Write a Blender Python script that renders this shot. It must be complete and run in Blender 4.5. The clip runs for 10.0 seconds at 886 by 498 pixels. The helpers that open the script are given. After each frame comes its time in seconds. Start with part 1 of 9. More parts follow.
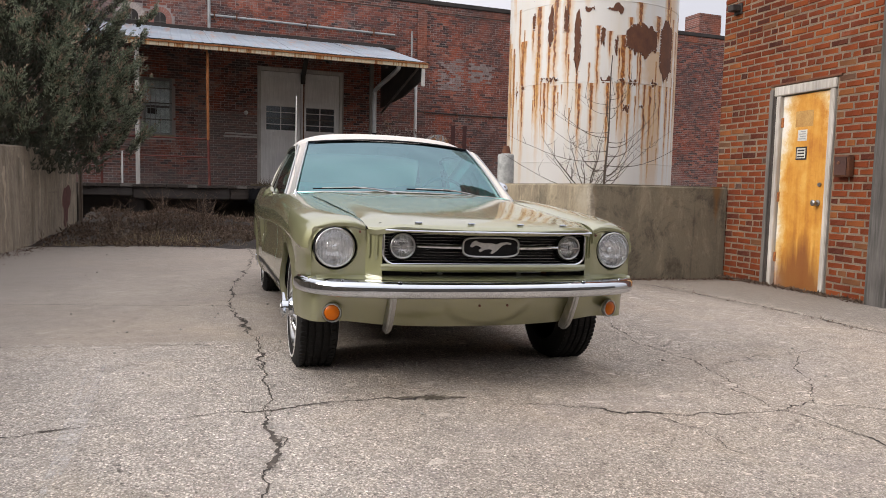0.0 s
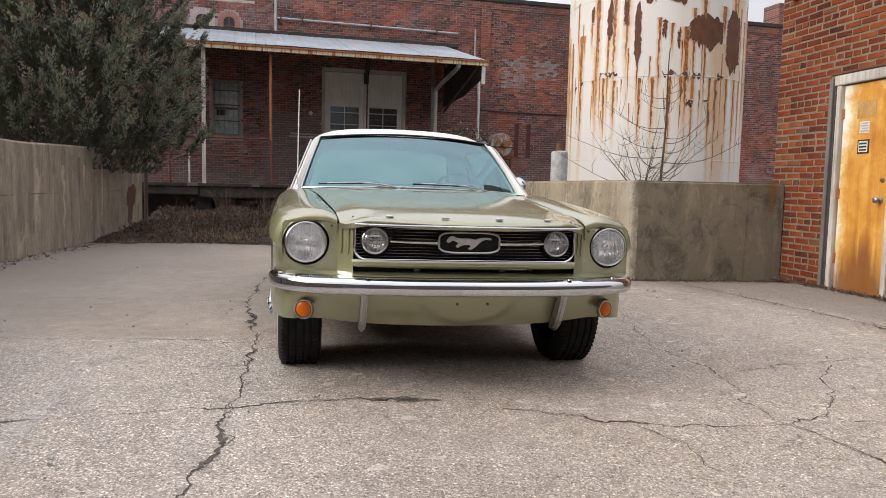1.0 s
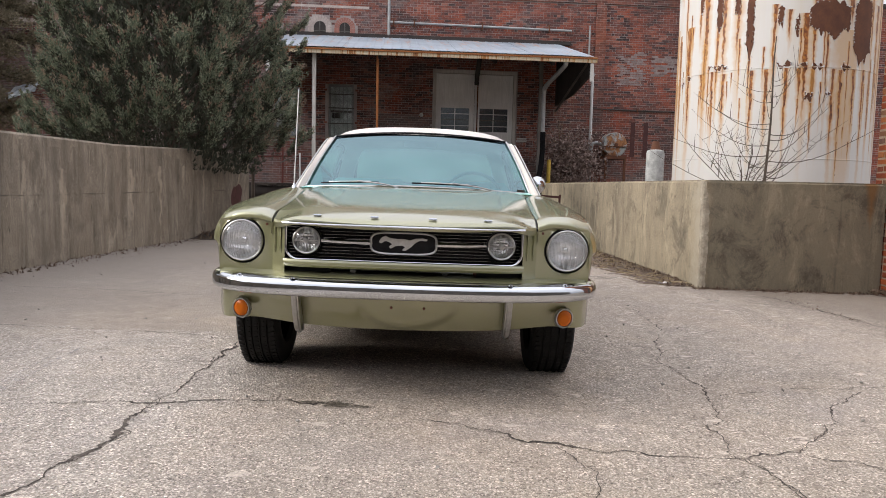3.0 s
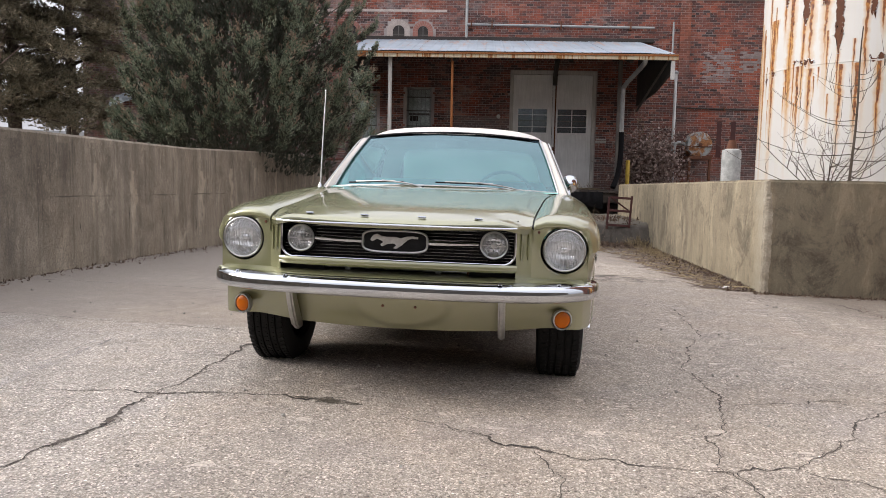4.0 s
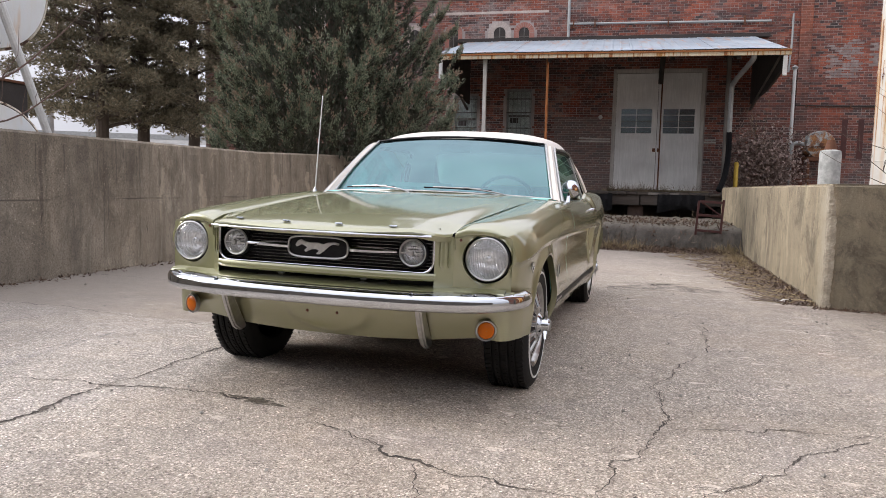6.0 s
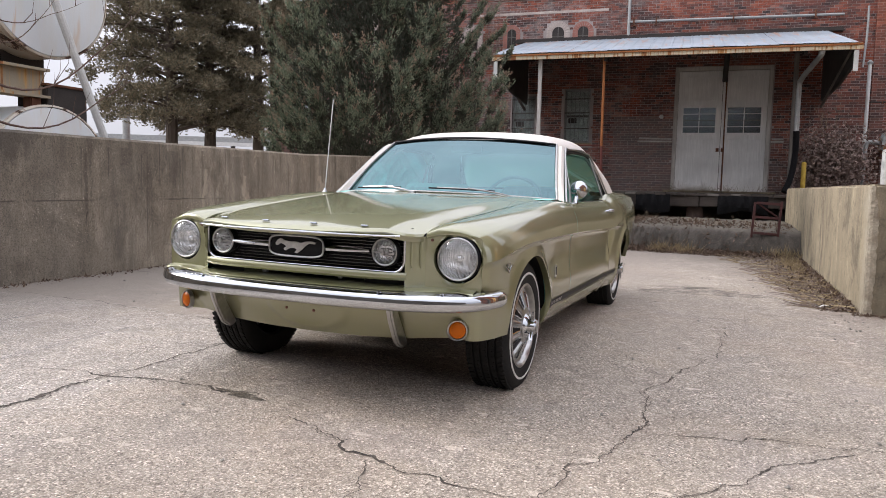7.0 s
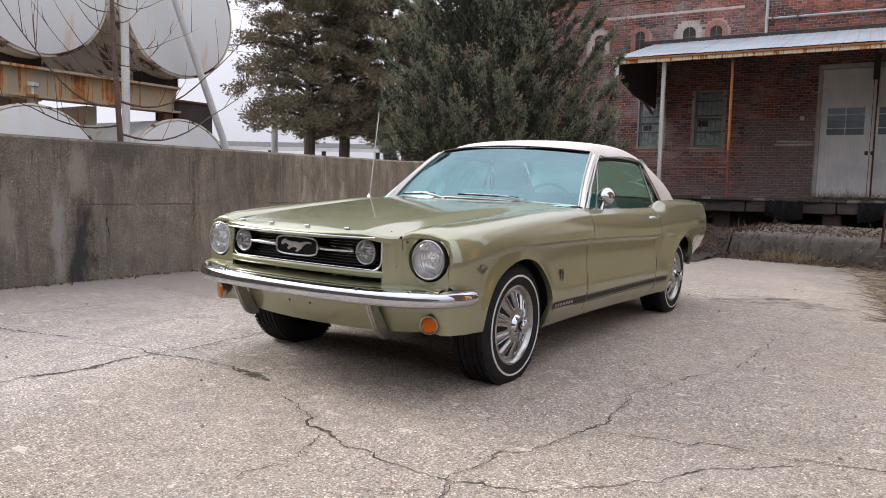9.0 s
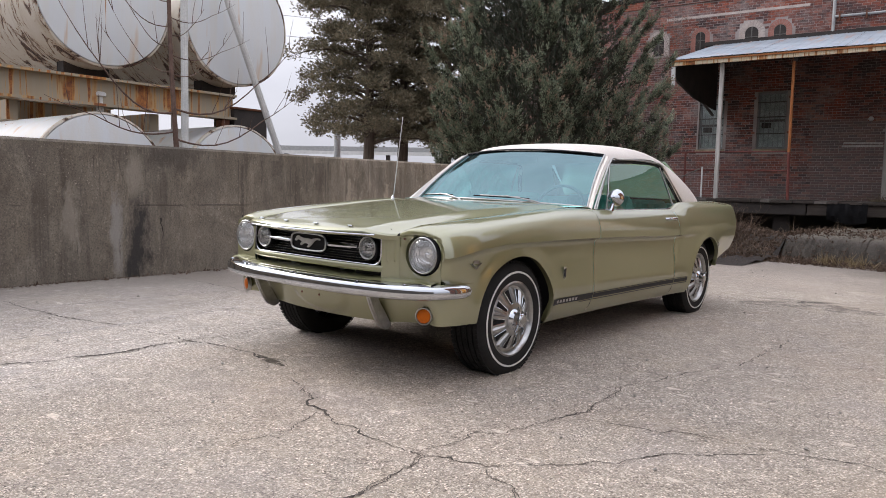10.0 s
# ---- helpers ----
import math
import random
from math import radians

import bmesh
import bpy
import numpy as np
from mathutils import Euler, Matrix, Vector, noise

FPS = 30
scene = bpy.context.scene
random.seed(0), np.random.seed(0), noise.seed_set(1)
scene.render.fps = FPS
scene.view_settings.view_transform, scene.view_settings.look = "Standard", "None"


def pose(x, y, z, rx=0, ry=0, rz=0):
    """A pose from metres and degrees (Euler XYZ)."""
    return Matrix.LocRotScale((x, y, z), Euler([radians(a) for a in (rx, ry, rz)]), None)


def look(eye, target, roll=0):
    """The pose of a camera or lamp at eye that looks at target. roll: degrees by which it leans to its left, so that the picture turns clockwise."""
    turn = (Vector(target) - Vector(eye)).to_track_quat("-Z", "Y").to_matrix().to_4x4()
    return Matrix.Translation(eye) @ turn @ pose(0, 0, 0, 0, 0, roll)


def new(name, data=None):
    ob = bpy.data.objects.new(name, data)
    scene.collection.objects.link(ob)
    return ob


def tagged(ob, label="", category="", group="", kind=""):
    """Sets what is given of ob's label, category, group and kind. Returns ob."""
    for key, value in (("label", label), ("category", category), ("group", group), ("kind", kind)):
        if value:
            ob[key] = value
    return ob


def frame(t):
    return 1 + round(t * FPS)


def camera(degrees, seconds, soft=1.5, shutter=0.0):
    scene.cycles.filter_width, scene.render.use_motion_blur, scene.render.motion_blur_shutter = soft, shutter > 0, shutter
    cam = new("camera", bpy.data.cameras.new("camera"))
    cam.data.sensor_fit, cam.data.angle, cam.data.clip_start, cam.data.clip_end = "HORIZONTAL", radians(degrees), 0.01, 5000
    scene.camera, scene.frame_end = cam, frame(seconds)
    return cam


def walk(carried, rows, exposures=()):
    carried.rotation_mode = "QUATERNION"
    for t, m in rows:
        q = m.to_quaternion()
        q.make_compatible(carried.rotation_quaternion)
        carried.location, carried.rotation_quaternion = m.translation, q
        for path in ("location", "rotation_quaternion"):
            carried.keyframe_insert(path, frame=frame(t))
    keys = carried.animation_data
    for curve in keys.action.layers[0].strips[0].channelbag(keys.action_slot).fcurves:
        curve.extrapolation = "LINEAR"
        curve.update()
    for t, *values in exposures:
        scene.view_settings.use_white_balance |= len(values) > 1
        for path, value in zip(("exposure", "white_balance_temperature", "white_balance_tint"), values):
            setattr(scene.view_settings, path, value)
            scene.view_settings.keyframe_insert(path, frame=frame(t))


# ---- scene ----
cam = camera(62.9, 10.0, soft=0.6)
PATH = [
    (0, (-1.133, -3.708, 0.941), (-0.545, -1.803, 0.774), 1.3),
    (0.5, (-0.916, -3.711, 0.921), (-0.436, -1.777, 0.753), 1.2),
    (1, (-0.679, -3.674, 0.918), (-0.294, -1.719, 0.747), 1.2),
    (1.5, (-0.457, -3.664, 0.909), (-0.153, -1.695, 0.736), 1.2),
    (2, (-0.241, -3.674, 0.923), (-0.017, -1.694, 0.749), 1.2),
    (2.5, (-0.037, -3.636, 0.926), (0.094, -1.648, 0.751), 1.3),
    (4, (0.55, -3.552, 0.911), (0.319, -1.573, 0.737), 1.2),
    (4.5, (0.75, -3.493, 0.924), (0.423, -1.527, 0.748), 1.2),
    (5, (0.94, -3.443, 0.926), (0.532, -1.493, 0.75), 1.2),
    (5.5, (1.145, -3.408, 0.939), (0.656, -1.476, 0.762), 1.3),
    (7, (1.718, -3.251, 0.954), (0.97, -1.405, 0.776), 1.3),
    (7.5, (1.901, -3.207, 0.955), (1.043, -1.409, 0.775), 1.3),
    (8, (2.077, -3.139, 0.957), (1.123, -1.391, 0.779), 1.3),
    (8.5, (2.255, -3.121, 0.959), (1.223, -1.417, 0.782), 1.3),
    (9, (2.479, -3.145, 0.981), (1.376, -1.486, 0.807), 1.4),
    (9.5, (2.668, -3.142, 0.971), (1.489, -1.536, 0.799), 1.4),
    (10, (2.882, -3.14, 0.977), (1.631, -1.589, 0.808), 1.4),
]
EXPOSURE = [(0.0, 0.40, 6560, 10), (0.5, 0.43, 6560, 10), (2.5, 0.49, 6500, 10), (4.5, 0.61, 6440, 10), (7.5, 0.66, 6330, 11), (9.0, 0.60, 6300, 11), (10.0, 0.50, 6300, 11)]
walk(cam, [(t, look(eye, target, roll)) for t, eye, target, roll in PATH], EXPOSURE)

# ---- sky and sun ----
SUN_TURN, SUN_HIGH = 262.0, 30.0
world = bpy.data.worlds.new("overcast")
scene.world = world
world.use_nodes = True
wn, wl = world.node_tree.nodes, world.node_tree.links
wn.clear()
sky = wn.new("ShaderNodeTexSky")
sky.sky_type, sky.sun_disc = "NISHITA", False
sky.sun_elevation, sky.sun_rotation = radians(SUN_HIGH), radians(SUN_TURN)
sky.air_density, sky.dust_density, sky.ozone_density = 1.0, 4.0, 1.0
grey = wn.new("ShaderNodeHueSaturation")
grey.inputs["Saturation"].default_value = 0.12
wl.new(sky.outputs[0], grey.inputs["Color"])
tc = wn.new("ShaderNodeTexCoord")
mp = wn.new("ShaderNodeMapping")
mp.inputs["Scale"].default_value = (1.0, 1.0, 3.0)
wl.new(tc.outputs["Generated"], mp.inputs[0])
cl = wn.new("ShaderNodeTexNoise")
cl.inputs["Scale"].default_value, cl.inputs["Detail"].default_value = 2.2, 6.0
wl.new(mp.outputs[0], cl.inputs["Vector"])
cr = wn.new("ShaderNodeValToRGB")
cr.color_ramp.elements[0].position, cr.color_ramp.elements[0].color = 0.3, (4.85, 4.85, 5.45, 1)
cr.color_ramp.elements[1].position, cr.color_ramp.elements[1].color = 0.7, (7.15, 7.0, 7.5, 1)
wl.new(cl.outputs["Fac"], cr.inputs[0])
mx = wn.new("ShaderNodeMix")
mx.data_type = "RGBA"
mx.inputs["Factor"].default_value = 0.75
wl.new(grey.outputs[0], mx.inputs[6])
wl.new(cr.outputs[0], mx.inputs[7])
# an overcast sky is brightest overhead
sep = wn.new("ShaderNodeSeparateXYZ")
wl.new(tc.outputs["Generated"], sep.inputs[0])
rise = wn.new("ShaderNodeMapRange")
rise.inputs["From Min"].default_value, rise.inputs["From Max"].default_value = 0.0, 1.0
rise.inputs["To Min"].default_value, rise.inputs["To Max"].default_value = 0.74, 2.4
wl.new(sep.outputs[2], rise.inputs["Value"])
up = wn.new("ShaderNodeVectorMath")
up.operation = "SCALE"
wl.new(mx.outputs[2], up.inputs[0])
wl.new(rise.outputs[0], up.inputs["Scale"])
bg = wn.new("ShaderNodeBackground")
bg.inputs["Strength"].default_value = 0.108
wl.new(up.outputs[0], bg.inputs["Color"])
wo = wn.new("ShaderNodeOutputWorld")
wl.new(bg.outputs[0], wo.inputs["Surface"])

sun = new("sun", bpy.data.lights.new("sun", "SUN"))
sun.data.energy, sun.data.angle, sun.data.color = 1.4, radians(24), (1.0, 0.92, 0.87)
sun.matrix_world = look((math.sin(radians(SUN_TURN)) * 50, math.cos(radians(SUN_TURN)) * 50, 50 * math.tan(radians(SUN_HIGH))), (0, 0, 0))
scene.view_settings.exposure = 0.65
# ---- builders ----
class Geo:
    """Collects vertices and faces of one mesh."""

    def __init__(self):
        self.v, self.f = [], []

    def add(self, vs, fs):
        n = len(self.v)
        self.v += [tuple(p) for p in vs]
        self.f += [tuple(i + n for i in f) for f in fs]
        return self

    def box(self, x0, x1, y0, y1, z0, z1, m=None):
        c = [Vector((x, y, z)) for z in (z0, z1) for y in (y0, y1) for x in (x0, x1)]
        if m is not None:
            c = [m @ p for p in c]
        return self.add(c, [(0, 2, 3, 1), (4, 5, 7, 6), (0, 1, 5, 4), (2, 6, 7, 3), (0, 4, 6, 2), (1, 3, 7, 5)])

    def grid(self, rows, close=False, flip=False):
        """Rows of points of equal length make a sheet; close joins each row's ends."""
        a, b = len(rows), len(rows[0])
        fs = []
        for i in range(a - 1):
            for j in range(b if close else b - 1):
                k = (j + 1) % b
                q = (i * b + j, i * b + k, (i + 1) * b + k, (i + 1) * b + j)
                fs.append(q[::-1] if flip else q)
        return self.add([p for r in rows for p in r], fs)

    def lathe(self, prof, n=24, m=None, caps=True):
        """prof: (radius, height) pairs turned round z, then placed by m."""
        m = m or Matrix()
        rows = []
        for r, h in prof:
            rows.append([m @ Vector((r * math.cos(2 * math.pi * k / n), r * math.sin(2 * math.pi * k / n), h)) for k in range(n)])
        base = len(self.v)
        self.grid(rows, close=True)
        if caps:
            self.f.append(tuple(base + k for k in range(n))[::-1])
            self.f.append(tuple(base + (len(rows) - 1) * n + k for k in range(n)))
        return self

    def tube(self, pts, r, n=8, flat=1.0, up=None):
        """A round bar along pts; r is one radius or one for each point."""
        pts = [Vector(p) for p in pts]
        rr = r if isinstance(r, (list, tuple)) else [r] * len(pts)
        rows = []
        side = None
        for i, p in enumerate(pts):
            d = (pts[min(i + 1, len(pts) - 1)] - pts[max(i - 1, 0)]).normalized()
            if side is None:
                ref = Vector(up) if up else (Vector((0, 0, 1)) if abs(d.z) < 0.9 else Vector((1, 0, 0)))
                side = d.cross(ref).normalized()
            else:
                side = (side - d * side.dot(d)).normalized()
            up2 = side.cross(d)
            rows.append([p + (side * math.cos(2 * math.pi * k / n) + up2 * math.sin(2 * math.pi * k / n) * flat) * rr[i] for k in range(n)])
        base = len(self.v)
        self.grid(rows, close=True)
        self.f.append(tuple(base + k for k in range(n)))
        self.f.append(tuple(base + (len(rows) - 1) * n + k for k in range(n))[::-1])
        return self

    def prism(self, poly, depth, m=None):
        """A flat outline (x, y) with thickness along z."""
        m = m or Matrix()
        n = len(poly)
        self.add([m @ Vector((x, y, h)) for h in (0, depth) for x, y in poly],
                 [tuple(range(n))[::-1], tuple(range(n, 2 * n))] + [(i, (i + 1) % n, n + (i + 1) % n, n + i) for i in range(n)])
        return self

    def mirrored(self):
        g = Geo()
        g.v = [(-x, y, z) for x, y, z in self.v]
        g.f = [f[::-1] for f in self.f]
        return g

    def mesh(self, name, mat, smooth=True, angle=35, bevel=0.0, fix=True, seg=2):
        me = bpy.data.meshes.new(name)
        me.from_pydata(self.v, [], self.f)
        if bevel or fix:
            bm = bmesh.new()
            bm.from_mesh(me)
            if fix:
                bmesh.ops.remove_doubles(bm, verts=bm.verts, dist=1e-5)
                bmesh.ops.recalc_face_normals(bm, faces=bm.faces)
            if bevel:
                es = [e for e in bm.edges if e.is_manifold and e.calc_face_angle(0) > 0.5]
                bmesh.ops.bevel(bm, geom=es, offset=bevel, segments=seg, affect="EDGES", clamp_overlap=True)
            bm.to_mesh(me)
            bm.free()
        if smooth:
            me.shade_smooth()
            me.set_sharp_from_angle(angle=radians(angle))
        for one in mat if isinstance(mat, (list, tuple)) else [mat]:
            me.materials.append(one)
        return me


def part(name, geo, mat, parent=None, label="", **opts):
    ob = new(name, geo if isinstance(geo, bpy.types.Mesh) else geo.mesh(name, mat, **opts))
    ob.parent = parent
    if label:
        ob["label"] = label
    return ob


def thing(name, label, category, at=(0, 0, 0), group="", kind="", turn=(0, 0, 0)):
    ob = new(name)
    ob.empty_display_size = 0.2
    ob.matrix_basis = pose(*at, *turn)
    return tagged(ob, label, category, group, kind)


def curve_of(xs, ys):
    """A smooth line through the points, with no overshoot."""
    xs, ys = np.array(xs, float), np.array(ys, float)
    h, d = np.diff(xs), np.diff(ys) / np.diff(xs)
    m = np.zeros(len(xs))
    m[0], m[-1] = d[0], d[-1]
    for i in range(1, len(xs) - 1):
        m[i] = 0 if d[i - 1] * d[i] <= 0 else 2 * d[i - 1] * d[i] / (d[i - 1] + d[i])

    def f(x):
        x = min(max(x, xs[0]), xs[-1])
        i = min(max(int(np.searchsorted(xs, x)) - 1, 0), len(h) - 1)
        t = (x - xs[i]) / h[i]
        return float((1 + 2 * t) * (1 - t) ** 2 * ys[i] + t * (1 - t) ** 2 * h[i] * m[i] + t * t * (3 - 2 * t) * ys[i + 1] + t * t * (t - 1) * h[i] * m[i + 1])
    return f


def smooth_path(pts, n=8):
    """A rounded line through 3D points."""
    pts = [Vector(p) for p in pts]
    out = []
    for i in range(len(pts) - 1):
        a, b, c, d = pts[max(i - 1, 0)], pts[i], pts[i + 1], pts[min(i + 2, len(pts) - 1)]
        for k in range(n):
            t = k / n
            out.append(0.5 * ((2 * b) + (c - a) * t + (2 * a - 5 * b + 4 * c - d) * t * t + (3 * b - a - 3 * c + d) * t ** 3))
    return out + [pts[-1]]


def step(a, b, x):
    t = min(max((x - a) / (b - a), 0.0), 1.0)
    return t * t * (3 - 2 * t)


def span(a, b, n):
    return [a + (b - a) * i / (n - 1) for i in range(n)]


def ground_z(x, y):
    """The yard falls a little across, and down the ramp to the dock."""
    return 0.020 - 0.0125 * x - 0.014 * max(0.0, min(y, 14.5) - 4.0)


# ---- materials ----
class Mat:
    """A node material with short hands for the usual nodes."""

    def __init__(self, name, rough=0.6, metal=0.0):
        self.m = bpy.data.materials.new(name)
        self.m.use_nodes = True
        self.t = self.m.node_tree
        self.b = self.t.nodes["Principled BSDF"]
        self.b.inputs["Roughness"].default_value, self.b.inputs["Metallic"].default_value = rough, metal
        self.coord = self.t.nodes.new("ShaderNodeTexCoord")

    def link(self, a, b):
        self.t.links.new(a, b)
        return self

    def at(self, scale=(1, 1, 1), kind="Object", turn=(0, 0, 0)):
        n = self.t.nodes.new("ShaderNodeMapping")
        n.inputs["Scale"].default_value = scale
        n.inputs["Rotation"].default_value = [radians(a) for a in turn]
        self.link(self.coord.outputs[kind], n.inputs[0])
        return n.outputs[0]

    def noise(self, scale, detail=4.0, rough=0.55, vec=None, distort=0.0):
        n = self.t.nodes.new("ShaderNodeTexNoise")
        n.inputs["Scale"].default_value, n.inputs["Detail"].default_value = scale, detail
        n.inputs["Roughness"].default_value, n.inputs["Distortion"].default_value = rough, distort
        self.link(vec if vec is not None else self.coord.outputs["Object"], n.inputs["Vector"])
        return n.outputs["Fac"]

    def cells(self, scale, vec=None, feature="F1", out="Distance"):
        n = self.t.nodes.new("ShaderNodeTexVoronoi")
        n.feature = feature
        n.inputs["Scale"].default_value = scale
        self.link(vec if vec is not None else self.coord.outputs["Object"], n.inputs["Vector"])
        return n.outputs[out]

    def ramp(self, fac, *stops):
        n = self.t.nodes.new("ShaderNodeValToRGB")
        e = n.color_ramp.elements
        while len(e) < len(stops):
            e.new(0.5)
        for k, (p, c) in enumerate(stops):
            e[k].position = p
            e[k].color = (c, c, c, 1) if isinstance(c, (int, float)) else (*c, 1)
        self.link(fac, n.inputs[0])
        return n.outputs["Color"]

    def mix(self, fac, a, b, mode="MIX"):
        n = self.t.nodes.new("ShaderNodeMix")
        n.data_type, n.blend_type = "RGBA", mode
        for sock, val in ((n.inputs[0], fac), (n.inputs[6], a), (n.inputs[7], b)):
            if isinstance(val, bpy.types.NodeSocket):
                self.link(val, sock)
            elif isinstance(val, (int, float)):
                sock.default_value = val if sock == n.inputs[0] else (val, val, val, 1)
            else:
                sock.default_value = (*val, 1)
        return n.outputs[2]

    def math(self, op, a, b=0.5):
        n = self.t.nodes.new("ShaderNodeMath")
        n.operation, n.use_clamp = op, False
        for sock, val in ((n.inputs[0], a), (n.inputs[1], b)):
            if isinstance(val, bpy.types.NodeSocket):
                self.link(val, sock)
            else:
                sock.default_value = val
        return n.outputs[0]

    def axis(self, k, kind="Object"):
        n = self.t.nodes.new("ShaderNodeSeparateXYZ")
        self.link(self.coord.outputs[kind], n.inputs[0])
        return n.outputs[k]

    def island(self):
        return self.t.nodes.new("ShaderNodeNewGeometry").outputs["Random Per Island"]

    def each(self):
        return self.t.nodes.new("ShaderNodeObjectInfo").outputs["Random"]

    def color(self, c):
        if isinstance(c, bpy.types.NodeSocket):
            self.link(c, self.b.inputs["Base Color"])
        else:
            self.b.inputs["Base Color"].default_value = (*c, 1)
        return self

    def rough(self, r):
        self.link(r, self.b.inputs["Roughness"])
        return self

    def bump(self, h, strength=0.3, dist=0.01):
        n = self.t.nodes.new("ShaderNodeBump")
        n.inputs["Strength"].default_value, n.inputs["Distance"].default_value = strength, dist
        self.link(h, n.inputs["Height"])
        self.link(n.outputs[0], self.b.inputs["Normal"])
        return self

    def set(self, **kw):
        for k, v in kw.items():
            self.b.inputs[k.replace("_", " ")].default_value = v
        return self


def plain(name, a, b, scale=8.0, rough=0.6, metal=0.0, bump=0.15, fine=60.0, dist=0.004):
    """A surface whose colour wanders between a and b, with a fine grain."""
    m = Mat(name, rough, metal)
    m.color(m.mix(m.ramp(m.noise(fine, 3), (0.35, 0.0), (0.65, 0.35)), m.ramp(m.noise(scale, 5), (0.3, a), (0.7, b)), tuple(v * 0.6 for v in a)))
    if bump:
        m.bump(m.noise(fine, 4), bump, dist)
    return m.m
def make_ground():
    """Old concrete worn down to its fine gravel; the slab by the trees is smoother."""
    m = Mat("worn_concrete", 0.88)
    big = m.noise(0.35, 5, 0.6)
    mid = m.noise(2.3, 6, 0.65)
    base = m.mix(m.ramp(mid, (0.35, 0.0), (0.7, 0.8)), m.ramp(big, (0.35, (0.265, 0.24, 0.215)), (0.62, (0.37, 0.34, 0.30))), (0.315, 0.285, 0.25))
    peb = m.cells(84.0, out="Color")
    dist = m.cells(84.0)
    stone = m.ramp(peb, (0.10, (0.055, 0.046, 0.04)), (0.28, (0.20, 0.175, 0.152)), (0.55, (0.36, 0.33, 0.29)), (0.76, (0.52, 0.485, 0.435)), (0.92, (0.84, 0.81, 0.76)))
    tone = m.mix(m.ramp(dist, (0.30, 1.0), (0.52, 0.0)), m.mix(0.40, base, (0.15, 0.13, 0.11)), stone)
    fine = m.cells(215.0, out="Color")
    tone = m.mix(m.ramp(fine, (0.66, 0.0), (0.80, 0.8)), tone, (0.60, 0.56, 0.51))
    tone = m.mix(m.ramp(fine, (0.14, 0.8), (0.26, 0.0)), tone, (0.075, 0.066, 0.058))
    # long pale flecks and open pits between the gravel
    fleck = m.cells(30.0, m.at((0.55, 1.0, 1.0), turn=(0, 0, 12)), out="Color")
    tone = m.mix(m.ramp(fleck, (0.90, 0.0), (0.93, 0.65)), tone, (0.62, 0.58, 0.53))
    pit = m.math("MULTIPLY", m.ramp(m.noise(40.0, 6, 0.8), (0.38, 1.0), (0.45, 0.0)), m.ramp(m.noise(1.9, 4), (0.35, 0.45), (0.65, 1.0)))
    tone = m.mix(m.math("MULTIPLY", pit, 0.9), tone, (0.06, 0.052, 0.045))
    # the slab beyond the cross joint, towards the trees, keeps its trowelled skin
    n = m.t.nodes.new("ShaderNodeMapRange")
    n.inputs["From Min"].default_value, n.inputs["From Max"].default_value = -0.45, -0.85
    m.link(m.math("ADD", m.axis(0), m.math("MULTIPLY", m.math("SUBTRACT", m.noise(1.2, 5), 0.5), 0.8)), n.inputs["Value"])
    k = m.t.nodes.new("ShaderNodeMapRange")
    k.inputs["From Min"].default_value, k.inputs["From Max"].default_value = 0.52, 0.66
    m.link(m.math("ADD", m.axis(1), m.math("MULTIPLY", m.math("SUBTRACT", m.noise(3.0, 4), 0.5), 0.2)), k.inputs["Value"])
    slab = m.math("MULTIPLY", n.outputs[0], k.outputs[0])
    worn = m.ramp(m.noise(0.9, 5, 0.7), (0.34, 0.80), (0.58, 1.0))
    worn = m.math("MULTIPLY", worn, m.math("SUBTRACT", 1.0, m.math("MULTIPLY", slab, 0.62)))
    col = m.mix(worn, m.mix(1.0, base, (0.93, 0.92, 0.91), "MULTIPLY"), tone)
    stain = m.ramp(m.noise(0.75, 6, 0.7, distort=0.8), (0.60, 0.0), (0.74, 0.40))
    col = m.mix(stain, col, (0.13, 0.115, 0.10))
    warm = m.ramp(m.noise(0.5, 4, 0.6), (0.5, 0.0), (0.7, 0.25))
    col = m.mix(warm, col, (0.37, 0.29, 0.215))
    col = m.mix(m.ramp(m.noise(1.7, 5, 0.65), (0.50, 0.0), (0.66, 0.14)), col, (0.42, 0.35, 0.25))
    col = m.mix(m.ramp(m.noise(1.4, 5, 0.65, m.at((1, 1, 1), turn=(0, 0, 50))), (0.52, 0.0), (0.68, 0.22)), col, (0.30, 0.275, 0.28))
    col = m.mix(1.0, col, m.ramp(m.noise(7.5, 6, 0.8), (0.32, 0.80), (0.5, 1.0), (0.70, 1.16)), "MULTIPLY")
    front = m.math("MULTIPLY", n.outputs[0], m.math("SUBTRACT", 1.0, k.outputs[0]))
    col = m.mix(front, col, m.mix(1.0, col, (1.17, 1.20, 1.24), "MULTIPLY"))
    col = m.mix(1.0, col, (1.30, 1.235, 1.16), "MULTIPLY")
    # the back of the yard by the trees is grimy
    grime = m.math("ADD", m.math("SUBTRACT", m.math("MULTIPLY", m.axis(1), 0.12), m.math("MULTIPLY", m.axis(0), 0.14)), m.math("MULTIPLY", m.math("SUBTRACT", m.noise(0.55, 6, 0.65, distort=0.5), 0.5), 1.3))
    col = m.mix(m.ramp(grime, (0.25, 0.0), (0.75, 0.55)), col, (0.215, 0.185, 0.16))
    yard = m.math("ADD", m.math("MULTIPLY", m.math("SUBTRACT", m.axis(0), 2.9), 0.45), m.math("ADD", m.math("MULTIPLY", m.axis(1), 0.14), m.math("MULTIPLY", m.math("SUBTRACT", m.noise(0.9, 6, 0.65), 0.5), 1.0)))
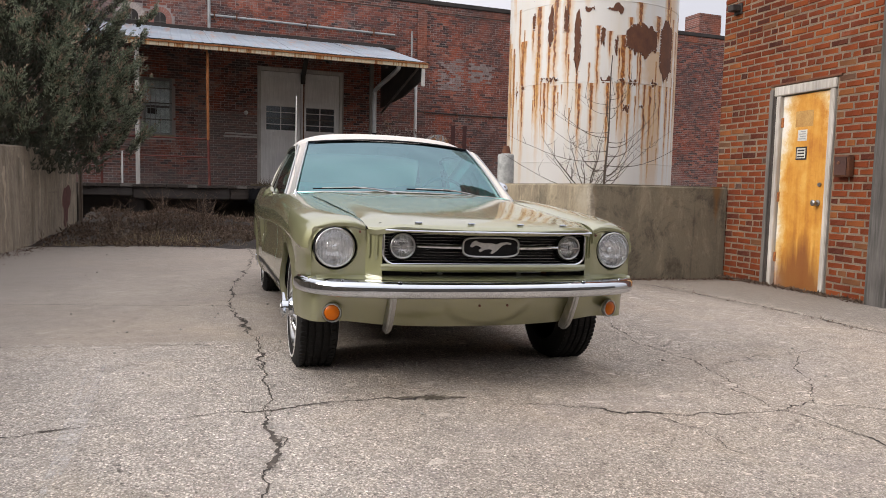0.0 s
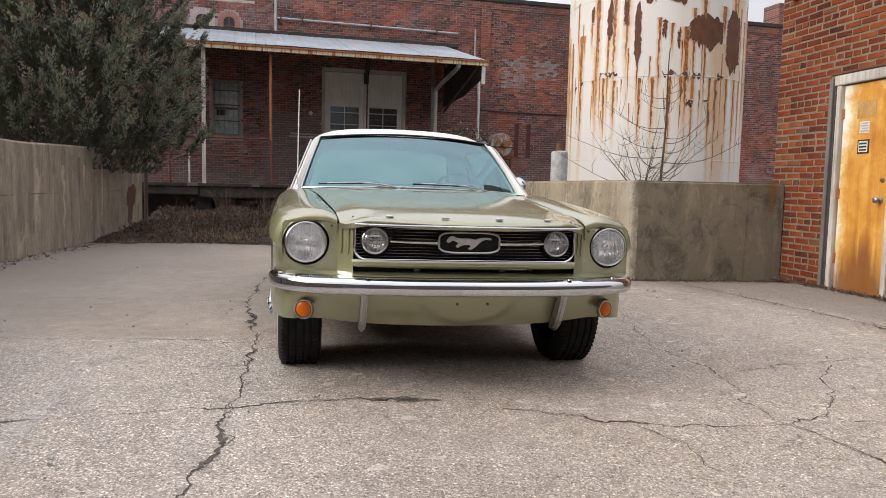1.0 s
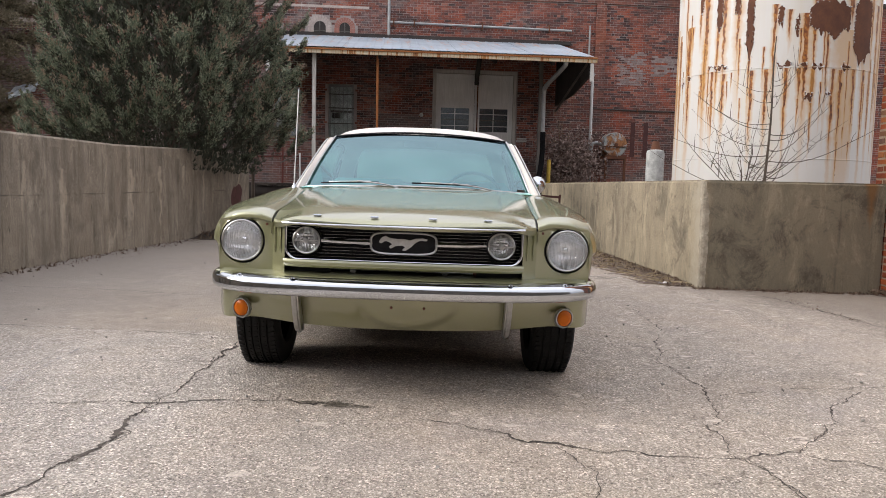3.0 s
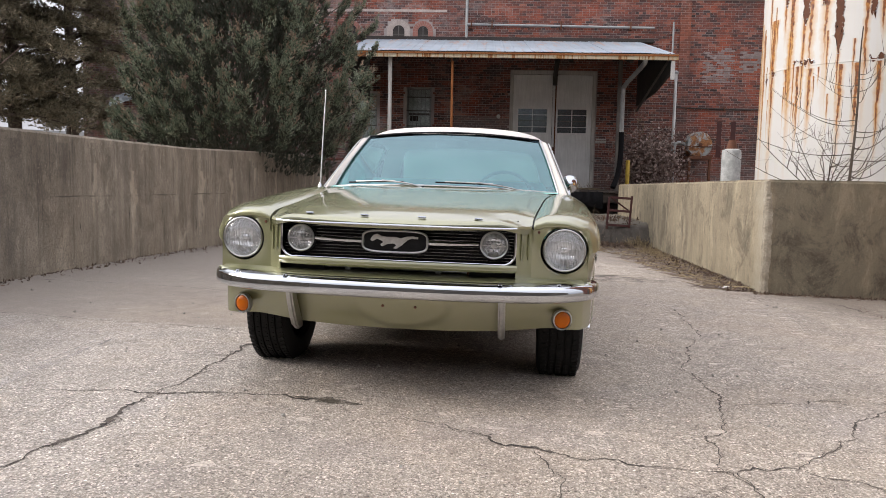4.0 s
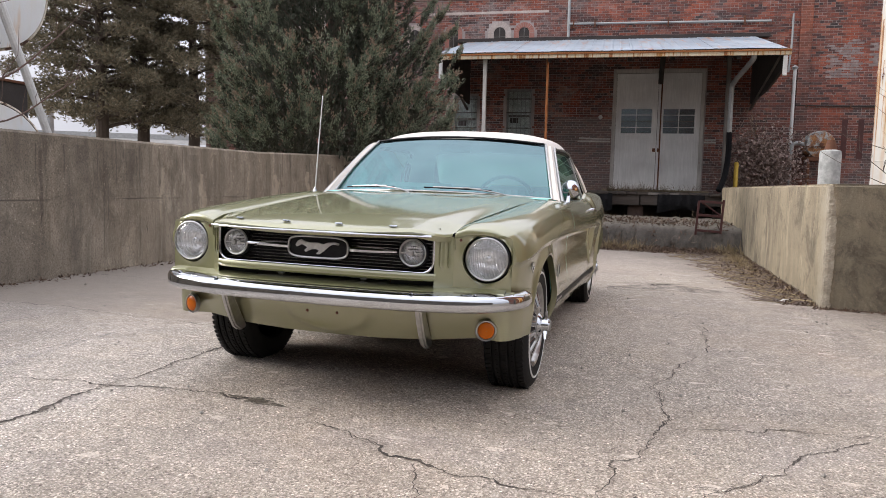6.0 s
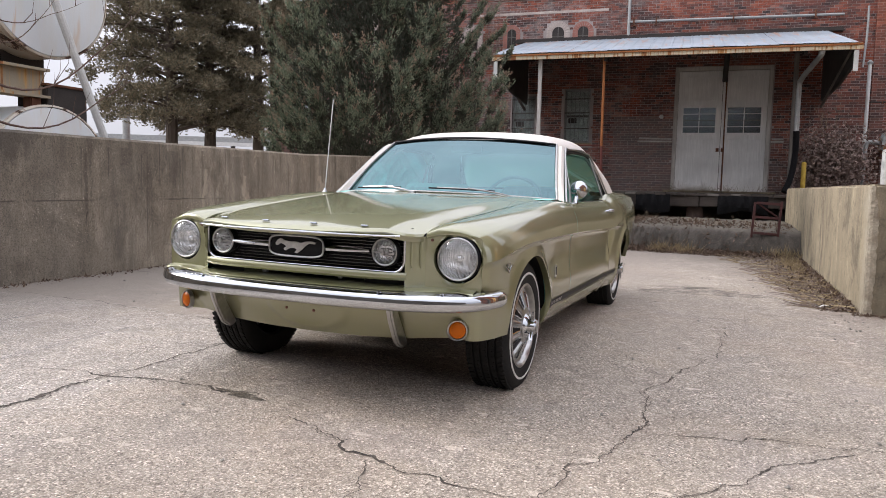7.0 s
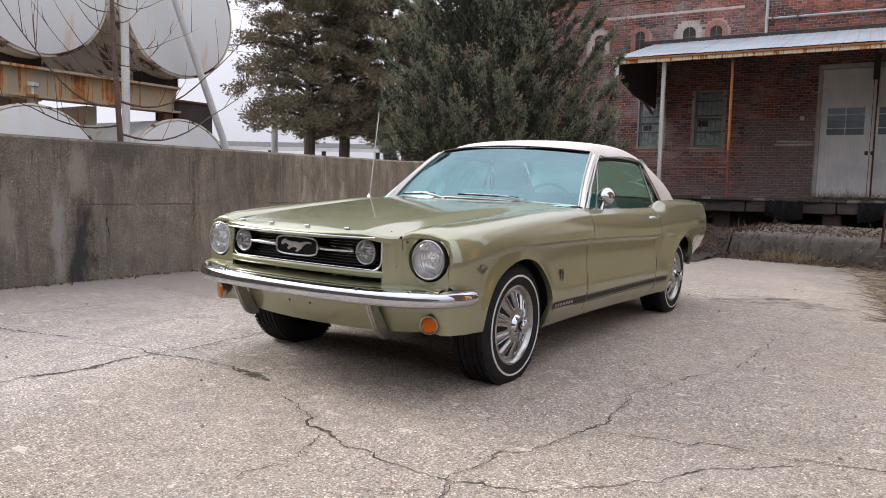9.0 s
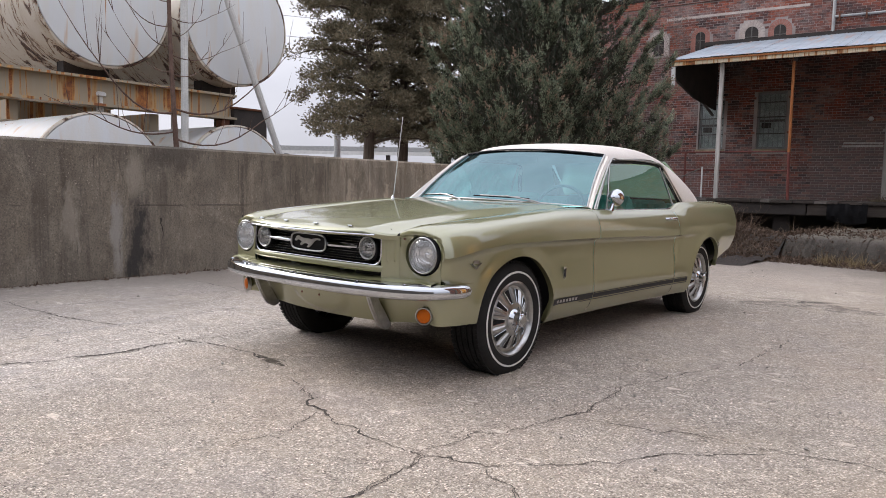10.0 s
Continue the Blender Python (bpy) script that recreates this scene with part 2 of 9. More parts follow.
    col = m.mix(m.ramp(yard, (0.12, 0.0), (0.55, 0.65)), col, (0.165, 0.14, 0.114))
    foot = m.math("ADD", m.axis(0), m.math("MULTIPLY", m.math("SUBTRACT", m.noise(0.8, 6, 0.65), 0.5), 1.8))
    col = m.mix(m.ramp(m.math("MULTIPLY", foot, -0.2), (0.34, 0.0), (0.62, 0.55)), col, (0.215, 0.19, 0.165))
    m.color(col)
    m.bump(m.math("ADD", m.math("MULTIPLY", m.noise(70.0, 6, 0.85), 1.4), m.math("MULTIPLY", dist, -0.9)), 0.9, 0.007)
    return m.m


def make_brick(name, a, b, mortar, soot=0.5, red=0.0):
    m = Mat(name, 0.9)
    comb = m.t.nodes.new("ShaderNodeCombineXYZ")
    m.link(m.axis(0), comb.inputs[0])
    m.link(m.axis(2), comb.inputs[1])
    br = m.t.nodes.new("ShaderNodeTexBrick")
    br.inputs["Scale"].default_value = 1.0
    br.inputs["Brick Width"].default_value, br.inputs["Row Height"].default_value = 0.203, 0.0677
    br.inputs["Mortar Size"].default_value, br.inputs["Mortar Smooth"].default_value = 0.0065, 0.3
    br.inputs["Color1"].default_value, br.inputs["Color2"].default_value, br.inputs["Mortar"].default_value = (*a, 1), (*b, 1), (*mortar, 1)
    br.inputs["Bias"].default_value = -0.1
    m.link(comb.outputs[0], br.inputs["Vector"])
    col = m.mix(m.ramp(m.noise(0.5, 6, 0.65), (0.45, 0.0), (0.62, red)), br.outputs["Color"], (0.42, 0.11, 0.045), "MIX")
    col = m.mix(m.ramp(m.noise(0.42, 6, 0.7, m.at((1, 1, 0.6))), (0.42, 0.0), (0.68, soot)), col, (0.055, 0.035, 0.032))
    col = m.mix(m.ramp(m.noise(0.8, 7, 0.7, m.at((1.0, 1, 1.3))), (0.66, 0.0), (0.76, 0.35)), col, (0.42, 0.36, 0.33))
    col = m.mix(m.ramp(m.noise(14.0, 3), (0.4, 0.0), (0.7, 0.35)), col, (0.07, 0.04, 0.035))
    m.color(col)
    m.bump(m.math("SUBTRACT", m.math("MULTIPLY", m.noise(30, 4), 0.35), br.outputs["Fac"]), 0.7, 0.008)
    return m.m


def make_concrete(name, a, b, dark, streak=0.75, fine=1.0, blotch=0.4, lichen=0.0, pitted=0.7):
    """Cast concrete: cloudy tone, soot runs, pale runs, blotches, exposed specks."""
    m = Mat(name, 0.92)
    body = m.ramp(m.noise(1.1, 8, 0.7), (0.3, a), (0.7, b))
    run = m.noise(1.0, 6, 0.7, m.at((3.6 * fine, 3.6 * fine, 0.5)), 0.4)
    spotty = m.noise(0.8, 6, 0.7)
    mask = m.math("MULTIPLY", m.ramp(run, (0.46, 0.0), (0.64, 1.0)), m.ramp(spotty, (0.34, 0.15), (0.62, streak)))
    col = m.mix(mask, body, dark)
    thin = m.noise(1.0, 4, 0.6, m.at((14 * fine, 14 * fine, 0.35), turn=(0, 0, 23)))
    col = m.mix(m.math("MULTIPLY", m.ramp(thin, (0.60, 0.0), (0.70, 1.0)), m.ramp(m.noise(1.4, 4), (0.45, 0.0), (0.6, 0.7))), col, tuple(v * 0.8 for v in dark))
    col = m.mix(m.ramp(m.noise(1.9, 9, 0.8, distort=0.6), (0.50, 0.0), (0.62, blotch)), col, tuple(v * 0.9 for v in dark))
    pale = m.noise(1.0, 8, 0.78, m.at((4.0, 4.0, 1.3)), 0.6)
    col = m.mix(m.ramp(pale, (0.53, 0.0), (0.66, 0.6)), col, tuple(min(1, v * 1.5) for v in b))
    grain = m.noise(75, 5, 0.8)
    col = m.mix(m.ramp(grain, (0.38, pitted), (0.52, 0.0)), col, tuple(v * 0.42 for v in a))
    fleck = m.math("MULTIPLY", m.ramp(m.noise(55, 3, 0.75), (0.60, 0.0), (0.68, 1.0)), m.ramp(m.noise(1.7, 5, 0.7), (0.42, 0.1 * pitted), (0.62, 1.2 * pitted)))
    col = m.mix(fleck, col, tuple(min(1, v * 1.9) for v in b))
    if lichen:
        col = m.mix(m.ramp(m.noise(1.3, 5), (0.42, 0.0), (0.7, lichen)), col, (0.33, 0.28, 0.18))
    return m, col, grain


def finish_concrete(m, col, grain):
    m.color(col)
    m.bump(m.math("ADD", grain, m.math("MULTIPLY", m.noise(9, 5), 1.8)), 0.6, 0.010)
    return m.m


def drips(m, u, z, pitch, z_lo, z_hi, length, thick, seed, keep=0.6):
    """Runs that start at random heights, one to a column of width pitch, and thin out downwards."""
    cell = m.math("ADD", m.math("DIVIDE", u, pitch), seed * 7.31)
    wn = m.t.nodes.new("ShaderNodeTexWhiteNoise")
    wn.noise_dimensions = "1D"
    m.link(m.math("ADD", m.math("FLOOR", cell, 0.0), seed * 0.37), wn.inputs["W"])
    sep = m.t.nodes.new("ShaderNodeSeparateColor")
    m.link(wn.outputs["Color"], sep.inputs[0])
    r, g, b = sep.outputs[0], sep.outputs[1], sep.outputs[2]
    start = m.math("ADD", m.math("MULTIPLY", r, z_hi - z_lo), z_lo)
    ln = m.math("MULTIPLY", m.math("ADD", g, 0.25), length)
    t = m.math("DIVIDE", m.math("SUBTRACT", start, z), ln)
    left = m.math("MAXIMUM", m.math("SUBTRACT", 1.0, t), 0.0)
    wob = m.math("MULTIPLY", m.math("SUBTRACT", m.noise(5.0, 4, 0.6), 0.5), 0.35)
    across = m.math("ADD", m.math("ADD", m.math("SUBTRACT", m.math("FRACT", cell, 0.0), 0.5), wob), m.math("MULTIPLY", m.math("SUBTRACT", b, 0.5), 0.5))
    across = m.math("ABSOLUTE", across, 0.0)
    wide = m.math("MULTIPLY", m.math("ADD", m.math("POWER", left, 0.6), 0.02), thick / pitch)
    wide = m.math("MULTIPLY", wide, m.math("ADD", m.math("MULTIPLY", m.noise(7.0, 3, 0.6), 1.2), 0.4))
    rng = m.t.nodes.new("ShaderNodeMapRange")
    rng.inputs["To Min"].default_value, rng.inputs["To Max"].default_value = 1.0, 0.0
    m.link(across, rng.inputs["Value"])
    m.link(m.math("MULTIPLY", wide, 0.35), rng.inputs["From Min"])
    m.link(wide, rng.inputs["From Max"])
    on = m.math("MULTIPLY", m.math("GREATER_THAN", t, 0.0), m.math("LESS_THAN", wn.outputs["Value"], keep))
    fade = m.math("MINIMUM", m.math("MULTIPLY", left, 1.6), 1.0)
    return m.math("MULTIPLY", m.math("MULTIPLY", rng.outputs[0], on), fade)


def make_tank_paint(name, paint):
    """White paint on an upright tank: rust weeps from flaws and from the welded seam."""
    m = Mat(name, 0.5)
    u = m.math("MULTIPLY", m.math("ARCTAN2", m.axis(1), m.axis(0)), 1.78)
    z = m.axis(2)
    col = m.mix(m.ramp(m.noise(0.9, 5), (0.3, 0.0), (0.7, 0.5)), paint, tuple(v * 0.86 for v in paint))
    col = m.mix(m.ramp(m.noise(1.0, 5, 0.6, m.at((5, 5, 0.4))), (0.46, 0.0), (0.72, 0.40)), col, tuple(v * w for v, w in zip(paint, (0.93, 0.83, 0.66))))
    brown = m.ramp(m.noise(10, 5, 0.75), (0.36, (0.085, 0.026, 0.012)), (0.50, (0.24, 0.078, 0.018)), (0.62, (0.46, 0.19, 0.035)))
    for pitch, lo, hi, ln, thick, seed, keep in ((0.62, 2.8, 5.2, 3.6, 0.17, 1, 0.8), (0.37, 2.8, 4.9, 2.6, 0.058, 2, 0.8), (0.25, 2.22, 2.34, 1.8, 0.034, 3, 0.66), (0.21, 2.7, 4.6, 1.8, 0.030, 4, 0.7), (0.14, 2.3, 4.6, 1.6, 0.015, 6, 0.6), (0.12, 0.9, 3.6, 0.7, 0.012, 5, 0.5)):
        halo = drips(m, u, z, pitch, lo, hi, ln * 1.25, thick * 2.6, seed, keep)
        core = drips(m, u, z, pitch, lo, hi, ln * 0.85, thick, seed, keep)
        col = m.mix(m.math("MULTIPLY", halo, 0.62), col, (0.56, 0.31, 0.085))
        if seed > 1:
            core = m.math("MINIMUM", m.math("MULTIPLY", core, 1.9), 1.0)
            col = m.mix(core, col, m.mix(m.ramp(core, (0.45, 0.0), (0.85, 1.0)), (0.46, 0.19, 0.035), brown))
    spot = m.ramp(m.noise(9.0, 5, 0.75), (0.69, 0.0), (0.72, 1.0))
    col = m.mix(spot, col, (0.13, 0.045, 0.02))
    m.color(col)
    m.bump(m.noise(30, 4), 0.25, 0.006)
    return m.m


def make_peeling(name, paint):
    """Old cream paint that flakes off in curled dark scars."""
    m = Mat(name, 0.7)
    col = m.mix(m.ramp(m.noise(1.1, 7, 0.7), (0.35, 0.0), (0.68, 0.8)), paint, tuple(v * w for v, w in zip(paint, (0.78, 0.70, 0.58))))
    ridge = m.noise(1.0, 5, 0.6, m.at((5.0, 0.9, 0.9)), 0.6)
    col = m.mix(m.ramp(ridge, (0.52, 0.0), (0.60, 0.45)), col, tuple(v * w for v, w in zip(paint, (0.55, 0.43, 0.31))))
    scar = m.math("ADD", m.math("MULTIPLY", m.noise(2.4, 9, 0.78, m.at((1.7, 0.8, 0.8)), 1.0), 0.75), m.math("MULTIPLY", ridge, 0.25))
    col = m.mix(m.ramp(scar, (0.505, 0.0), (0.54, 0.75)), col, (0.36, 0.20, 0.10))
    col = m.mix(m.ramp(scar, (0.535, 0.0), (0.555, 1.0)), col, m.ramp(m.noise(14, 4, 0.7), (0.35, (0.035, 0.022, 0.018)), (0.65, (0.12, 0.055, 0.032))))
    m.color(col)
    m.bump(m.math("SUBTRACT", m.math("MULTIPLY", m.noise(20, 4), 0.3), m.math("MULTIPLY", m.ramp(scar, (0.53, 0.0), (0.56, 1.0)), 1.0)), 0.8, 0.02)
    return m.m


def make_rusty_paint(name, paint, amount=0.5, size=1.0, high=0.0):
    """White paint with rust that weeps down in many thin streaks."""
    m = Mat(name, 0.55)
    col = m.mix(m.ramp(m.noise(0.9, 5), (0.3, 0.0), (0.7, 0.5)), paint, tuple(v * 0.84 for v in paint))
    col = m.mix(m.ramp(m.noise(1.0, 5, 0.6, m.at((6 * size, 6 * size, 0.5 * size))), (0.45, 0.0), (0.7, 0.35)), col, tuple(v * w for v, w in zip(paint, (0.95, 0.80, 0.60))))
    hards = None
    for wide, tall, cut, keep in ((3.6, 0.22, 0.585, 1.0), (9.0, 0.34, 0.61, 1.0), (22.0, 0.55, 0.63, 0.8)):
        flow = m.noise(1.0, 3, 0.5, m.at((wide * size, wide * size, tall * size), turn=(0, 0, 17 * wide)))
        brk = m.noise(1.0, 4, 0.6, m.at((1.3 * size, 1.3 * size, 0.7 * size), turn=(0, 0, 31 * wide)))
        wet = m.math("ADD", flow, m.math("MULTIPLY", m.math("SUBTRACT", brk, 0.5), 0.45))
        if high:
            wet = m.math("ADD", wet, m.math("MULTIPLY", m.math("SUBTRACT", m.axis(2), 2.0), high))
        lo = cut + 0.07 - 0.11 * amount
        soft = m.math("MULTIPLY", m.ramp(wet, (lo - 0.02, 0.0), (lo + 0.06, 1.0)), 0.7 * keep)
        hard = m.math("MULTIPLY", m.ramp(wet, (lo + 0.035, 0.0), (lo + 0.07, 1.0)), keep)
        col = m.mix(soft, col, (0.56, 0.29, 0.06))
        col = m.mix(hard, col, m.ramp(m.noise(12, 4, 0.7), (0.35, (0.14, 0.042, 0.016)), (0.65, (0.40, 0.15, 0.03))))
        hards = hard if hards is None else m.math("MAXIMUM", hards, hard)
    m.color(col)
    m.bump(m.math("ADD", m.noise(40, 4), m.math("MULTIPLY", hards, 0.8)), 0.3, 0.006)
    return m.m


def make_rust(name, a=(0.10, 0.038, 0.02), b=(0.17, 0.066, 0.028)):
    m = Mat(name, 0.85)
    m.color(m.mix(m.ramp(m.noise(45, 5, 0.7), (0.4, 0.0), (0.7, 0.6)), m.ramp(m.noise(5, 6), (0.3, a), (0.7, b)), (0.07, 0.03, 0.02)))
    m.bump(m.noise(60, 5, 0.7), 0.4, 0.004)
    return m.m


def make_wood(name, a, b, along=2, rough=0.9, worn=0.45):
    m = Mat(name, rough)
    sc = [9.0, 9.0, 9.0]
    sc[along] = 0.6
    grain = m.noise(3.0, 6, 0.65, m.at(tuple(sc)))
    col = m.mix(m.ramp(m.noise(1.6, 4), (0.4, 0.0), (0.7, 0.5)), m.ramp(grain, (0.3, a), (0.7, b)), tuple(v * worn for v in a))
    m.color(col)
    m.bump(grain, 0.4, 0.006)
    return m.m


def make_glass(name, tint, rough=0.0, gloss=(0.9, 0.95, 0.95), band=None, ior=1.55):
    """A thin pane: tinted see-through, with a mirror share that grows at a slant."""
    m = bpy.data.materials.new(name)
    m.use_nodes = True
    t = m.node_tree
    t.nodes.clear()
    tr = t.nodes.new("ShaderNodeBsdfTransparent")
    tr.inputs[0].default_value = (*tint, 1)
    if band:
        tcn = t.nodes.new("ShaderNodeTexCoord")
        sp = t.nodes.new("ShaderNodeSeparateXYZ")
        t.links.new(tcn.outputs["Object"], sp.inputs[0])
        rp = t.nodes.new("ShaderNodeValToRGB")
        mr = t.nodes.new("ShaderNodeMapRange")
        mr.inputs["From Min"].default_value, mr.inputs["From Max"].default_value = band[0], band[1]
        t.links.new(sp.outputs[2], mr.inputs["Value"])
        t.links.new(mr.outputs[0], rp.inputs[0])
        rp.color_ramp.elements[0].color = (*tint, 1)
        rp.color_ramp.elements[1].color = (*band[2], 1)
        t.links.new(rp.outputs[0], tr.inputs[0])
    gl = t.nodes.new("ShaderNodeBsdfGlossy")
    gl.inputs["Roughness"].default_value = rough
    gl.inputs["Color"].default_value = (*gloss, 1)
    fr = t.nodes.new("ShaderNodeFresnel")
    fr.inputs["IOR"].default_value = ior
    mxn = t.nodes.new("ShaderNodeMixShader")
    t.links.new(fr.outputs[0], mxn.inputs[0])
    t.links.new(tr.outputs[0], mxn.inputs[1])
    t.links.new(gl.outputs[0], mxn.inputs[2])
    out = t.nodes.new("ShaderNodeOutputMaterial")
    t.links.new(mxn.outputs[0], out.inputs["Surface"])
    return m


M_GROUND = make_ground()
M_BRICK_OLD = make_brick("old_red_brick", (0.065, 0.036, 0.033), (0.29, 0.112, 0.084), (0.31, 0.265, 0.24), 0.7, 0.6)


def make_old_brick(name, by_island):
    """Single old bricks: each its own tone, with soot, orange scars and lime bloom over them."""
    m = Mat(name, 0.9)
    k = m.island() if by_island else m.each()
    col = m.ramp(k, (0.0, (0.04, 0.030, 0.030)), (0.2, (0.10, 0.050, 0.046)), (0.5, (0.195, 0.068, 0.050)), (0.8, (0.285, 0.090, 0.058)), (1.0, (0.37, 0.165, 0.12)))
    col = m.mix(m.ramp(m.noise(0.6, 8, 0.75), (0.50, 0.0), (0.62, 0.72)), col, (0.40, 0.085, 0.032))
    col = m.mix(m.ramp(m.noise(0.45, 8, 0.78, m.at((1, 1, 0.6))), (0.45, 0.0), (0.64, 0.82)), col, (0.066, 0.048, 0.047))
    bloom = m.math("SUBTRACT", m.noise(0.9, 9, 0.78, m.at((1.0, 1, 1.3))), m.math("MULTIPLY", m.axis(0), 0.009))
    col = m.mix(m.ramp(bloom, (0.52, 0.0), (0.66, 0.58)), col, (0.41, 0.345, 0.325))
    low = m.math("ADD", m.math("MULTIPLY", m.math("SUBTRACT", 2.3, m.axis(2)), 0.30), m.math("MULTIPLY", m.math("SUBTRACT", m.noise(1.1, 8, 0.75), 0.5), 1.6))
    col = m.mix(m.ramp(low, (0.05, 0.0), (0.45, 0.6)), col, (0.20, 0.175, 0.165))
    col = m.mix(m.ramp(m.noise(16.0, 4, 0.7), (0.45, 0.0), (0.7, 0.5)), col, (0.06, 0.04, 0.037))
    m.color(col).bump(m.noise(40, 4), 0.4, 0.005)
    return m.m


M_OLD_EACH, M_OLD_MANY = make_old_brick("old_brick", False), make_old_brick("old_brick_many", True)
M_OLD_MORTAR = plain("sooty_lime_mortar", (0.25, 0.215, 0.20), (0.50, 0.45, 0.42), 1.3, 0.95, 0, 0.4, 60)
m, col, grain = make_concrete("stained_concrete", (0.178, 0.152, 0.120), (0.262, 0.228, 0.184), (0.080, 0.066, 0.052), 0.8, 1.6, 0.42)
for pitch, ln, thick, seed, keep, dark in ((0.83, 0.9, 0.13, 1, 0.5, 0.32), (0.31, 0.8, 0.030, 2, 0.42, 0.42), (0.13, 0.6, 0.009, 3, 0.35, 0.55)):
    col = m.mix(m.math("MULTIPLY", drips(m, m.axis(1), m.axis(2), pitch, 1.15, 1.5, ln, thick, seed, keep), dark), col, (0.062, 0.052, 0.043))
col = m.mix(m.math("MULTIPLY", drips(m, m.axis(1), m.axis(2), 0.9, 1.0, 1.5, 1.4, 0.06, 4, 0.4), 0.45), col, (0.42, 0.36, 0.285))
# the board joint of the casting, short upright cracks
joint = m.math("ABSOLUTE", m.math("ADD", m.math("SUBTRACT", m.axis(2), 0.74), m.math("MULTIPLY", m.math("SUBTRACT", m.noise(3.0, 4), 0.5), 0.03)), 0.0)
col = m.mix(m.math("MULTIPLY", m.ramp(joint, (0.003, 1.0), (0.009, 0.0)), m.ramp(m.noise(1.3, 4), (0.48, 0.0), (0.56, 0.8))), col, (0.06, 0.05, 0.04))
col = m.mix(m.math("MULTIPLY", drips(m, m.axis(1), m.axis(2), 0.42, 0.35, 1.0, 0.34, 0.0075, 6, 0.5), 1.0), col, (0.022, 0.018, 0.015))
# mottled brown grime, a black weep with a chalky run beside it, dark feet of old runs
grime = m.ramp(m.noise(1.5, 8, 0.78, m.at((1.0, 1.0, 0.55)), 0.5), (0.40, 0.0), (0.60, 0.62))
col = m.mix(grime, col, m.mix(1.0, col, (0.66, 0.62, 0.57), "MULTIPLY"))
for cy, cz, wy, wz, tone, most in ((0.36, 0.36, 0.17, 0.60, (0.030, 0.027, 0.026), 0.92), (0.16, 0.45, 0.075, 0.62, (0.30, 0.285, 0.26), 0.75), (-0.25, 0.62, 0.10, 0.42, (0.31, 0.275, 0.225), 0.6), (0.33, 1.02, 0.10, 0.26, (0.30, 0.265, 0.215), 0.6), (-1.05, 0.45, 0.16, 0.6, (0.045, 0.039, 0.034), 0.7), (0.72, 1.25, 0.42, 0.22, (0.055, 0.047, 0.040), 0.6), (1.9, 0.4, 0.10, 0.5, (0.06, 0.052, 0.045), 0.5)):
    d = m.math("ADD", m.math("POWER", m.math("ABSOLUTE", m.math("DIVIDE", m.math("SUBTRACT", m.axis(1), cy), wy), 0.0), 2.0), m.math("POWER", m.math("ABSOLUTE", m.math("DIVIDE", m.math("SUBTRACT", m.axis(2), cz), wz), 0.0), 2.0))
    d = m.math("ADD", d, m.math("MULTIPLY", m.math("SUBTRACT", m.noise(5.5, 8, 0.8, m.at((1.5, 1.5, 0.6))), 0.5), 4.2))
    col = m.mix(m.ramp(d, (0.10, most), (0.85, 0.0)), col, tone)
# the part towards the trees is cleaner and paler
far = m.math("ADD", m.math("MULTIPLY", m.axis(1), 0.1), m.math("MULTIPLY", m.math("SUBTRACT", m.noise(0.6, 5, 0.6), 0.5), 0.5))
col = m.mix(m.ramp(far, (0.08, 0.0), (0.42, 0.9)), col, m.mix(1.0, col, (1.55, 1.52, 1.45), "MULTIPLY"))
M_WALL_LEFT = finish_concrete(m, col, grain)
m, col, grain = make_concrete("ochre_concrete", (0.262, 0.218, 0.148), (0.40, 0.335, 0.228), (0.088, 0.074, 0.053), 0.7, 0.6, 0.75, 0.35, 0.28)
# the worn pale corner and the rust run at the far end of the low wall
chip = m.math("ADD", m.math("MULTIPLY", m.math("ABSOLUTE", m.math("SUBTRACT", m.axis(1), 3.40), 0.0), 1.7), m.math("MULTIPLY", m.math("ABSOLUTE", m.math("SUBTRACT", m.axis(0), 2.68), 0.0), 6.0))
chip = m.math("ADD", chip, m.math("MULTIPLY", m.math("SUBTRACT", m.noise(4, 7, 0.78), 0.5), 1.7))
col = m.mix(m.ramp(chip, (0.05, 0.7), (0.50, 0.0)), col, (0.40, 0.355, 0.27))
drip = m.math("ADD", m.math("MULTIPLY", m.math("ABSOLUTE", m.math("SUBTRACT", m.axis(0), 4.30), 0.0), 9.0), m.math("MULTIPLY", m.math("SUBTRACT", 1.03, m.axis(2)), 1.3))
drip = m.math("ADD", drip, m.math("MULTIPLY", m.math("SUBTRACT", m.noise(8, 4), 0.5), 0.5))
col = m.mix(m.ramp(drip, (0.25, 0.75), (0.75, 0.0)), col, (0.34, 0.16, 0.04))
# shade of the south face put into the colour, with a ragged edge
dimmed = m.math("ADD", m.math("MULTIPLY", m.math("SUBTRACT", m.axis(0), 2.70), 12.0), m.math("MULTIPLY", m.math("SUBTRACT", m.noise(1.6, 7, 0.75), 0.5), 1.5))
col = m.mix(m.ramp(dimmed, (0.1, 0.0), (0.8, 0.9)), col, m.mix(1.0, col, (0.56, 0.575, 0.60), "MULTIPLY"))
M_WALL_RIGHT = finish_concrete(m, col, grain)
M_TANK = make_tank_paint("rusting_white_paint", (0.69, 0.675, 0.635))
M_TANK_PALE = make_rusty_paint("weathered_white_paint", (0.68, 0.71, 0.725), 0.0, 0.8)
M_BEAM = make_rusty_paint("rusting_cream_paint", (0.33, 0.285, 0.21), 0.85, 1.6)
M_RUST = make_rust("brown_rust")
M_RUST_RED = make_rust("red_oxide_paint", (0.11, 0.028, 0.024), (0.18, 0.045, 0.034))
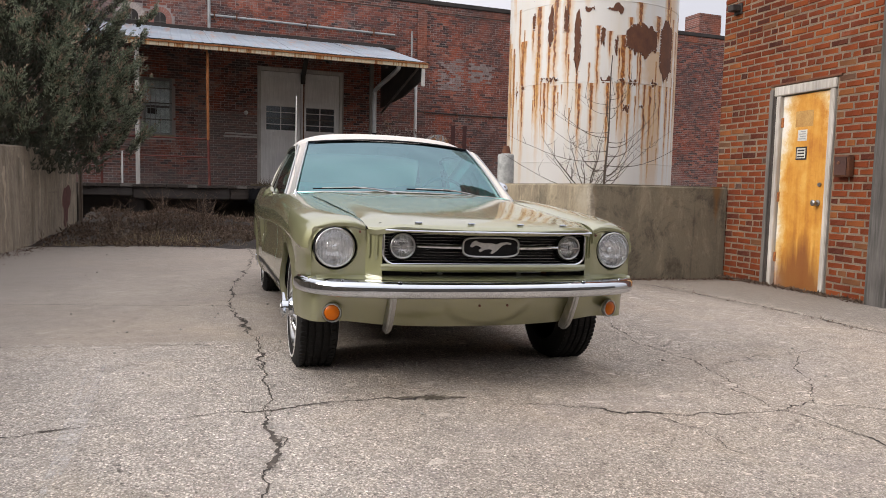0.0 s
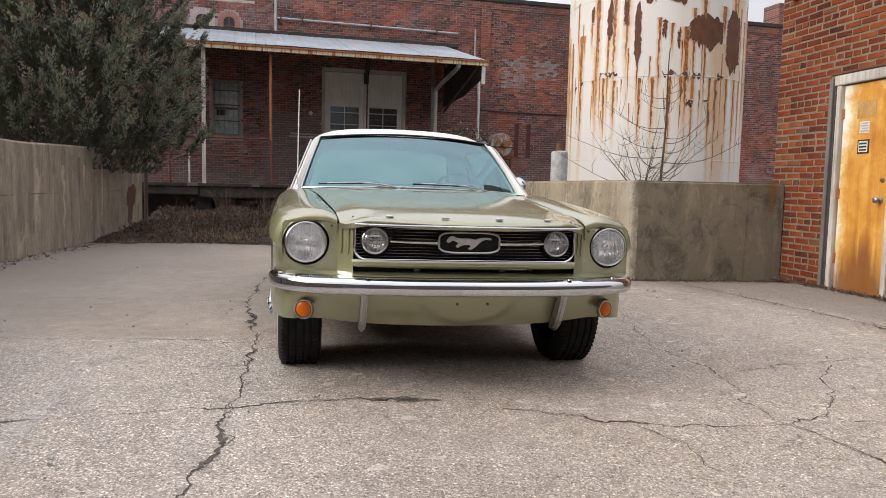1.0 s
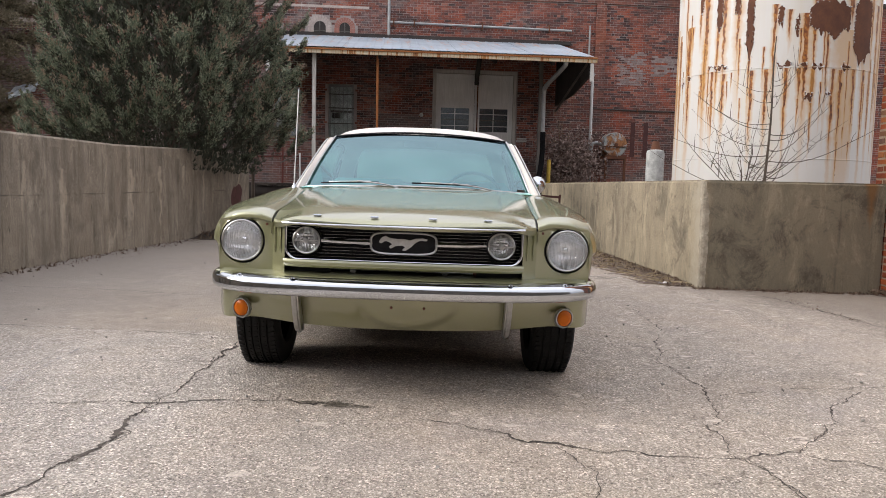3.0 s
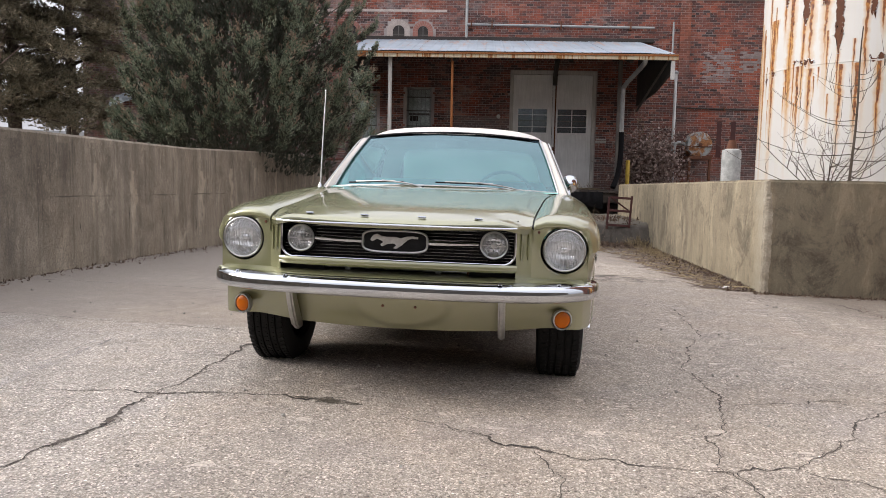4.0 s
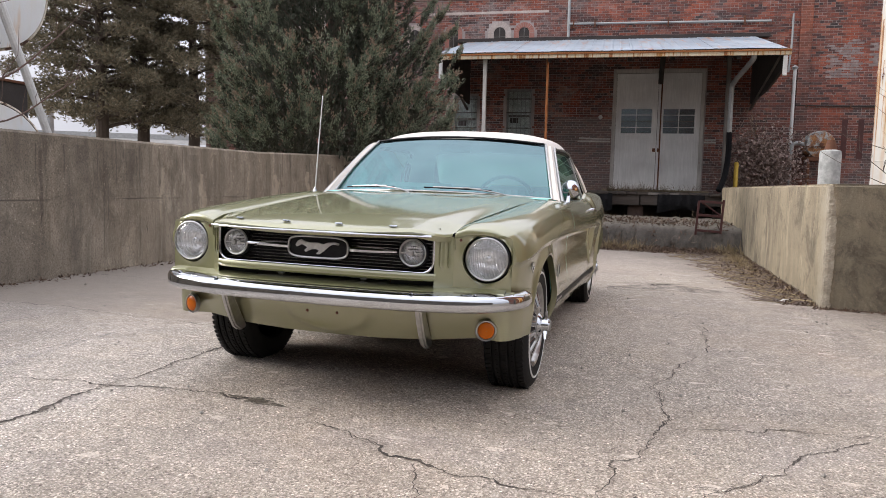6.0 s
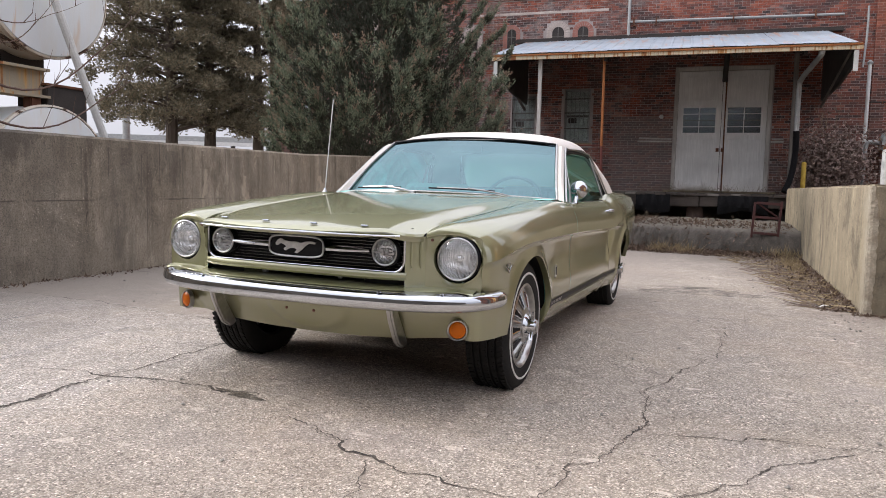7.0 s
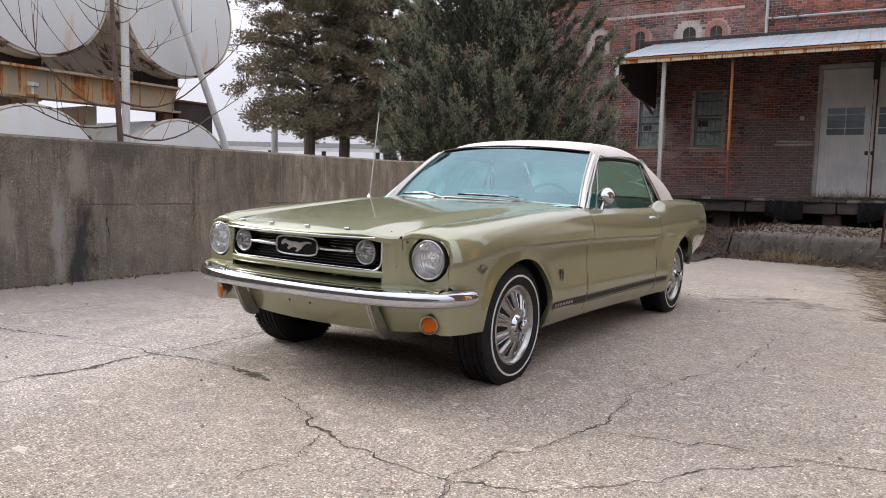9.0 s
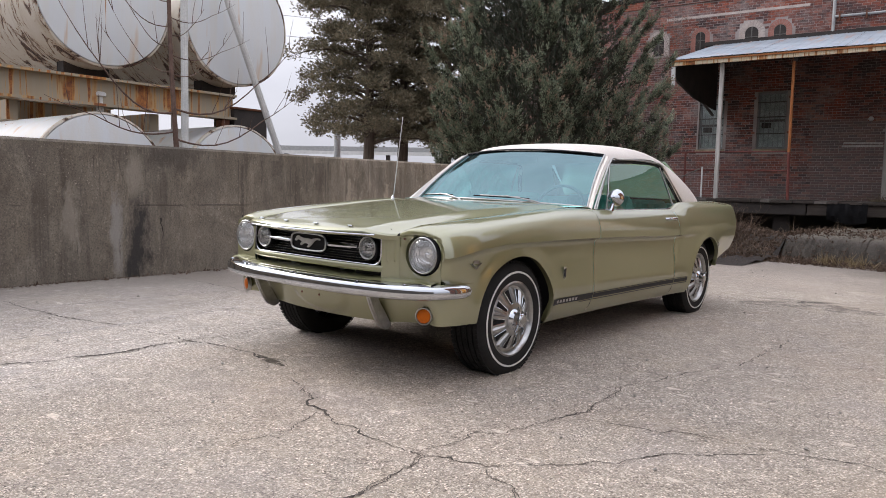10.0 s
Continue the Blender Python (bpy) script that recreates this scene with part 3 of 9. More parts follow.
M_RUST_ORANGE = make_rust("orange_rust", (0.32, 0.11, 0.03), (0.45, 0.17, 0.05))
M_FASCIA = make_rusty_paint("rusting_yellow_paint", (0.62, 0.55, 0.40), 0.95, 2.2)
m = Mat("galvanised_sheet", 0.5)
col = m.ramp(m.noise(1.2, 5), (0.3, (0.19, 0.225, 0.265)), (0.7, (0.30, 0.345, 0.39)))
col = m.mix(m.ramp(m.noise(1.0, 5, 0.65, m.at((5.0, 0.7, 0.7))), (0.56, 0.0), (0.68, 0.75)), col, (0.33, 0.17, 0.09))
m.color(col).bump(m.noise(12, 3), 0.1, 0.004)
M_ROOF_TIN = m.m
M_DARK_FRAME = make_wood("grey_sash_paint", (0.10, 0.095, 0.085), (0.18, 0.17, 0.155), 2, 0.85)
M_DARK_WOOD = make_wood("blackened_timber", (0.035, 0.028, 0.024), (0.075, 0.06, 0.05), 0)
M_GREY_WOOD = make_wood("weathered_grey_timber", (0.11, 0.10, 0.09), (0.20, 0.18, 0.16), 2)
M_WHITE_DOOR = make_wood("peeling_white_boards", (0.70, 0.70, 0.69), (0.88, 0.88, 0.87), 2, 0.8, 0.76)
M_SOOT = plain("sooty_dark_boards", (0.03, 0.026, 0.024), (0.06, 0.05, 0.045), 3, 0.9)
M_BLACK = plain("black_rubber", (0.006, 0.006, 0.007), (0.012, 0.012, 0.013), 20, 0.9, 0, 0.2, 90)
M_BLACK.node_tree.nodes["Principled BSDF"].inputs["Specular IOR Level"].default_value = 0.12
M_PIPE = plain("grey_galvanised_pipe", (0.30, 0.31, 0.31), (0.42, 0.43, 0.42), 6, 0.5, 0.4)
M_WHITE_METAL = plain("chalky_white_paint", (0.55, 0.56, 0.55), (0.68, 0.68, 0.66), 4, 0.6)
M_DARK_PANE = make_glass("dirty_window_glass", (0.93, 0.95, 0.95), 0.15)
M_BARK = make_wood("grey_brown_bark", (0.07, 0.052, 0.04), (0.14, 0.11, 0.085), 2)
M_TWIG = plain("bare_twig_bark", (0.13, 0.098, 0.08), (0.23, 0.175, 0.145), 12, 0.85)
M_CRACK = plain("crack_dirt", (0.034, 0.028, 0.023), (0.135, 0.110, 0.088), 9, 0.95)


def make_leaf(name, a, b, c):
    m = Mat(name, 0.75)
    k = m.island()
    m.color(m.mix(m.ramp(m.noise(0.8, 4), (0.4, 0.0), (0.7, 0.35)), m.ramp(k, (0.0, a), (0.6, b), (1.0, c)), tuple(v * 0.7 for v in a)))
    m.set(Specular_IOR_Level=0.25)
    return m.m


M_CEDAR = make_leaf("cedar_foliage", (0.105, 0.137, 0.092), (0.220, 0.262, 0.182), (0.42, 0.43, 0.30))
# old inner leaves, with the crown's inner shade in their dark colour
M_INNER = make_leaf("shaded_inner_foliage", (0.045, 0.053, 0.038), (0.078, 0.085, 0.060), (0.115, 0.105, 0.08))
M_TIPS = make_leaf("browned_cedar_tips", (0.24, 0.18, 0.132), (0.37, 0.275, 0.20), (0.52, 0.38, 0.28))
M_CEDAR_DARK = make_leaf("dark_cedar_foliage", (0.120, 0.110, 0.074), (0.235, 0.205, 0.138), (0.36, 0.30, 0.205))
M_DEAD_GRASS = make_leaf("dead_grass_blades", (0.16, 0.12, 0.065), (0.30, 0.23, 0.13), (0.42, 0.34, 0.21))
M_DEAD_WEED = make_leaf("dead_weed_stalks", (0.10, 0.075, 0.05), (0.18, 0.135, 0.09), (0.27, 0.21, 0.145))
M_WITHERED = make_leaf("withered_leaf", (0.17, 0.12, 0.105), (0.30, 0.225, 0.20), (0.44, 0.35, 0.31))
M_LITTER = make_leaf("dead_leaf_litter", (0.06, 0.04, 0.028), (0.12, 0.08, 0.055), (0.20, 0.14, 0.10))
# ---- ground, retaining walls ----
def build_ground():
    g = Geo()
    xs = sorted(set(span(-900, -20, 8) + span(-20, 24, 45) + span(24, 900, 8)))
    ys = sorted(set(span(-600, -12, 8) + span(-12, 20, 65) + span(20, 1400, 10)))
    g.grid([[(x, y, ground_z(max(-4.0, min(x, 5.0)), y) if y > -50 else 0.0) for x in xs] for y in ys])
    tagged(part("ground", g, M_GROUND, smooth=True), "worn cracked concrete yard with exposed gravel aggregate", "ground", kind="structure")


build_ground()
g = Geo()
ys = [-7.0, -3.0, 0.0, 2.5, 5.0, 7.3, 11.0]
tops = [1.31, 1.31, 1.31, 1.31, 1.315, 1.38, 1.45]
rows = []
for y, t in zip(ys, tops):
    rows.append([(-3.95, y, -0.3), (-3.95, y, t - 0.02), (-3.93, y, t), (-3.672, y, t), (-3.65, y, t - 0.022), (-3.65, y, -0.3)])
g.grid(rows, close=True)
g.f.append(tuple(range(6)))
g.f.append(tuple(range(36, 42))[::-1])
tagged(part("wall_west", g, M_WALL_LEFT, angle=30), "stained grey-brown cast concrete retaining wall with dark runs", "wall", kind="structure")

LOW_TOP = 1.03
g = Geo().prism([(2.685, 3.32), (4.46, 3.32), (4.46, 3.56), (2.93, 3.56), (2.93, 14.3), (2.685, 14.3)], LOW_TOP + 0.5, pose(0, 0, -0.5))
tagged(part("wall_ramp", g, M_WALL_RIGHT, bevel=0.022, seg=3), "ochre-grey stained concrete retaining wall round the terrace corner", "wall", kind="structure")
rnd = random.Random(12)
rows = []
wa, wb = 0.03, 0.02
for z in span(-0.06, LOW_TOP - 0.012, 60):
    wa = min(0.075, max(0.006, wa + rnd.uniform(-0.016, 0.016)))
    wb = min(0.045, max(0.004, wb + rnd.uniform(-0.010, 0.010)))
    j = lambda: rnd.uniform(-0.003, 0.003)
    rows.append([(2.690, 3.346 + wa + 0.004, z), (2.681, 3.346 + wa, z), (2.680 + j(), 3.344, z), (2.6885 + j(), 3.3225 + j(), z), (2.709, 3.315 + j(), z), (2.709 + wb, 3.316, z), (2.713 + wb, 3.325, z)])
tagged(part("broken_wall_edge", Geo().grid(rows), plain("spalled_pale_concrete", (0.25, 0.215, 0.16), (0.46, 0.41, 0.32), 14, 0.95, 0, 0.8, 70, 0.01), smooth=False), "spalled pale edge of the low concrete wall", "wall", kind="structure")
g = Geo()
g.grid([[(x, y, 0.82 + 0.05 * math.sin(x * 1.3 + y)) for x in span(2.9, 24, 22)] for y in span(3.5, 24, 22)])
tagged(part("raised_ground", g, plain("raised_earth", (0.10, 0.08, 0.055), (0.18, 0.14, 0.095), 2, 0.95, 0, 0.5, 25, 0.03)), "raised earth behind the low concrete wall", "ground", kind="structure")

# ---- main brick building ----
BLD = pose(0, 18.2, 0, 0, 0, 4.0)


def at_building(u, v, z):
    return BLD @ Vector((u, v, z))


def holed_wall(u0, u1, z0, z1, v0, v1, holes):
    g = Geo()
    us = sorted({u0, u1, *[h[0] for h in holes], *[h[1] for h in holes]})
    zs = sorted({z0, z1, *[h[2] for h in holes], *[h[3] for h in holes]})
    for a, b in zip(us, us[1:]):
        for c, d in zip(zs, zs[1:]):
            if not any(h[0] <= a and b <= h[1] and h[2] <= c and d <= h[3] for h in holes):
                g.box(a, b, v0, v1, c, d)
    return g


DOOR = (-0.09, 2.42, 0.90, 4.34)
WINS = [(-3.15, -2.41, 2.25, 3.80), (-4.72, -4.03, 2.25, 3.62)]
building = thing("brick_warehouse", "old sooty red brick warehouse with loading dock", "building")
building.matrix_basis = BLD
part("wall", holed_wall(-13.0, 24.0, -0.3, 6.62, 0.0, 0.4, [DOOR] + WINS), M_OLD_MORTAR, building, smooth=False, fix=False)
part("side_wall", Geo().box(-13.0, -12.6, 0.401, 14.0, -0.3, 6.62), M_BRICK_OLD, building, smooth=False)
part("coping", Geo().box(-13.08, 24.0, -0.07, 0.47, 6.62, 6.76), M_SOOT, building, "dark weathered roof coping", bevel=0.02)
part("cornice", Geo().box(-13.03, 24.0, -0.04, 0.0, 6.40, 6.62), M_BRICK_OLD, building, bevel=0.01)
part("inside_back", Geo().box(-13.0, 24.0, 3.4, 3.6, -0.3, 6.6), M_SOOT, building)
part("roof", Geo().box(-12.6, 24.0, 0.41, 14.0, 6.3, 6.5), M_SOOT, building)
part("chimney", Geo().box(15.7, 16.7, 0.2, 1.0, 6.76, 7.55), M_BRICK_OLD, building, bevel=0.01)
for a, b in ((4.75, 5.05), (9.2, 9.5)):
    part("pilaster", Geo().box(a, b, -0.06, -0.010, 0.8, 6.40), M_BRICK_OLD, building, smooth=False)


# plain unseen wall added behind the camera to darken reflections and frontal light
tagged(part("wall_south", Geo().box(-26, 30, -11.4, -11, -0.3, 5.2), M_GREY_WOOD, smooth=False), "added unseen grey board wall that darkens reflections and front light", "wall", kind="structure")

# ---- tank on the terrace ----
TANK = (6.61, 10.74)
tank = thing("storage_tank", "tall white steel storage tank with peeling paint and rust streaks", "tank", (*TANK, 0.8))
part("shell", Geo().lathe([(1.78, 0.0), (1.78, 7.6), (1.60, 7.75), (0.0, 8.1)], 96, caps=False), M_TANK, tank, angle=40)
# rust patches where the paint has come off the tank, with curled flakes round them
def on_tank(a, z, lift=0.004):
    r = 1.78 + lift
    return Vector((r * math.cos(radians(a)), r * math.sin(radians(a)), z - 0.8))


def ragged_patch(a0, a1, z0, z1, seed):
    rnd = random.Random(seed)
    na, nz = max(4, int((a1 - a0) / 1.6)), max(4, int((z1 - z0) / 0.05))
    top = [z1 - rnd.random() * 0.16 for _ in range(na + 1)]
    bot = [z0 + rnd.random() * 0.20 for _ in range(na + 1)]
    rows = []
    for i in range(na + 1):
        e = math.sin(math.pi * (0.12 + 0.76 * i / na)) ** 0.5
        mid = (z0 + z1) / 2
        t, b = mid + (top[i] - mid) * e, mid + (bot[i] - mid) * e
        a = a0 + (a1 - a0) * i / na
        rows.append([on_tank(a + rnd.uniform(-0.5, 0.5), b + (t - b) * j / nz) for j in range(nz + 1)])
    part("bare_patch", Geo().grid(rows), M_RUST, tank, "bare rusted patch with torn paint edge", fix=False)
    g = Geo()
    for i in range(na + 1):
        for r, up in ((rows[i][-1], 1), (rows[i][0], -1)):
            if rnd.random() < 0.75:
                n = Vector((r.x, r.y, 0)).normalized()
                t = Vector((-n.y, n.x, 0))
                w, h, o = rnd.uniform(0.008, 0.022), rnd.uniform(0.01, 0.04) * up, rnd.uniform(0.005, 0.016)
                g.add([r - t * w, r + t * w, r + t * w * 0.5 + n * o + Vector((0, 0, -h * 0.6)), r - t * w * 0.4 + n * o * 1.4 + Vector((0, 0, -h * 0.5))], [(0, 1, 2, 3)])
    for e in (0, -1):
        for p in rows[e][::2]:
            n = Vector((p.x, p.y, 0)).normalized()
            t = Vector((-n.y, n.x, 0)) * (1 if e == 0 else -1)
            g.add([p, p + Vector((0, 0, rnd.uniform(0.01, 0.04))), p + t * rnd.uniform(0.006, 0.02) + n * 0.012 + Vector((0, 0, 0.012))], [(0, 1, 2)])
    tagged(part("paint_flakes", g, M_TANK_PALE, tank, fix=False), kind="stuff")


for k, (a0, a1, z0, z1) in enumerate([(-97, -73, 3.50, 4.30), (-70, -55, 3.10, 4.45), (-147, -143, 3.70, 4.62), (-145, -139, 3.04, 3.26), (-151, -146, 3.02, 3.22), (-112, -105, 3.02, 3.22), (-104, -97, 2.98, 3.20), (-94, -88, 3.00, 3.18),
                                      (-77, -71, 3.00, 3.16), (-129, -125, 3.2, 4.5), (-170, -166, 2.95, 3.12), (-178, -174, 2.88, 3.02), (-109, -99, 4.30, 4.60), (-123, -117, 4.36, 4.6), (-97, -93, 2.40, 2.75), (-136, -133, 3.9, 4.6), (-113, -110, 3.7, 4.2), (-104, -102, 3.55, 4.05), (-86, -83, 2.55, 2.70), (-160, -157, 4.1, 4.6)]):
    ragged_patch(a0, a1, z0, z1, k)
for z in (3.08, 4.62, 1.52):
    part("weld_seam", Geo().lathe([(1.776, z - 0.812), (1.786, z - 0.806), (1.786, z - 0.794), (1.776, z - 0.788)], 96, caps=False), M_TANK, tank)

# ---- brick office on the east side ----
OX, OY0, OY1 = 4.45, 1.32, 3.53
DY0, DY1, DZ0, DZ1 = 1.90, 2.62, -0.085, 2.03
office = thing("brick_office", "orange-red brick building with a rusting side door", "building", (0, 0, 0))
M_MORTAR = plain("grey_tan_mortar", (0.155, 0.112, 0.076), (0.25, 0.185, 0.125), 5, 0.95, 0, 0.6, 70, 0.008)
for a, b, c, d in ((OY0, DY0 - 0.05, -0.2, 6.5), (DY1 + 0.05, OY1, -0.2, 6.5), (DY0 - 0.05, DY1 + 0.05, DZ1 + 0.05, 6.5)):
    part("mortar_wall", Geo().box(OX + 0.005, OX + 0.30, a, b, c, d), M_MORTAR, office, smooth=False, fix=False)
part("upper_wall", Geo().box(OX - 0.001, OX + 0.012, OY0, OY1, 3.62, 6.5), M_BRICK_OLD, office, smooth=False)
part("back_walls", Geo().box(OX + 0.301, 10.0, OY0 - 0.2, OY0, -0.2, 6.5).box(OX + 0.301, 10.0, OY1 - 0.25, OY1, -0.2, 6.5), M_BRICK_OLD, office, smooth=False, fix=False)
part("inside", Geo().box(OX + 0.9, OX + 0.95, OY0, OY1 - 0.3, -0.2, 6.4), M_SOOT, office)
post = part("corner_post", Geo().box(OX - 0.10, OX + 0.20, 1.08, OY0 - 0.004, -0.15, 6.5), make_wood("split_grey_post", (0.05, 0.046, 0.042), (0.15, 0.138, 0.125), 2, 0.95, 0.4), office, "split weathered grey timber corner post", bevel=0.012)
part("lintel", Geo().box(OX - 0.012, OX + 0.01, DY0 - 0.10, DY1 + 0.10, DZ1 + 0.055, DZ1 + 0.075), M_RUST, office)

M_DOOR = Mat("rusted_orange_door", 0.6)
zz, yy = M_DOOR.axis(2), M_DOOR.axis(1)
runs = M_DOOR.noise(1.0, 5, 0.6, M_DOOR.at((4, 9.0, 0.7)))
patchy = M_DOOR.noise(2.6, 7, 0.7)
col = M_DOOR.ramp(M_DOOR.math("ADD", M_DOOR.math("MULTIPLY", patchy, 0.55), M_DOOR.math("MULTIPLY", runs, 0.45)), (0.36, (0.40, 0.145, 0.016)), (0.48, (0.56, 0.255, 0.034)), (0.60, (0.66, 0.38, 0.085)))
# paint is left at the top and along the edges; the foot is rusted brown
side = M_DOOR.math("MULTIPLY", M_DOOR.math("ABSOLUTE", M_DOOR.math("SUBTRACT", yy, 2.24), 0.0), 1.55)
left = M_DOOR.math("ADD", M_DOOR.math("ADD", side, M_DOOR.math("MULTIPLY", M_DOOR.math("MAXIMUM", M_DOOR.math("SUBTRACT", zz, 1.30), 0.0), 0.42)), M_DOOR.math("MULTIPLY", M_DOOR.math("SUBTRACT", patchy, 0.5), 1.1))
left = M_DOOR.math("ADD", left, M_DOOR.math("MULTIPLY", M_DOOR.math("SUBTRACT", yy, 2.24), 0.35))
col = M_DOOR.mix(M_DOOR.ramp(left, (0.38, 0.0), (0.62, 0.65)), col, (0.72, 0.58, 0.30))
col = M_DOOR.mix(M_DOOR.ramp(left, (0.58, 0.0), (0.74, 0.9)), col, (0.76, 0.74, 0.68))
foot = M_DOOR.math("ADD", M_DOOR.math("MULTIPLY", zz, 1.0), M_DOOR.math("ADD", M_DOOR.math("MULTIPLY", M_DOOR.math("SUBTRACT", runs, 0.5), 0.9), M_DOOR.math("MULTIPLY", side, 0.5)))
col = M_DOOR.mix(M_DOOR.ramp(foot, (0.28, 0.9), (0.62, 0.0)), col, (0.20, 0.068, 0.016))
col = M_DOOR.mix(M_DOOR.ramp(M_DOOR.noise(26, 4, 0.7), (0.60, 0.0), (0.74, 0.4)), col, (0.28, 0.10, 0.025))
M_DOOR.color(col).bump(M_DOOR.noise(50, 4), 0.25, 0.003)
M_DOOR = M_DOOR.m
door = thing("side_door", "white-painted steel door rusted orange, with paper notices", "door", (0, 0, 0))
tagged(door, kind="structure")
part("leaf", Geo().box(OX + 0.03, OX + 0.075, DY0 + 0.035, DY1 - 0.055, DZ0 + 0.03, DZ1 - 0.06), M_DOOR, door, "rust-stained door leaf", bevel=0.006)
M_FRAME = make_wood("peeling_white_frame", (0.42, 0.40, 0.37), (0.66, 0.64, 0.60), 2, 0.8, 0.6)
M_DOOR_FRAME = make_wood("worn_door_frame", (0.32, 0.285, 0.24), (0.64, 0.60, 0.54), 2, 0.85, 0.5)
part("frame_jamb", Geo().box(OX - 0.01, OX + 0.12, DY1 - 0.05, DY1 + 0.008, DZ0 - 0.05, DZ1 - 0.055), M_DOOR_FRAME, door, bevel=0.006)
part("frame_jamb", Geo().box(OX - 0.01, OX + 0.12, DY0 - 0.03, DY0 + 0.03, DZ0 - 0.05, DZ1 - 0.055), M_DOOR_FRAME, door, bevel=0.006)
part("frame_head", Geo().box(OX - 0.01, OX + 0.12, DY0 - 0.045, DY1 + 0.045, DZ1 - 0.05, DZ1 + 0.045), M_DOOR_FRAME, door, bevel=0.006)
# the dark strip puts the jamb's shadow into colour; the grey one is timber
part("brick_mould", Geo().box(OX - 0.006, OX + 0.049, DY1 + 0.010, DY1 + 0.048, DZ0 - 0.05, DZ1 - 0.055), M_DARK_WOOD, door, bevel=0.004)
part("brick_mould", Geo().box(OX - 0.02, OX + 0.0, DY1 + 0.05, DY1 + 0.10, DZ0 - 0.05, DZ1 + 0.02), M_GREY_WOOD, door, bevel=0.004)
part("threshold", Geo().box(OX - 0.12, OX + 0.10, DY0 - 0.03, DY1 + 0.03, DZ0 - 0.04, DZ0 + 0.015), M_GREY_WOOD, door, bevel=0.008)
DX = OX + 0.03
M_KNOB = plain("worn_steel_knob", (0.38, 0.37, 0.35), (0.22, 0.21, 0.20), 40, 0.35, 0.8, 0.05)
part("knob", Geo().lathe([(0.032, 0), (0.030, 0.008), (0.012, 0.014), (0.012, 0.04), (0.028, 0.05), (0.030, 0.066), (0.018, 0.076), (0.001, 0.077)], 20, pose(DX, 2.03, 0.88, 0, -90, 0)), M_KNOB, door, "round metal door knob")
part("dead_bolt", Geo().lathe([(0.022, 0), (0.020, 0.012), (0.001, 0.014)], 16, pose(DX, 2.02, 1.06, 0, -90, 0)), M_KNOB, door)
for z in (1.70, 0.93, 0.30):
    part("hinge", Geo().box(DX - 0.012, DX + 0.004, DY1 - 0.075, DY1 - 0.045, z - 0.05, z + 0.05), M_RUST_ORANGE, door, bevel=0.003)
paper = plain("faded_paper", (0.55, 0.53, 0.47), (0.66, 0.64, 0.58), 20, 0.8, 0, 0)
note = part("paper_notice", Geo().box(DX - 0.003, DX, 2.22, 2.34, 1.50, 1.61), paper, door, "faded white paper notice")
for k in range(4):
    part("text_bar", Geo().box(DX - 0.0045, DX - 0.003, 2.235, 2.325 - 0.02 * (k % 2), 1.515 + 0.024 * k, 1.525 + 0.024 * k), M_PIPE, note)
note = part("framed_notice", Geo().box(DX - 0.005, DX, 2.21, 2.35, 1.31, 1.44), M_SOOT, door, "small dark-bordered notice")
part("notice_sheet", Geo().box(DX - 0.007, DX - 0.005, 2.225, 2.335, 1.325, 1.425), paper, note)
for k in range(3):
    part("text_bar", Geo().box(DX - 0.0085, DX - 0.007, 2.235, 2.325, 1.335 + 0.03 * k, 1.351 + 0.03 * k), M_SOOT, note)
part("stained_square", Geo().box(DX - 0.002, DX, 2.15, 2.38, 1.64, 1.80), plain("brown_tape_stain", (0.40, 0.21, 0.06), (0.52, 0.31, 0.10), 9, 0.8), door)
box = thing("switch_box", "small rusty dark electrical box on the brick wall", "electrical box", (OX, 1.68, 1.23))
part("case", Geo().box(-0.075, -0.002, -0.085, 0.085, -0.10, 0.10), M_RUST, box, bevel=0.008)
part("cover", Geo().box(-0.083, -0.075, -0.07, 0.07, -0.085, 0.085), make_rust("dark_rust", (0.040, 0.018, 0.014), (0.075, 0.032, 0.022)), box, bevel=0.004)
part("knockout", Geo().lathe([(0.016, 0), (0.014, 0.008), (0.001, 0.009)], 12, pose(-0.083, 0.02, 0.03, 0, -90, 0)), M_RUST, box)
lamp_box = thing("wall_bracket", "small dark weathered bracket on the brick wall", "bracket", (OX, 3.30, 3.02))
part("plate", Geo().box(-0.02, 0.0, -0.06, 0.06, -0.06, 0.06), M_SOOT, lamp_box, bevel=0.004)
part("arm", Geo().box(-0.12, -0.02, -0.05, 0.05, -0.03, 0.035), M_SOOT, lamp_box, bevel=0.006)
# broken apron along the office
g = Geo()
rnd = random.Random(5)
ys = span(-1.2, 2.95, 60)
edge_x = [3.44 - 0.11 * step(0.9, 2.3, y) + 0.03 * math.sin(k * 0.7) + rnd.uniform(-0.025, 0.025) for k, y in enumerate(ys)]
rows = []
for y, e in zip(ys, edge_x):
    z = ground_z(4.0, y)
    rows.append([(e, y, z - 0.05), (e + 0.012, y, z + 0.010), (e + 0.04, y, z + 0.015), (4.43, y, z + 0.024)])
tagged(part("apron", Geo().grid(rows), M_GROUND), "broken-edged concrete apron along the brick building", "pavement", kind="structure")

# ---- loading dock, awning, doors of the warehouse ----
def placed(name, label, category, u, v, z, **kw):
    ob = thing(name, label, category, **kw)
    ob.matrix_basis = BLD @ pose(u, v, z)
    return ob


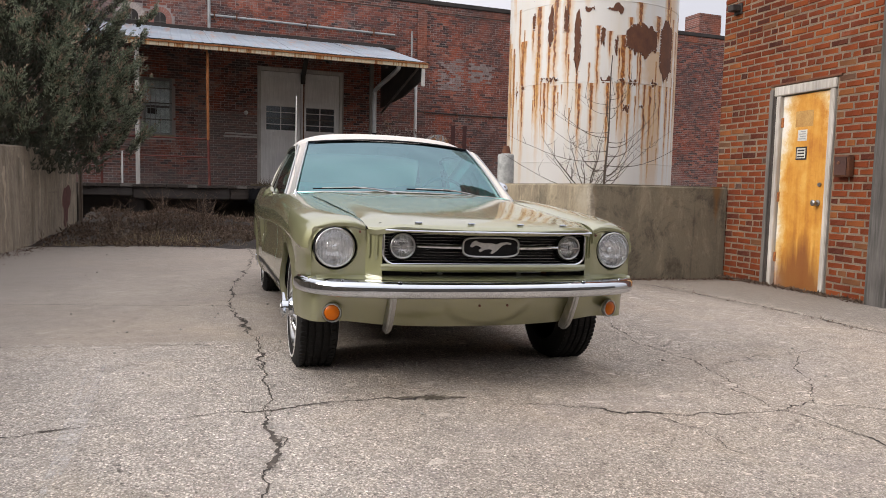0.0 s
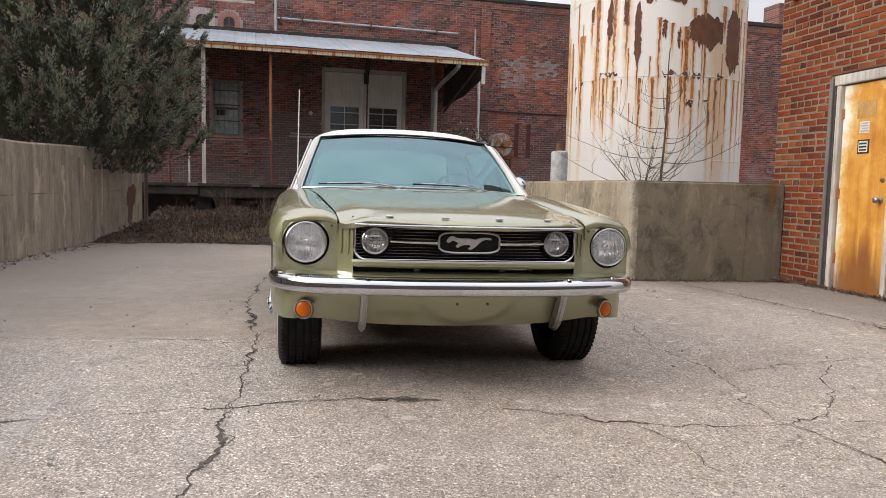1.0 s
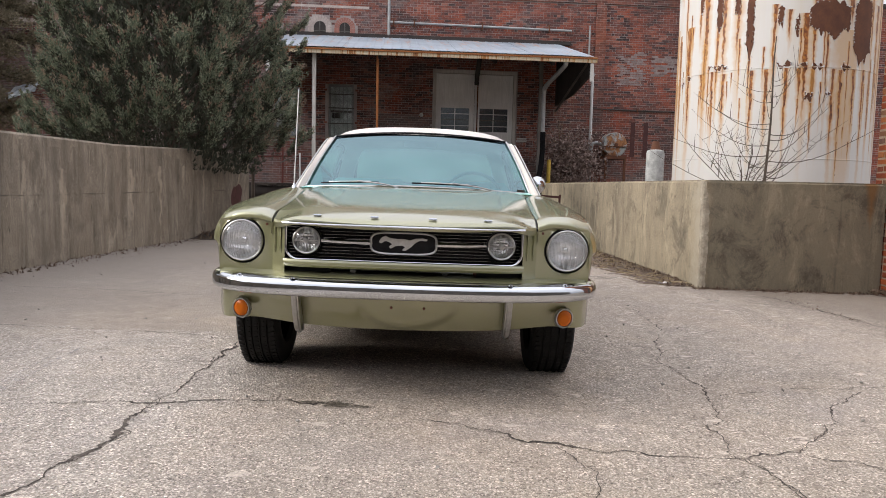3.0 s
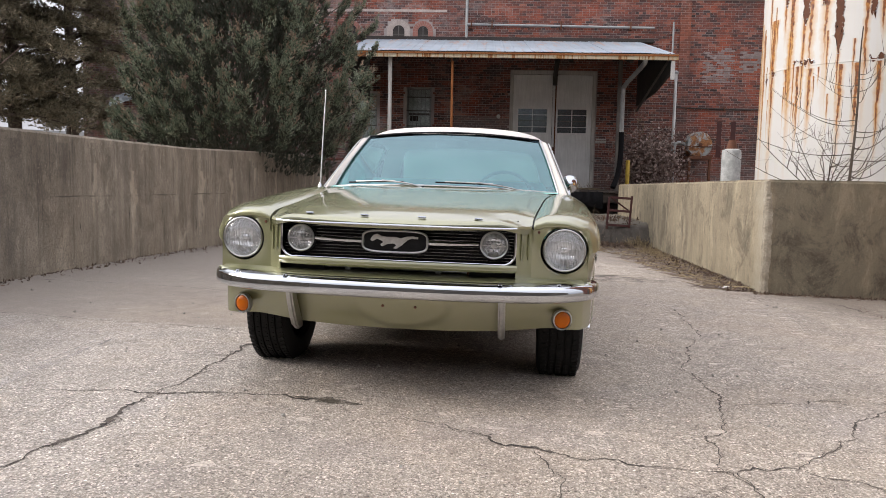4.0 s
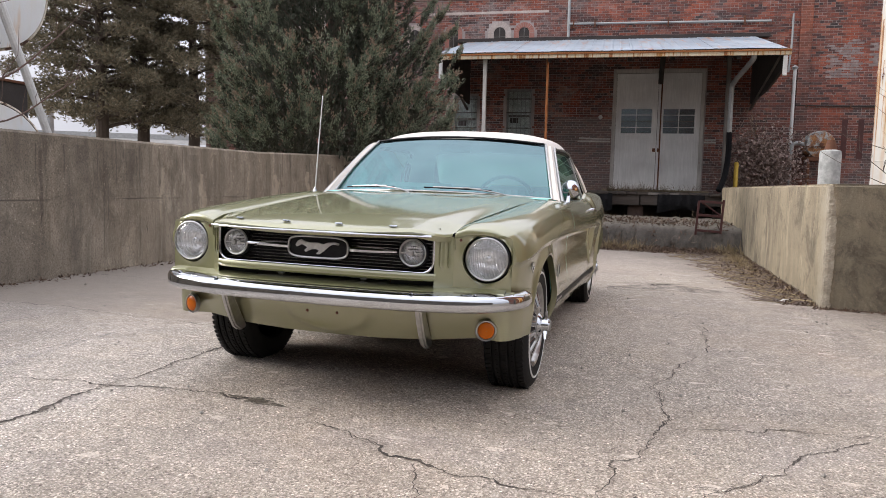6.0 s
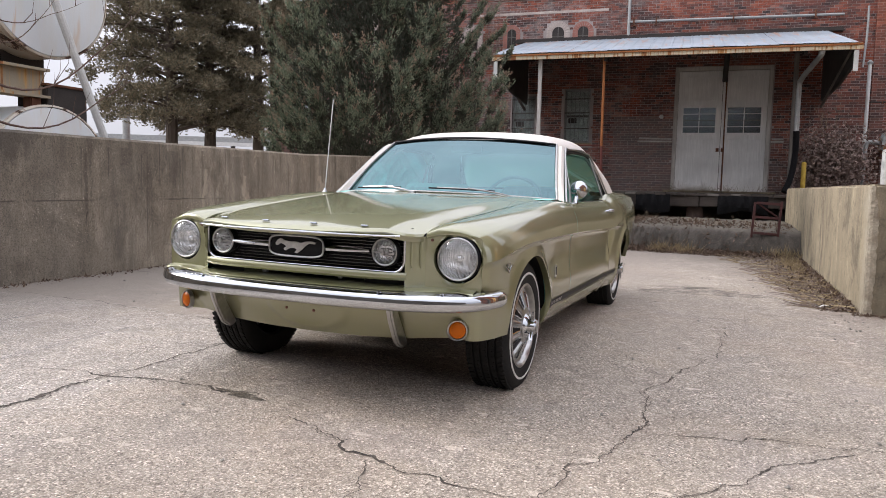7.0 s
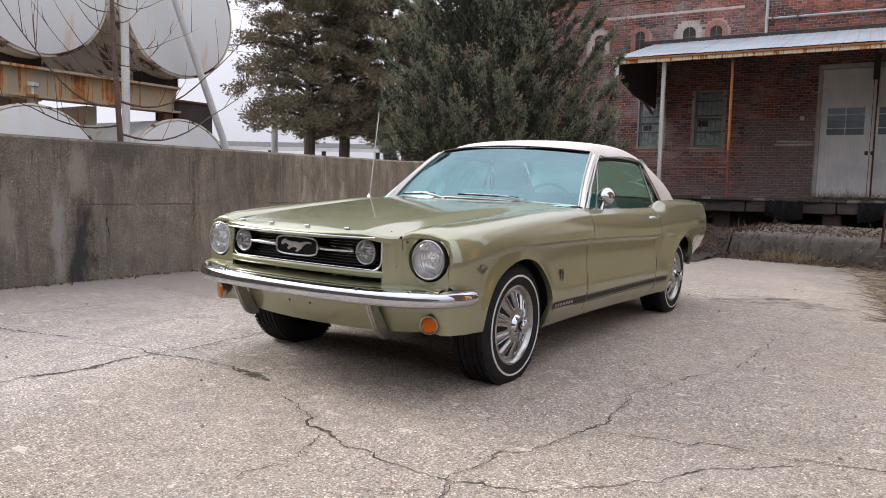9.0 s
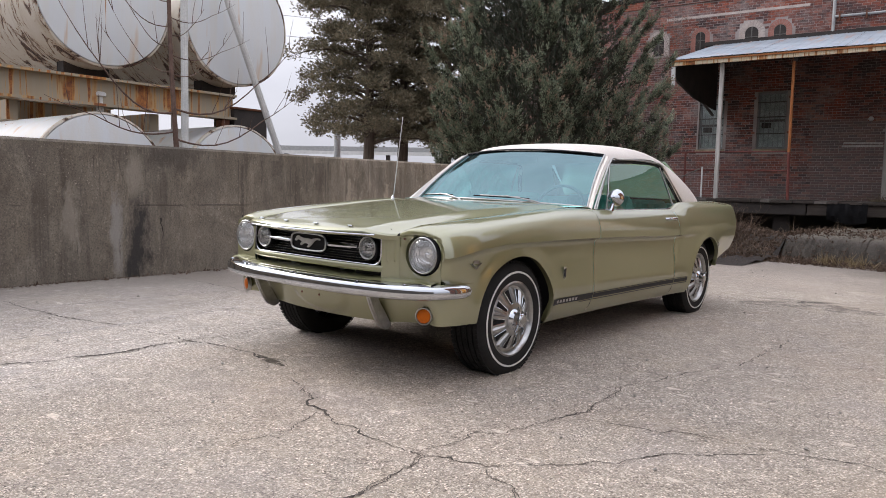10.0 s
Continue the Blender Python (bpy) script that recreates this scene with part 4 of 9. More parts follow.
dock = placed("loading_dock", "blackened timber loading dock with rubber bumpers", "dock", 0, 0, 0)
rnd = random.Random(11)
u = -5.6
while u < 2.60:
    w = rnd.uniform(0.20, 0.26)
    part("deck_plank", Geo().box(u, u + w - 0.012, -4.05 + rnd.uniform(-0.05, 0.04), -0.05, 0.82, 0.875 + rnd.uniform(0, 0.012)), M_DARK_WOOD if rnd.random() < 0.7 else M_GREY_WOOD, dock, bevel=0.006)
    u += w
for a, b, z0, z1 in ((-5.6, -3.3, 0.62, 0.80), (-3.28, -1.2, 0.56, 0.81), (-1.18, 0.6, 0.57, 0.81), (0.62, 2.60, 0.58, 0.81)):
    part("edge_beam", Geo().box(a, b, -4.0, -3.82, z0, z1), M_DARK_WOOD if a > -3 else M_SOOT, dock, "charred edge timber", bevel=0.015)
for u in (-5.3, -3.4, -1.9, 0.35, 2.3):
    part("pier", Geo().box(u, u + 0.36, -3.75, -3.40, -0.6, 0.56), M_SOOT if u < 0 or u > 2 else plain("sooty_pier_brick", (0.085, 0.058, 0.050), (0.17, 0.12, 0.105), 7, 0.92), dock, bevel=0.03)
# dark sheet added for the shaded void under the deck
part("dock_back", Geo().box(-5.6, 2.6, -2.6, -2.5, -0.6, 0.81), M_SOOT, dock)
for a, b in ((-0.78, -0.02), (1.0, 2.05)):
    rows = []
    for u in span(a, b, 24):
        rows.append([(u, -4.02 - 0.05 * abs(math.sin(u * 21)), 0.84), (u, -4.09 - 0.03 * math.sin(u * 30), 0.70), (u, -4.10, 0.58), (u, -4.06 + 0.02 * math.sin(u * 17), 0.46 + 0.05 * math.sin(u * 5))])
    part("rubber_bumper", Geo().grid(rows), M_BLACK, dock, "hanging black rubber dock bumper", fix=False)
ledge = thing("concrete_ledge", "low rough-faced concrete ledge before the loading dock", "ledge", (0, 0, 0))
rl = random.Random(15)
m, col, grain = make_concrete("rough_ledge_concrete", (0.052, 0.044, 0.036), (0.105, 0.09, 0.072), (0.045, 0.038, 0.030), 0.8, 0.8, 0.7)
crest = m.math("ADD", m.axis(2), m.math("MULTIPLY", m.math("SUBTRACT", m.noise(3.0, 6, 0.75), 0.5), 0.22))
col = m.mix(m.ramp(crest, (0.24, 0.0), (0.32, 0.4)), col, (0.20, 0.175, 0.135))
M_LEDGE = finish_concrete(m, col, grain)
for a, b in ((-0.22, 0.95), (0.954, 2.68)):
    rows = []
    for y, z in ((9.35, -0.25), (9.45, -0.10), (9.52, 0.02), (9.60, 0.12), (9.68, 0.21), (9.78, 0.28), (9.95, 0.31), (10.3, 0.315), (11.2, 0.32), (12.4, 0.32), (13.6, 0.32), (14.4, 0.32)):
        row = [(x, y + (rl.uniform(-0.05, 0.05) + 0.08 * math.sin(1.7 * x) if 9.4 < y < 10.2 else 0.0), z + (rl.uniform(-0.02, 0.02) if y > 9.4 else 0.0)) for x in span(a, b, 36)]
        rows.append([(a + 0.002, row[0][1] + 0.01, -0.3)] + row + [(b - 0.002, row[-1][1] + 0.01, -0.3)])
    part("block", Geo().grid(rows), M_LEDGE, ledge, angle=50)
M_MAROON = make_rust("dull_maroon_paint", (0.050, 0.018, 0.018), (0.095, 0.032, 0.030))
ladder = thing("dock_ladder", "small bent dark-red steel step frame", "ladder", (2.14, 9.64, 0.19), turn=(0, 3, 4))
part("stile", Geo().box(-0.215, -0.18, -0.02, 0.02, 0, 0.58), M_MAROON, ladder, bevel=0.004)
part("stile", Geo().box(0.18, 0.215, -0.02, 0.02, 0, 0.62), M_MAROON, ladder, bevel=0.004)
for z in (0.06, 0.32, 0.55):
    part("rung", Geo().box(-0.18, 0.18, -0.025, 0.025, z, z + 0.04), M_MAROON, ladder, bevel=0.004)
part("brace", Geo().tube([(-0.17, 0, 0.57), (0.17, 0.08, 0.36)], 0.014, 8), M_MAROON, ladder)

M_ROOF_TIN_BARE = plain("bare_tin", (0.34, 0.38, 0.42), (0.52, 0.57, 0.62), 5, 0.4, 0.3, 0.2, 30)
awn = placed("awning", "sloping corrugated tin awning with rusted yellow fascia", "awning", 0, 0, 0)
A0, A1, AV, AZF, AZB = -4.35, 3.70, -3.9, 4.13, 5.16
us = []
u = A0
while u < A1:
    us += [(u, 0.0), (u + 0.02, 0.009), (u + 0.05, 0.009), (u + 0.07, 0.0), (u + 0.15, 0.003)]
    u += 0.23
SHEETS = [us[k:k + 21] for k in range(0, len(us) - 1, 20)]
for k, chunk in enumerate(SHEETS):
    lift = 0.006 * (k % 2)
    back = 0.476
    rows = [[(a - back * t * 1.05 + 0.5 * t, AV - 0.08 + (0 - AV + 0.02) * t, AZF + 0.012 + (AZB - AZF) * t + h + lift) for a, h in chunk] for t in span(0, 1, 6)]
    part("roof_sheet", Geo().grid(rows), M_ROOF_TIN, awn, "weathered corrugated tin sheet", fix=False, angle=20)
part("soffit", Geo().add([(A0, AV, AZF - 0.03), (A1, AV, AZF - 0.03), (A1, -0.01, AZB - 0.05), (A0, -0.01, AZB - 0.05), (A0, AV, AZF - 0.06), (A1, AV, AZF - 0.06), (A1, -0.01, AZB - 0.08), (A0, -0.01, AZB - 0.08)],
                         [(0, 1, 2, 3), (7, 6, 5, 4), (0, 4, 5, 1), (1, 5, 6, 2), (2, 6, 7, 3), (3, 7, 4, 0)]), M_GREY_WOOD, awn)
part("fascia", Geo().box(A0 - 0.02, A1 + 0.02, AV - 0.045, AV - 0.003, AZF - 0.13, AZF + 0.005), M_FASCIA, awn, "rust-streaked yellowed fascia", bevel=0.006)
part("gutter_lip", Geo().box(A0 - 0.02, A1 + 0.02, AV - 0.075, AV - 0.046, AZF - 0.045, AZF - 0.005), M_RUST_ORANGE, awn, bevel=0.006)
part("flashing", Geo().box(A0 - 0.3, A1 + 0.3, -0.12, -0.01, AZB - 0.02, AZB + 0.10), M_SOOT, awn, "dark tar flashing", bevel=0.02)
for u in (A0 + 0.05, A1 - 0.12):
    m = Matrix(((0, 0, 1, u), (1, 0, 0, 0), (0, 1, 0, 0), (0, 0, 0, 1)))
    part("end_board", Geo().prism([(-3.85, AZF - 0.14), (-0.05, AZB - 0.10), (-0.05, 3.35), (-2.2, 3.45), (-3.85, 3.72)], 0.05, m), M_SOOT, awn, "dark weathered end boarding", smooth=False)
    part("end_trim", Geo().box(u - 0.02, u + 0.07, -3.92, -3.86, 3.55, AZF - 0.14), M_WHITE_METAL, awn, bevel=0.005)
    part("brace", Geo().tube([(u, -3.6, 4.05), (u, -0.2, 3.2)], 0.04, 8), M_GREY_WOOD, awn)
for u in (-3.0, -1.66, 0.2, 1.17, 2.6):
    part("rafter", Geo().add([(u, AV + 0.05, AZF - 0.20), (u + 0.08, AV + 0.05, AZF - 0.20), (u + 0.08, -0.02, AZB - 0.22), (u, -0.02, AZB - 0.22), (u, AV + 0.05, AZF - 0.062), (u + 0.08, AV + 0.05, AZF - 0.062), (u + 0.08, -0.02, AZB - 0.082), (u, -0.02, AZB - 0.082)],
                              [(0, 3, 2, 1), (4, 5, 6, 7), (0, 1, 5, 4), (1, 2, 6, 5), (2, 3, 7, 6), (3, 0, 4, 7)]), M_SOOT, awn)
part("post", Geo().tube([(-1.66, -3.7, 1.95), (-1.67, -3.7, 4.04)], 0.032, 10), M_RUST_ORANGE, awn, "orange-rusted steel awning post")
part("post_base", Geo().tube([(-1.63, -3.7, 0.88), (-1.66, -3.7, 1.95)], 0.031, 10), M_RUST_RED, awn, "red oxide painted post foot")
part("post", Geo().box(-3.24, -3.15, -3.75, -3.66, 0.88, 4.04), M_FRAME, awn, "peeling white timber post", bevel=0.008)
rail = placed("handrail", "dark red steel pipe handrail on the dock", "railing", 0, 0, 0)
for z in (1.52, 1.95):
    part("rail", Geo().tube([(-5.6, -3.68, z - 0.04), (-3.9, -3.68, z + 0.02), (-1.68, -3.68, z + 0.02)], 0.018, 8), M_RUST_RED, rail)
for u in (-5.55, -3.95):
    part("stanchion", Geo().tube([(u, -3.68, 0.88), (u, -3.68, 1.97)], 0.024, 8), M_RUST_RED, rail)
part("hand_post", Geo().tube([(-3.52, -3.75, 0.9), (-3.52, -3.75, 1.62)], 0.02, 8), M_WHITE_METAL, rail)
part("loose_bar", Geo().tube([(-4.0, -3.72, 1.38), (-3.52, -3.75, 1.60)], 0.016, 8), M_GREY_WOOD, rail)

# blue-grey board colour stands in for sky reflected in the door panes
M_PANE_BACK = plain("sky_grey_backing", (0.30, 0.33, 0.35), (0.44, 0.47, 0.48), 3, 0.8)
M_DOOR_PANE = make_glass("dusty_door_glass", (0.62, 0.66, 0.68), 0.15)
ddoor = placed("dock_doors", "tall pair of peeling white boarded freight doors, closed", "door", 0, 0, 0)
tagged(ddoor, kind="structure")
U0, U1, Z0, Z1 = DOOR
part("door_frame", Geo().box(U0 + 0.002, U0 + 0.10, 0.02, 0.16, Z0, Z1 - 0.11), M_FRAME, ddoor, bevel=0.008)
part("door_frame", Geo().box(U1 - 0.10, U1 - 0.002, 0.02, 0.16, Z0, Z1 - 0.11), M_FRAME, ddoor, bevel=0.008)
part("door_head", Geo().box(U0 + 0.002, U1 - 0.002, 0.02, 0.16, Z1 - 0.105, Z1 - 0.002), M_FRAME, ddoor, bevel=0.008)
for side in (0, 1):
    a = U0 + 0.105 + side * 1.158
    b = a + 1.145
    leaf = part("leaf", Geo().box(a, b, 0.11, 0.14, Z0 + 0.02, Z1 - 0.11), M_WHITE_DOOR, ddoor, "boarded freight door leaf")
    for x0, x1, z0, z1 in ((a, a + 0.13, 0.94, 4.22), (b - 0.13, b, 0.94, 4.22), (a + 0.131, b - 0.131, 4.07, 4.22), (a + 0.131, b - 0.131, 3.24, 3.42), (a + 0.131, b - 0.131, 2.36, 2.53), (a + 0.131, b - 0.131, 0.94, 1.14)):
        part("rail", Geo().box(x0, x1, 0.075, 0.11, z0, z1), M_WHITE_DOOR, leaf, bevel=0.006)
    n = 13
    for k in range(n):
        w = (b - a - 0.266) / n
        part("board", Geo().box(a + 0.133 + k * w + 0.004, a + 0.133 + (k + 1) * w - 0.003, 0.096, 0.11, 1.142, 2.358), M_WHITE_DOOR, leaf, bevel=0.003)
    part("panel", Geo().box(a + 0.14, b - 0.14, 0.10, 0.11, 3.43, 4.06), M_WHITE_DOOR, leaf)
    part("backing_board", Geo().box(a + 0.132, b - 0.132, 0.104, 0.108, 2.532, 3.238), M_PANE_BACK, leaf)
    for i in range(2):
        for j in range(4):
            w, h = (b - a - 0.264) / 2, 0.70 / 4
            part("pane", Geo().box(a + 0.132 + i * w + 0.012, a + 0.132 + (i + 1) * w - 0.012, 0.092, 0.096, 2.535 + j * h + 0.012, 2.535 + (j + 1) * h - 0.012), M_DOOR_PANE, leaf)
    for i in (1,):
        x = a + 0.132 + (b - a - 0.264) / 2 * i
        part("glazing_bar", Geo().box(x - 0.012, x + 0.012, 0.082, 0.102, 2.535, 3.235), M_WHITE_DOOR, leaf)
    for z in (2.71, 2.885, 3.06):
        part("glazing_bar", Geo().box(a + 0.133, b - 0.133, 0.080, 0.100, z - 0.010, z + 0.010), M_WHITE_DOOR if z != 2.885 else M_DARK_FRAME, leaf)
    for x0, x1, z0, z1 in ((a + 0.09, a + 0.15, 2.48, 3.29), (b - 0.15, b - 0.09, 2.48, 3.29), (a + 0.151, b - 0.151, 3.23, 3.29), (a + 0.151, b - 0.151, 2.48, 2.54)):
        part("sash_moulding", Geo().box(x0, x1, 0.040, 0.074, z0, z1), M_WHITE_DOOR, leaf, bevel=0.006)
    part("hasp", Geo().box((b - 0.10) if side == 0 else (a + 0.02), (b - 0.02) if side == 0 else (a + 0.10), 0.055, 0.075, 2.02, 2.12), M_RUST, leaf, bevel=0.004)
part("meeting_rod", Geo().tube([(1.255, 0.05, 0.95), (1.255, 0.05, 4.2)], 0.02, 8), M_RUST, ddoor)
part("track_hanger", Geo().tube([(1.2, -0.9, 4.75), (1.2, -0.15, 4.15), (1.2, -0.1, 3.9)], 0.07, 8), M_SOOT, ddoor)
for a, b in ((U0 - 0.95, U0 - 0.02), (U1 + 0.02, U1 + 0.34)):
    rail = placed("wall_rail", "pale weathered timber rail on the brick wall", "rail", 0, 0, 0)
    part("board", Geo().box(a, b, -0.035, -0.009, 2.27, 2.32), M_FRAME, rail, bevel=0.004)
sill = placed("dock_sill", "weathered stone sill below the freight doors", "sill", 0, 0, 0)
part("slab", Geo().box(U0 - 0.2, U1 + 0.2, -0.30, 0.10, 0.885, 0.935), M_WALL_RIGHT, sill, bevel=0.015)

M_LIMED = plain("whitened_dirty_pane", (0.42, 0.45, 0.43), (0.86, 0.88, 0.85), 7, 0.9)
M_BAR_GREY = plain("dull_grey_bar_paint", (0.22, 0.23, 0.22), (0.34, 0.35, 0.34), 12, 0.8)
for k, (a, b, c, d) in enumerate(WINS):
    win = placed(f"window_{k + 1}", "dirty barred warehouse window in the shade", "window", 0, 0, 0)
    tagged(win, kind="structure")
    part("frame", Geo().box(a, a + 0.05, 0.10, 0.18, c, d).box(b - 0.05, b, 0.10, 0.18, c, d).box(a + 0.05, b - 0.05, 0.10, 0.18, d - 0.06, d).box(a + 0.05, b - 0.05, 0.10, 0.18, c, c + 0.06), M_BAR_GREY, win, fix=False)
    part("meeting_rail", Geo().box(a + 0.05, b - 0.05, 0.11, 0.17, (c + d) / 2 - 0.03, (c + d) / 2 + 0.03), M_DARK_FRAME, win)
    for z0, z1 in ((c + 0.06, (c + d) / 2 - 0.03), ((c + d) / 2 + 0.03, d - 0.06)):
        part("pane", Geo().box(a + 0.05, b - 0.05, 0.14, 0.145, z0, z1), M_DARK_PANE, win).visible_shadow = False
    # added opaque sheet close behind the glass gives the panes their whitened look
    part("blind", Geo().box(a + 0.05, b - 0.05, 0.150, 0.16, c + 0.05, d - 0.05), M_LIMED, win)
    part("sill", Geo().box(a - 0.06, b + 0.06, -0.05, 0.10, c - 0.08, c - 0.002), M_WALL_RIGHT, win, bevel=0.01)
    # dark sheet before the glass paints the unlit gap of a missing pane
    part("broken_pane", Geo().box(a + 0.10, a + 0.34, 0.135, 0.139, (c + d) / 2 - 0.20, (c + d) / 2 - 0.05), M_SOOT, win, "dark sheet standing in for the unlit gap of a missing pane")
    if True:
        for i in range(6):
            x = a + 0.06 + (b - a - 0.12) * i / 5
            part("bar", Geo().tube([(x, 0.03, c), (x, 0.03, d)], 0.007, 6), M_BAR_GREY, win)
        for z in (c + 0.4, c + 0.85, c + 1.25):
            part("cross_bar", Geo().box(a, b, 0.02, 0.03, z, z + 0.03), M_DARK_FRAME, win)

# small arched lights high on the wall, with whitewashed brick rings
M_RING_W = plain("faded_whitewash", (0.42, 0.34, 0.30), (0.58, 0.52, 0.48), 6, 0.9, 0, 0.3)
M_RING_R = plain("faded_pink_brick", (0.32, 0.13, 0.10), (0.42, 0.22, 0.18), 6, 0.9, 0, 0.3)
for k, (u, z, mat, broad) in enumerate(((-3.42, 5.42, M_RING_W, 0.34), (-2.70, 5.42, M_RING_R, 0.30), (-6.0, 5.42, M_RING_W, 0.30), (-4.80, 5.45, M_RING_R, 0.26))):
    light = placed("arched_light", "small dark arched window ringed with faded whitewashed brick", "window", u, 0, z)
    n = 11
    for i in range(n):
        a0, a1 = math.pi * i / n + 0.02, math.pi * (i + 1) / n - 0.02
        q = [(r * math.cos(a), r * math.sin(a)) for r, a in ((broad * 0.52, a0), (broad, a0), (broad, a1), (broad * 0.52, a1))]
        part("arch_brick", Geo().prism(q, 0.014, Matrix(((1, 0, 0, 0), (0, 0, -1, 0), (0, 1, 0, 0), (0, 0, 0, 1)))), mat, light, smooth=False)
    for s in (-1, 1):
        x0, x1 = sorted((s * broad * 0.52, s * broad))
        part("side_brick", Geo().box(x0, x1, -0.013, 0, -0.42, -0.005), mat, light)
    arc = [(broad * 0.5 * math.cos(a), broad * 0.5 * math.sin(a)) for a in span(0, math.pi, 12)]
    part("pane", Geo().prism([(-broad * 0.5, -0.42)] + [(broad * 0.5, -0.42)] + arc, 0.006, Matrix(((1, 0, 0, 0), (0, 0, -1, 0), (0, 1, 0, 0), (0, 0, 0, 1)))), M_SOOT, light, smooth=False)
    part("mullion", Geo().box(-0.012, 0.012, -0.016, -0.006, -0.42, broad * 0.48), M_DARK_FRAME, light)
    part("transom", Geo().box(-broad * 0.48, broad * 0.48, -0.016, -0.006, -0.12, -0.095), M_DARK_FRAME, light)
band = placed("painted_band", "faded white painted line on the brickwork", "painted sign", -4.2, 0, 5.98)
part("stroke", Geo().box(-1.6, 2.2, -0.0095, 0, 0, 0.07), M_RING_W, band)
sign = placed("painted_sign", "remains of faded painted lettering on brick", "painted sign", -11.6, 0, 5.6)
for k in range(4):
    part("text_bar", Geo().box(0.75 * k, 0.75 * k + 0.5, -0.0095, 0, 0, 0.75), M_RING_W, sign)
part("stroke", Geo().box(-0.4, 2.9, -0.0095, 0, -0.35, -0.25), M_RING_W, sign)
chalk = plain("limewash_stain", (0.20, 0.145, 0.135), (0.36, 0.31, 0.295), 5, 0.95, 0, 0.3, 18)
rnd = random.Random(3)
for uu, z0, z1 in ((5.45, 4.05, 5.05), (6.5, 4.35, 4.9)):
    bare = placed("limewash_patch", "pale limewashed patch of bricks", "wall stain", uu, 0, 0)
    zc = z0
    row = 0
    while zc < z1:
        for i in range(4):
            if rnd.random() < 0.78:
                part("brick", Geo().box(i * 0.203 + (0.101 if row % 2 else 0), i * 0.203 + 0.193 + (0.101 if row % 2 else 0), -0.011, 0, zc, zc + 0.058), chalk, bare)
        zc += 0.0677
        row += 1

pipe = placed("wall_conduit", "long grey pipe clamped to the brick wall", "pipe", 0, 0, 0)
part("run", Geo().tube([(-1.40, -0.09, 5.62), (1.2, -0.09, 5.60), (4.0, -0.09, 5.57)], 0.035, 8), M_PIPE, pipe)
for u in (-1.3, -0.7, 1.3, 3.3):
    part("clamp", Geo().box(u, u + 0.04, -0.14, -0.002, 5.50, 5.72), M_RUST, pipe)
part("riser", Geo().tube([(-1.42, -0.06, 5.2), (-1.42, -0.06, 6.6)], 0.045, 8), M_PIPE, pipe)
part("drop", Geo().tube(smooth_path([(4.55, -0.08, 5.75), (4.55, -0.08, 5.0), (4.50, -0.10, 4.2)], 4), 0.028, 8), M_PIPE, pipe)
vent = placed("vent_pipe", "upright grey steel pipe before the brick wall", "pipe", 4.60, -0.4, 0.8)
part("shaft", Geo().tube([(0, 0, 0), (0, 0, 3.45)], 0.045, 10), M_WHITE_METAL, vent)
part("cap", Geo().lathe([(0.07, 0), (0.08, 0.05), (0.02, 0.10)], 14, pose(0, 0, 3.43)), M_PIPE, vent)
spout = placed("downspout", "bent grey tin downspout from the awning corner", "downspout", 0, 0, 0)
part("gooseneck", Geo().tube(smooth_path([(2.95, -3.85, 4.03), (2.95, -3.8, 3.94), (2.86, -3.3, 3.78), (2.76, -2.6, 3.60), (2.74, -2.4, 3.40), (2.74, -2.4, 2.4)], 5), 0.06, 10), M_PIPE, spout)
part("hose", Geo().tube(smooth_path([(2.74, -2.4, 2.4), (2.74, -2.42, 1.8), (2.66, -2.55, 1.3), (2.52, -2.7, 0.95)], 5), 0.07, 10), M_BLACK, spout, "black plastic lower hose")
prop = placed("corner_post", "grey timber post at the dock corner", "post", 2.66, -2.35, 0.85)
part("post", Geo().box(-0.05, 0.05, -0.05, 0.05, 0, 3.4), M_GREY_WOOD, prop, bevel=0.008)
m = Mat("rust_eaten_paint", 0.75)
eaten = m.noise(2.6, 7, 0.7, distort=0.5)
col = m.mix(m.ramp(eaten, (0.44, 0.0), (0.52, 1.0)), m.ramp(m.noise(9, 4), (0.3, (0.26, 0.29, 0.29)), (0.7, (0.42, 0.45, 0.44))), m.ramp(m.noise(8, 5, 0.7), (0.32, (0.06, 0.035, 0.026)), (0.5, (0.26, 0.105, 0.035)), (0.68, (0.42, 0.22, 0.09))))
m.color(col).bump(m.noise(30, 4), 0.3, 0.006)
M_EATEN = m.m
drum = placed("round_housing", "rust-eaten pale round housing on a steel stand", "drum", 5.26, -0.55, 2.22)
part("drum", Geo().lathe([(0.06, -0.40), (0.10, -0.36), (0.28, -0.33), (0.355, -0.25), (0.365, -0.22), (0.365, 0.16), (0.34, 0.24), (0.05, 0.28)], 36, pose(0, 0, 0, 90, 0, 0)), M_EATEN, drum)
part("hub_plug", Geo().lathe([(0.05, 0.26), (0.05, 0.31), (0.001, 0.312)], 18, pose(0, 0, 0, 90, 0, 0)), M_RUST, drum)
part("seam_strap", Geo().box(-0.36, 0.36, -0.290, -0.262, -0.075, -0.045), M_RUST, drum, bevel=0.004)
part("stand", Geo().box(-0.32, 0.32, -0.3, 0.3, -0.42, -0.32), M_RUST, drum)
for x in (-0.28, 0.28):
    part("leg", Geo().box(x - 0.03, x + 0.03, -0.28, -0.22, -1.40, -0.42), M_RUST, drum)
part("elbow", Geo().tube(smooth_path([(-0.3, 0, 0.0), (-0.55, 0, 0.05), (-0.66, 0, -0.15), (-0.68, 0, -1.2)], 5), 0.05, 10), M_PIPE, drum)
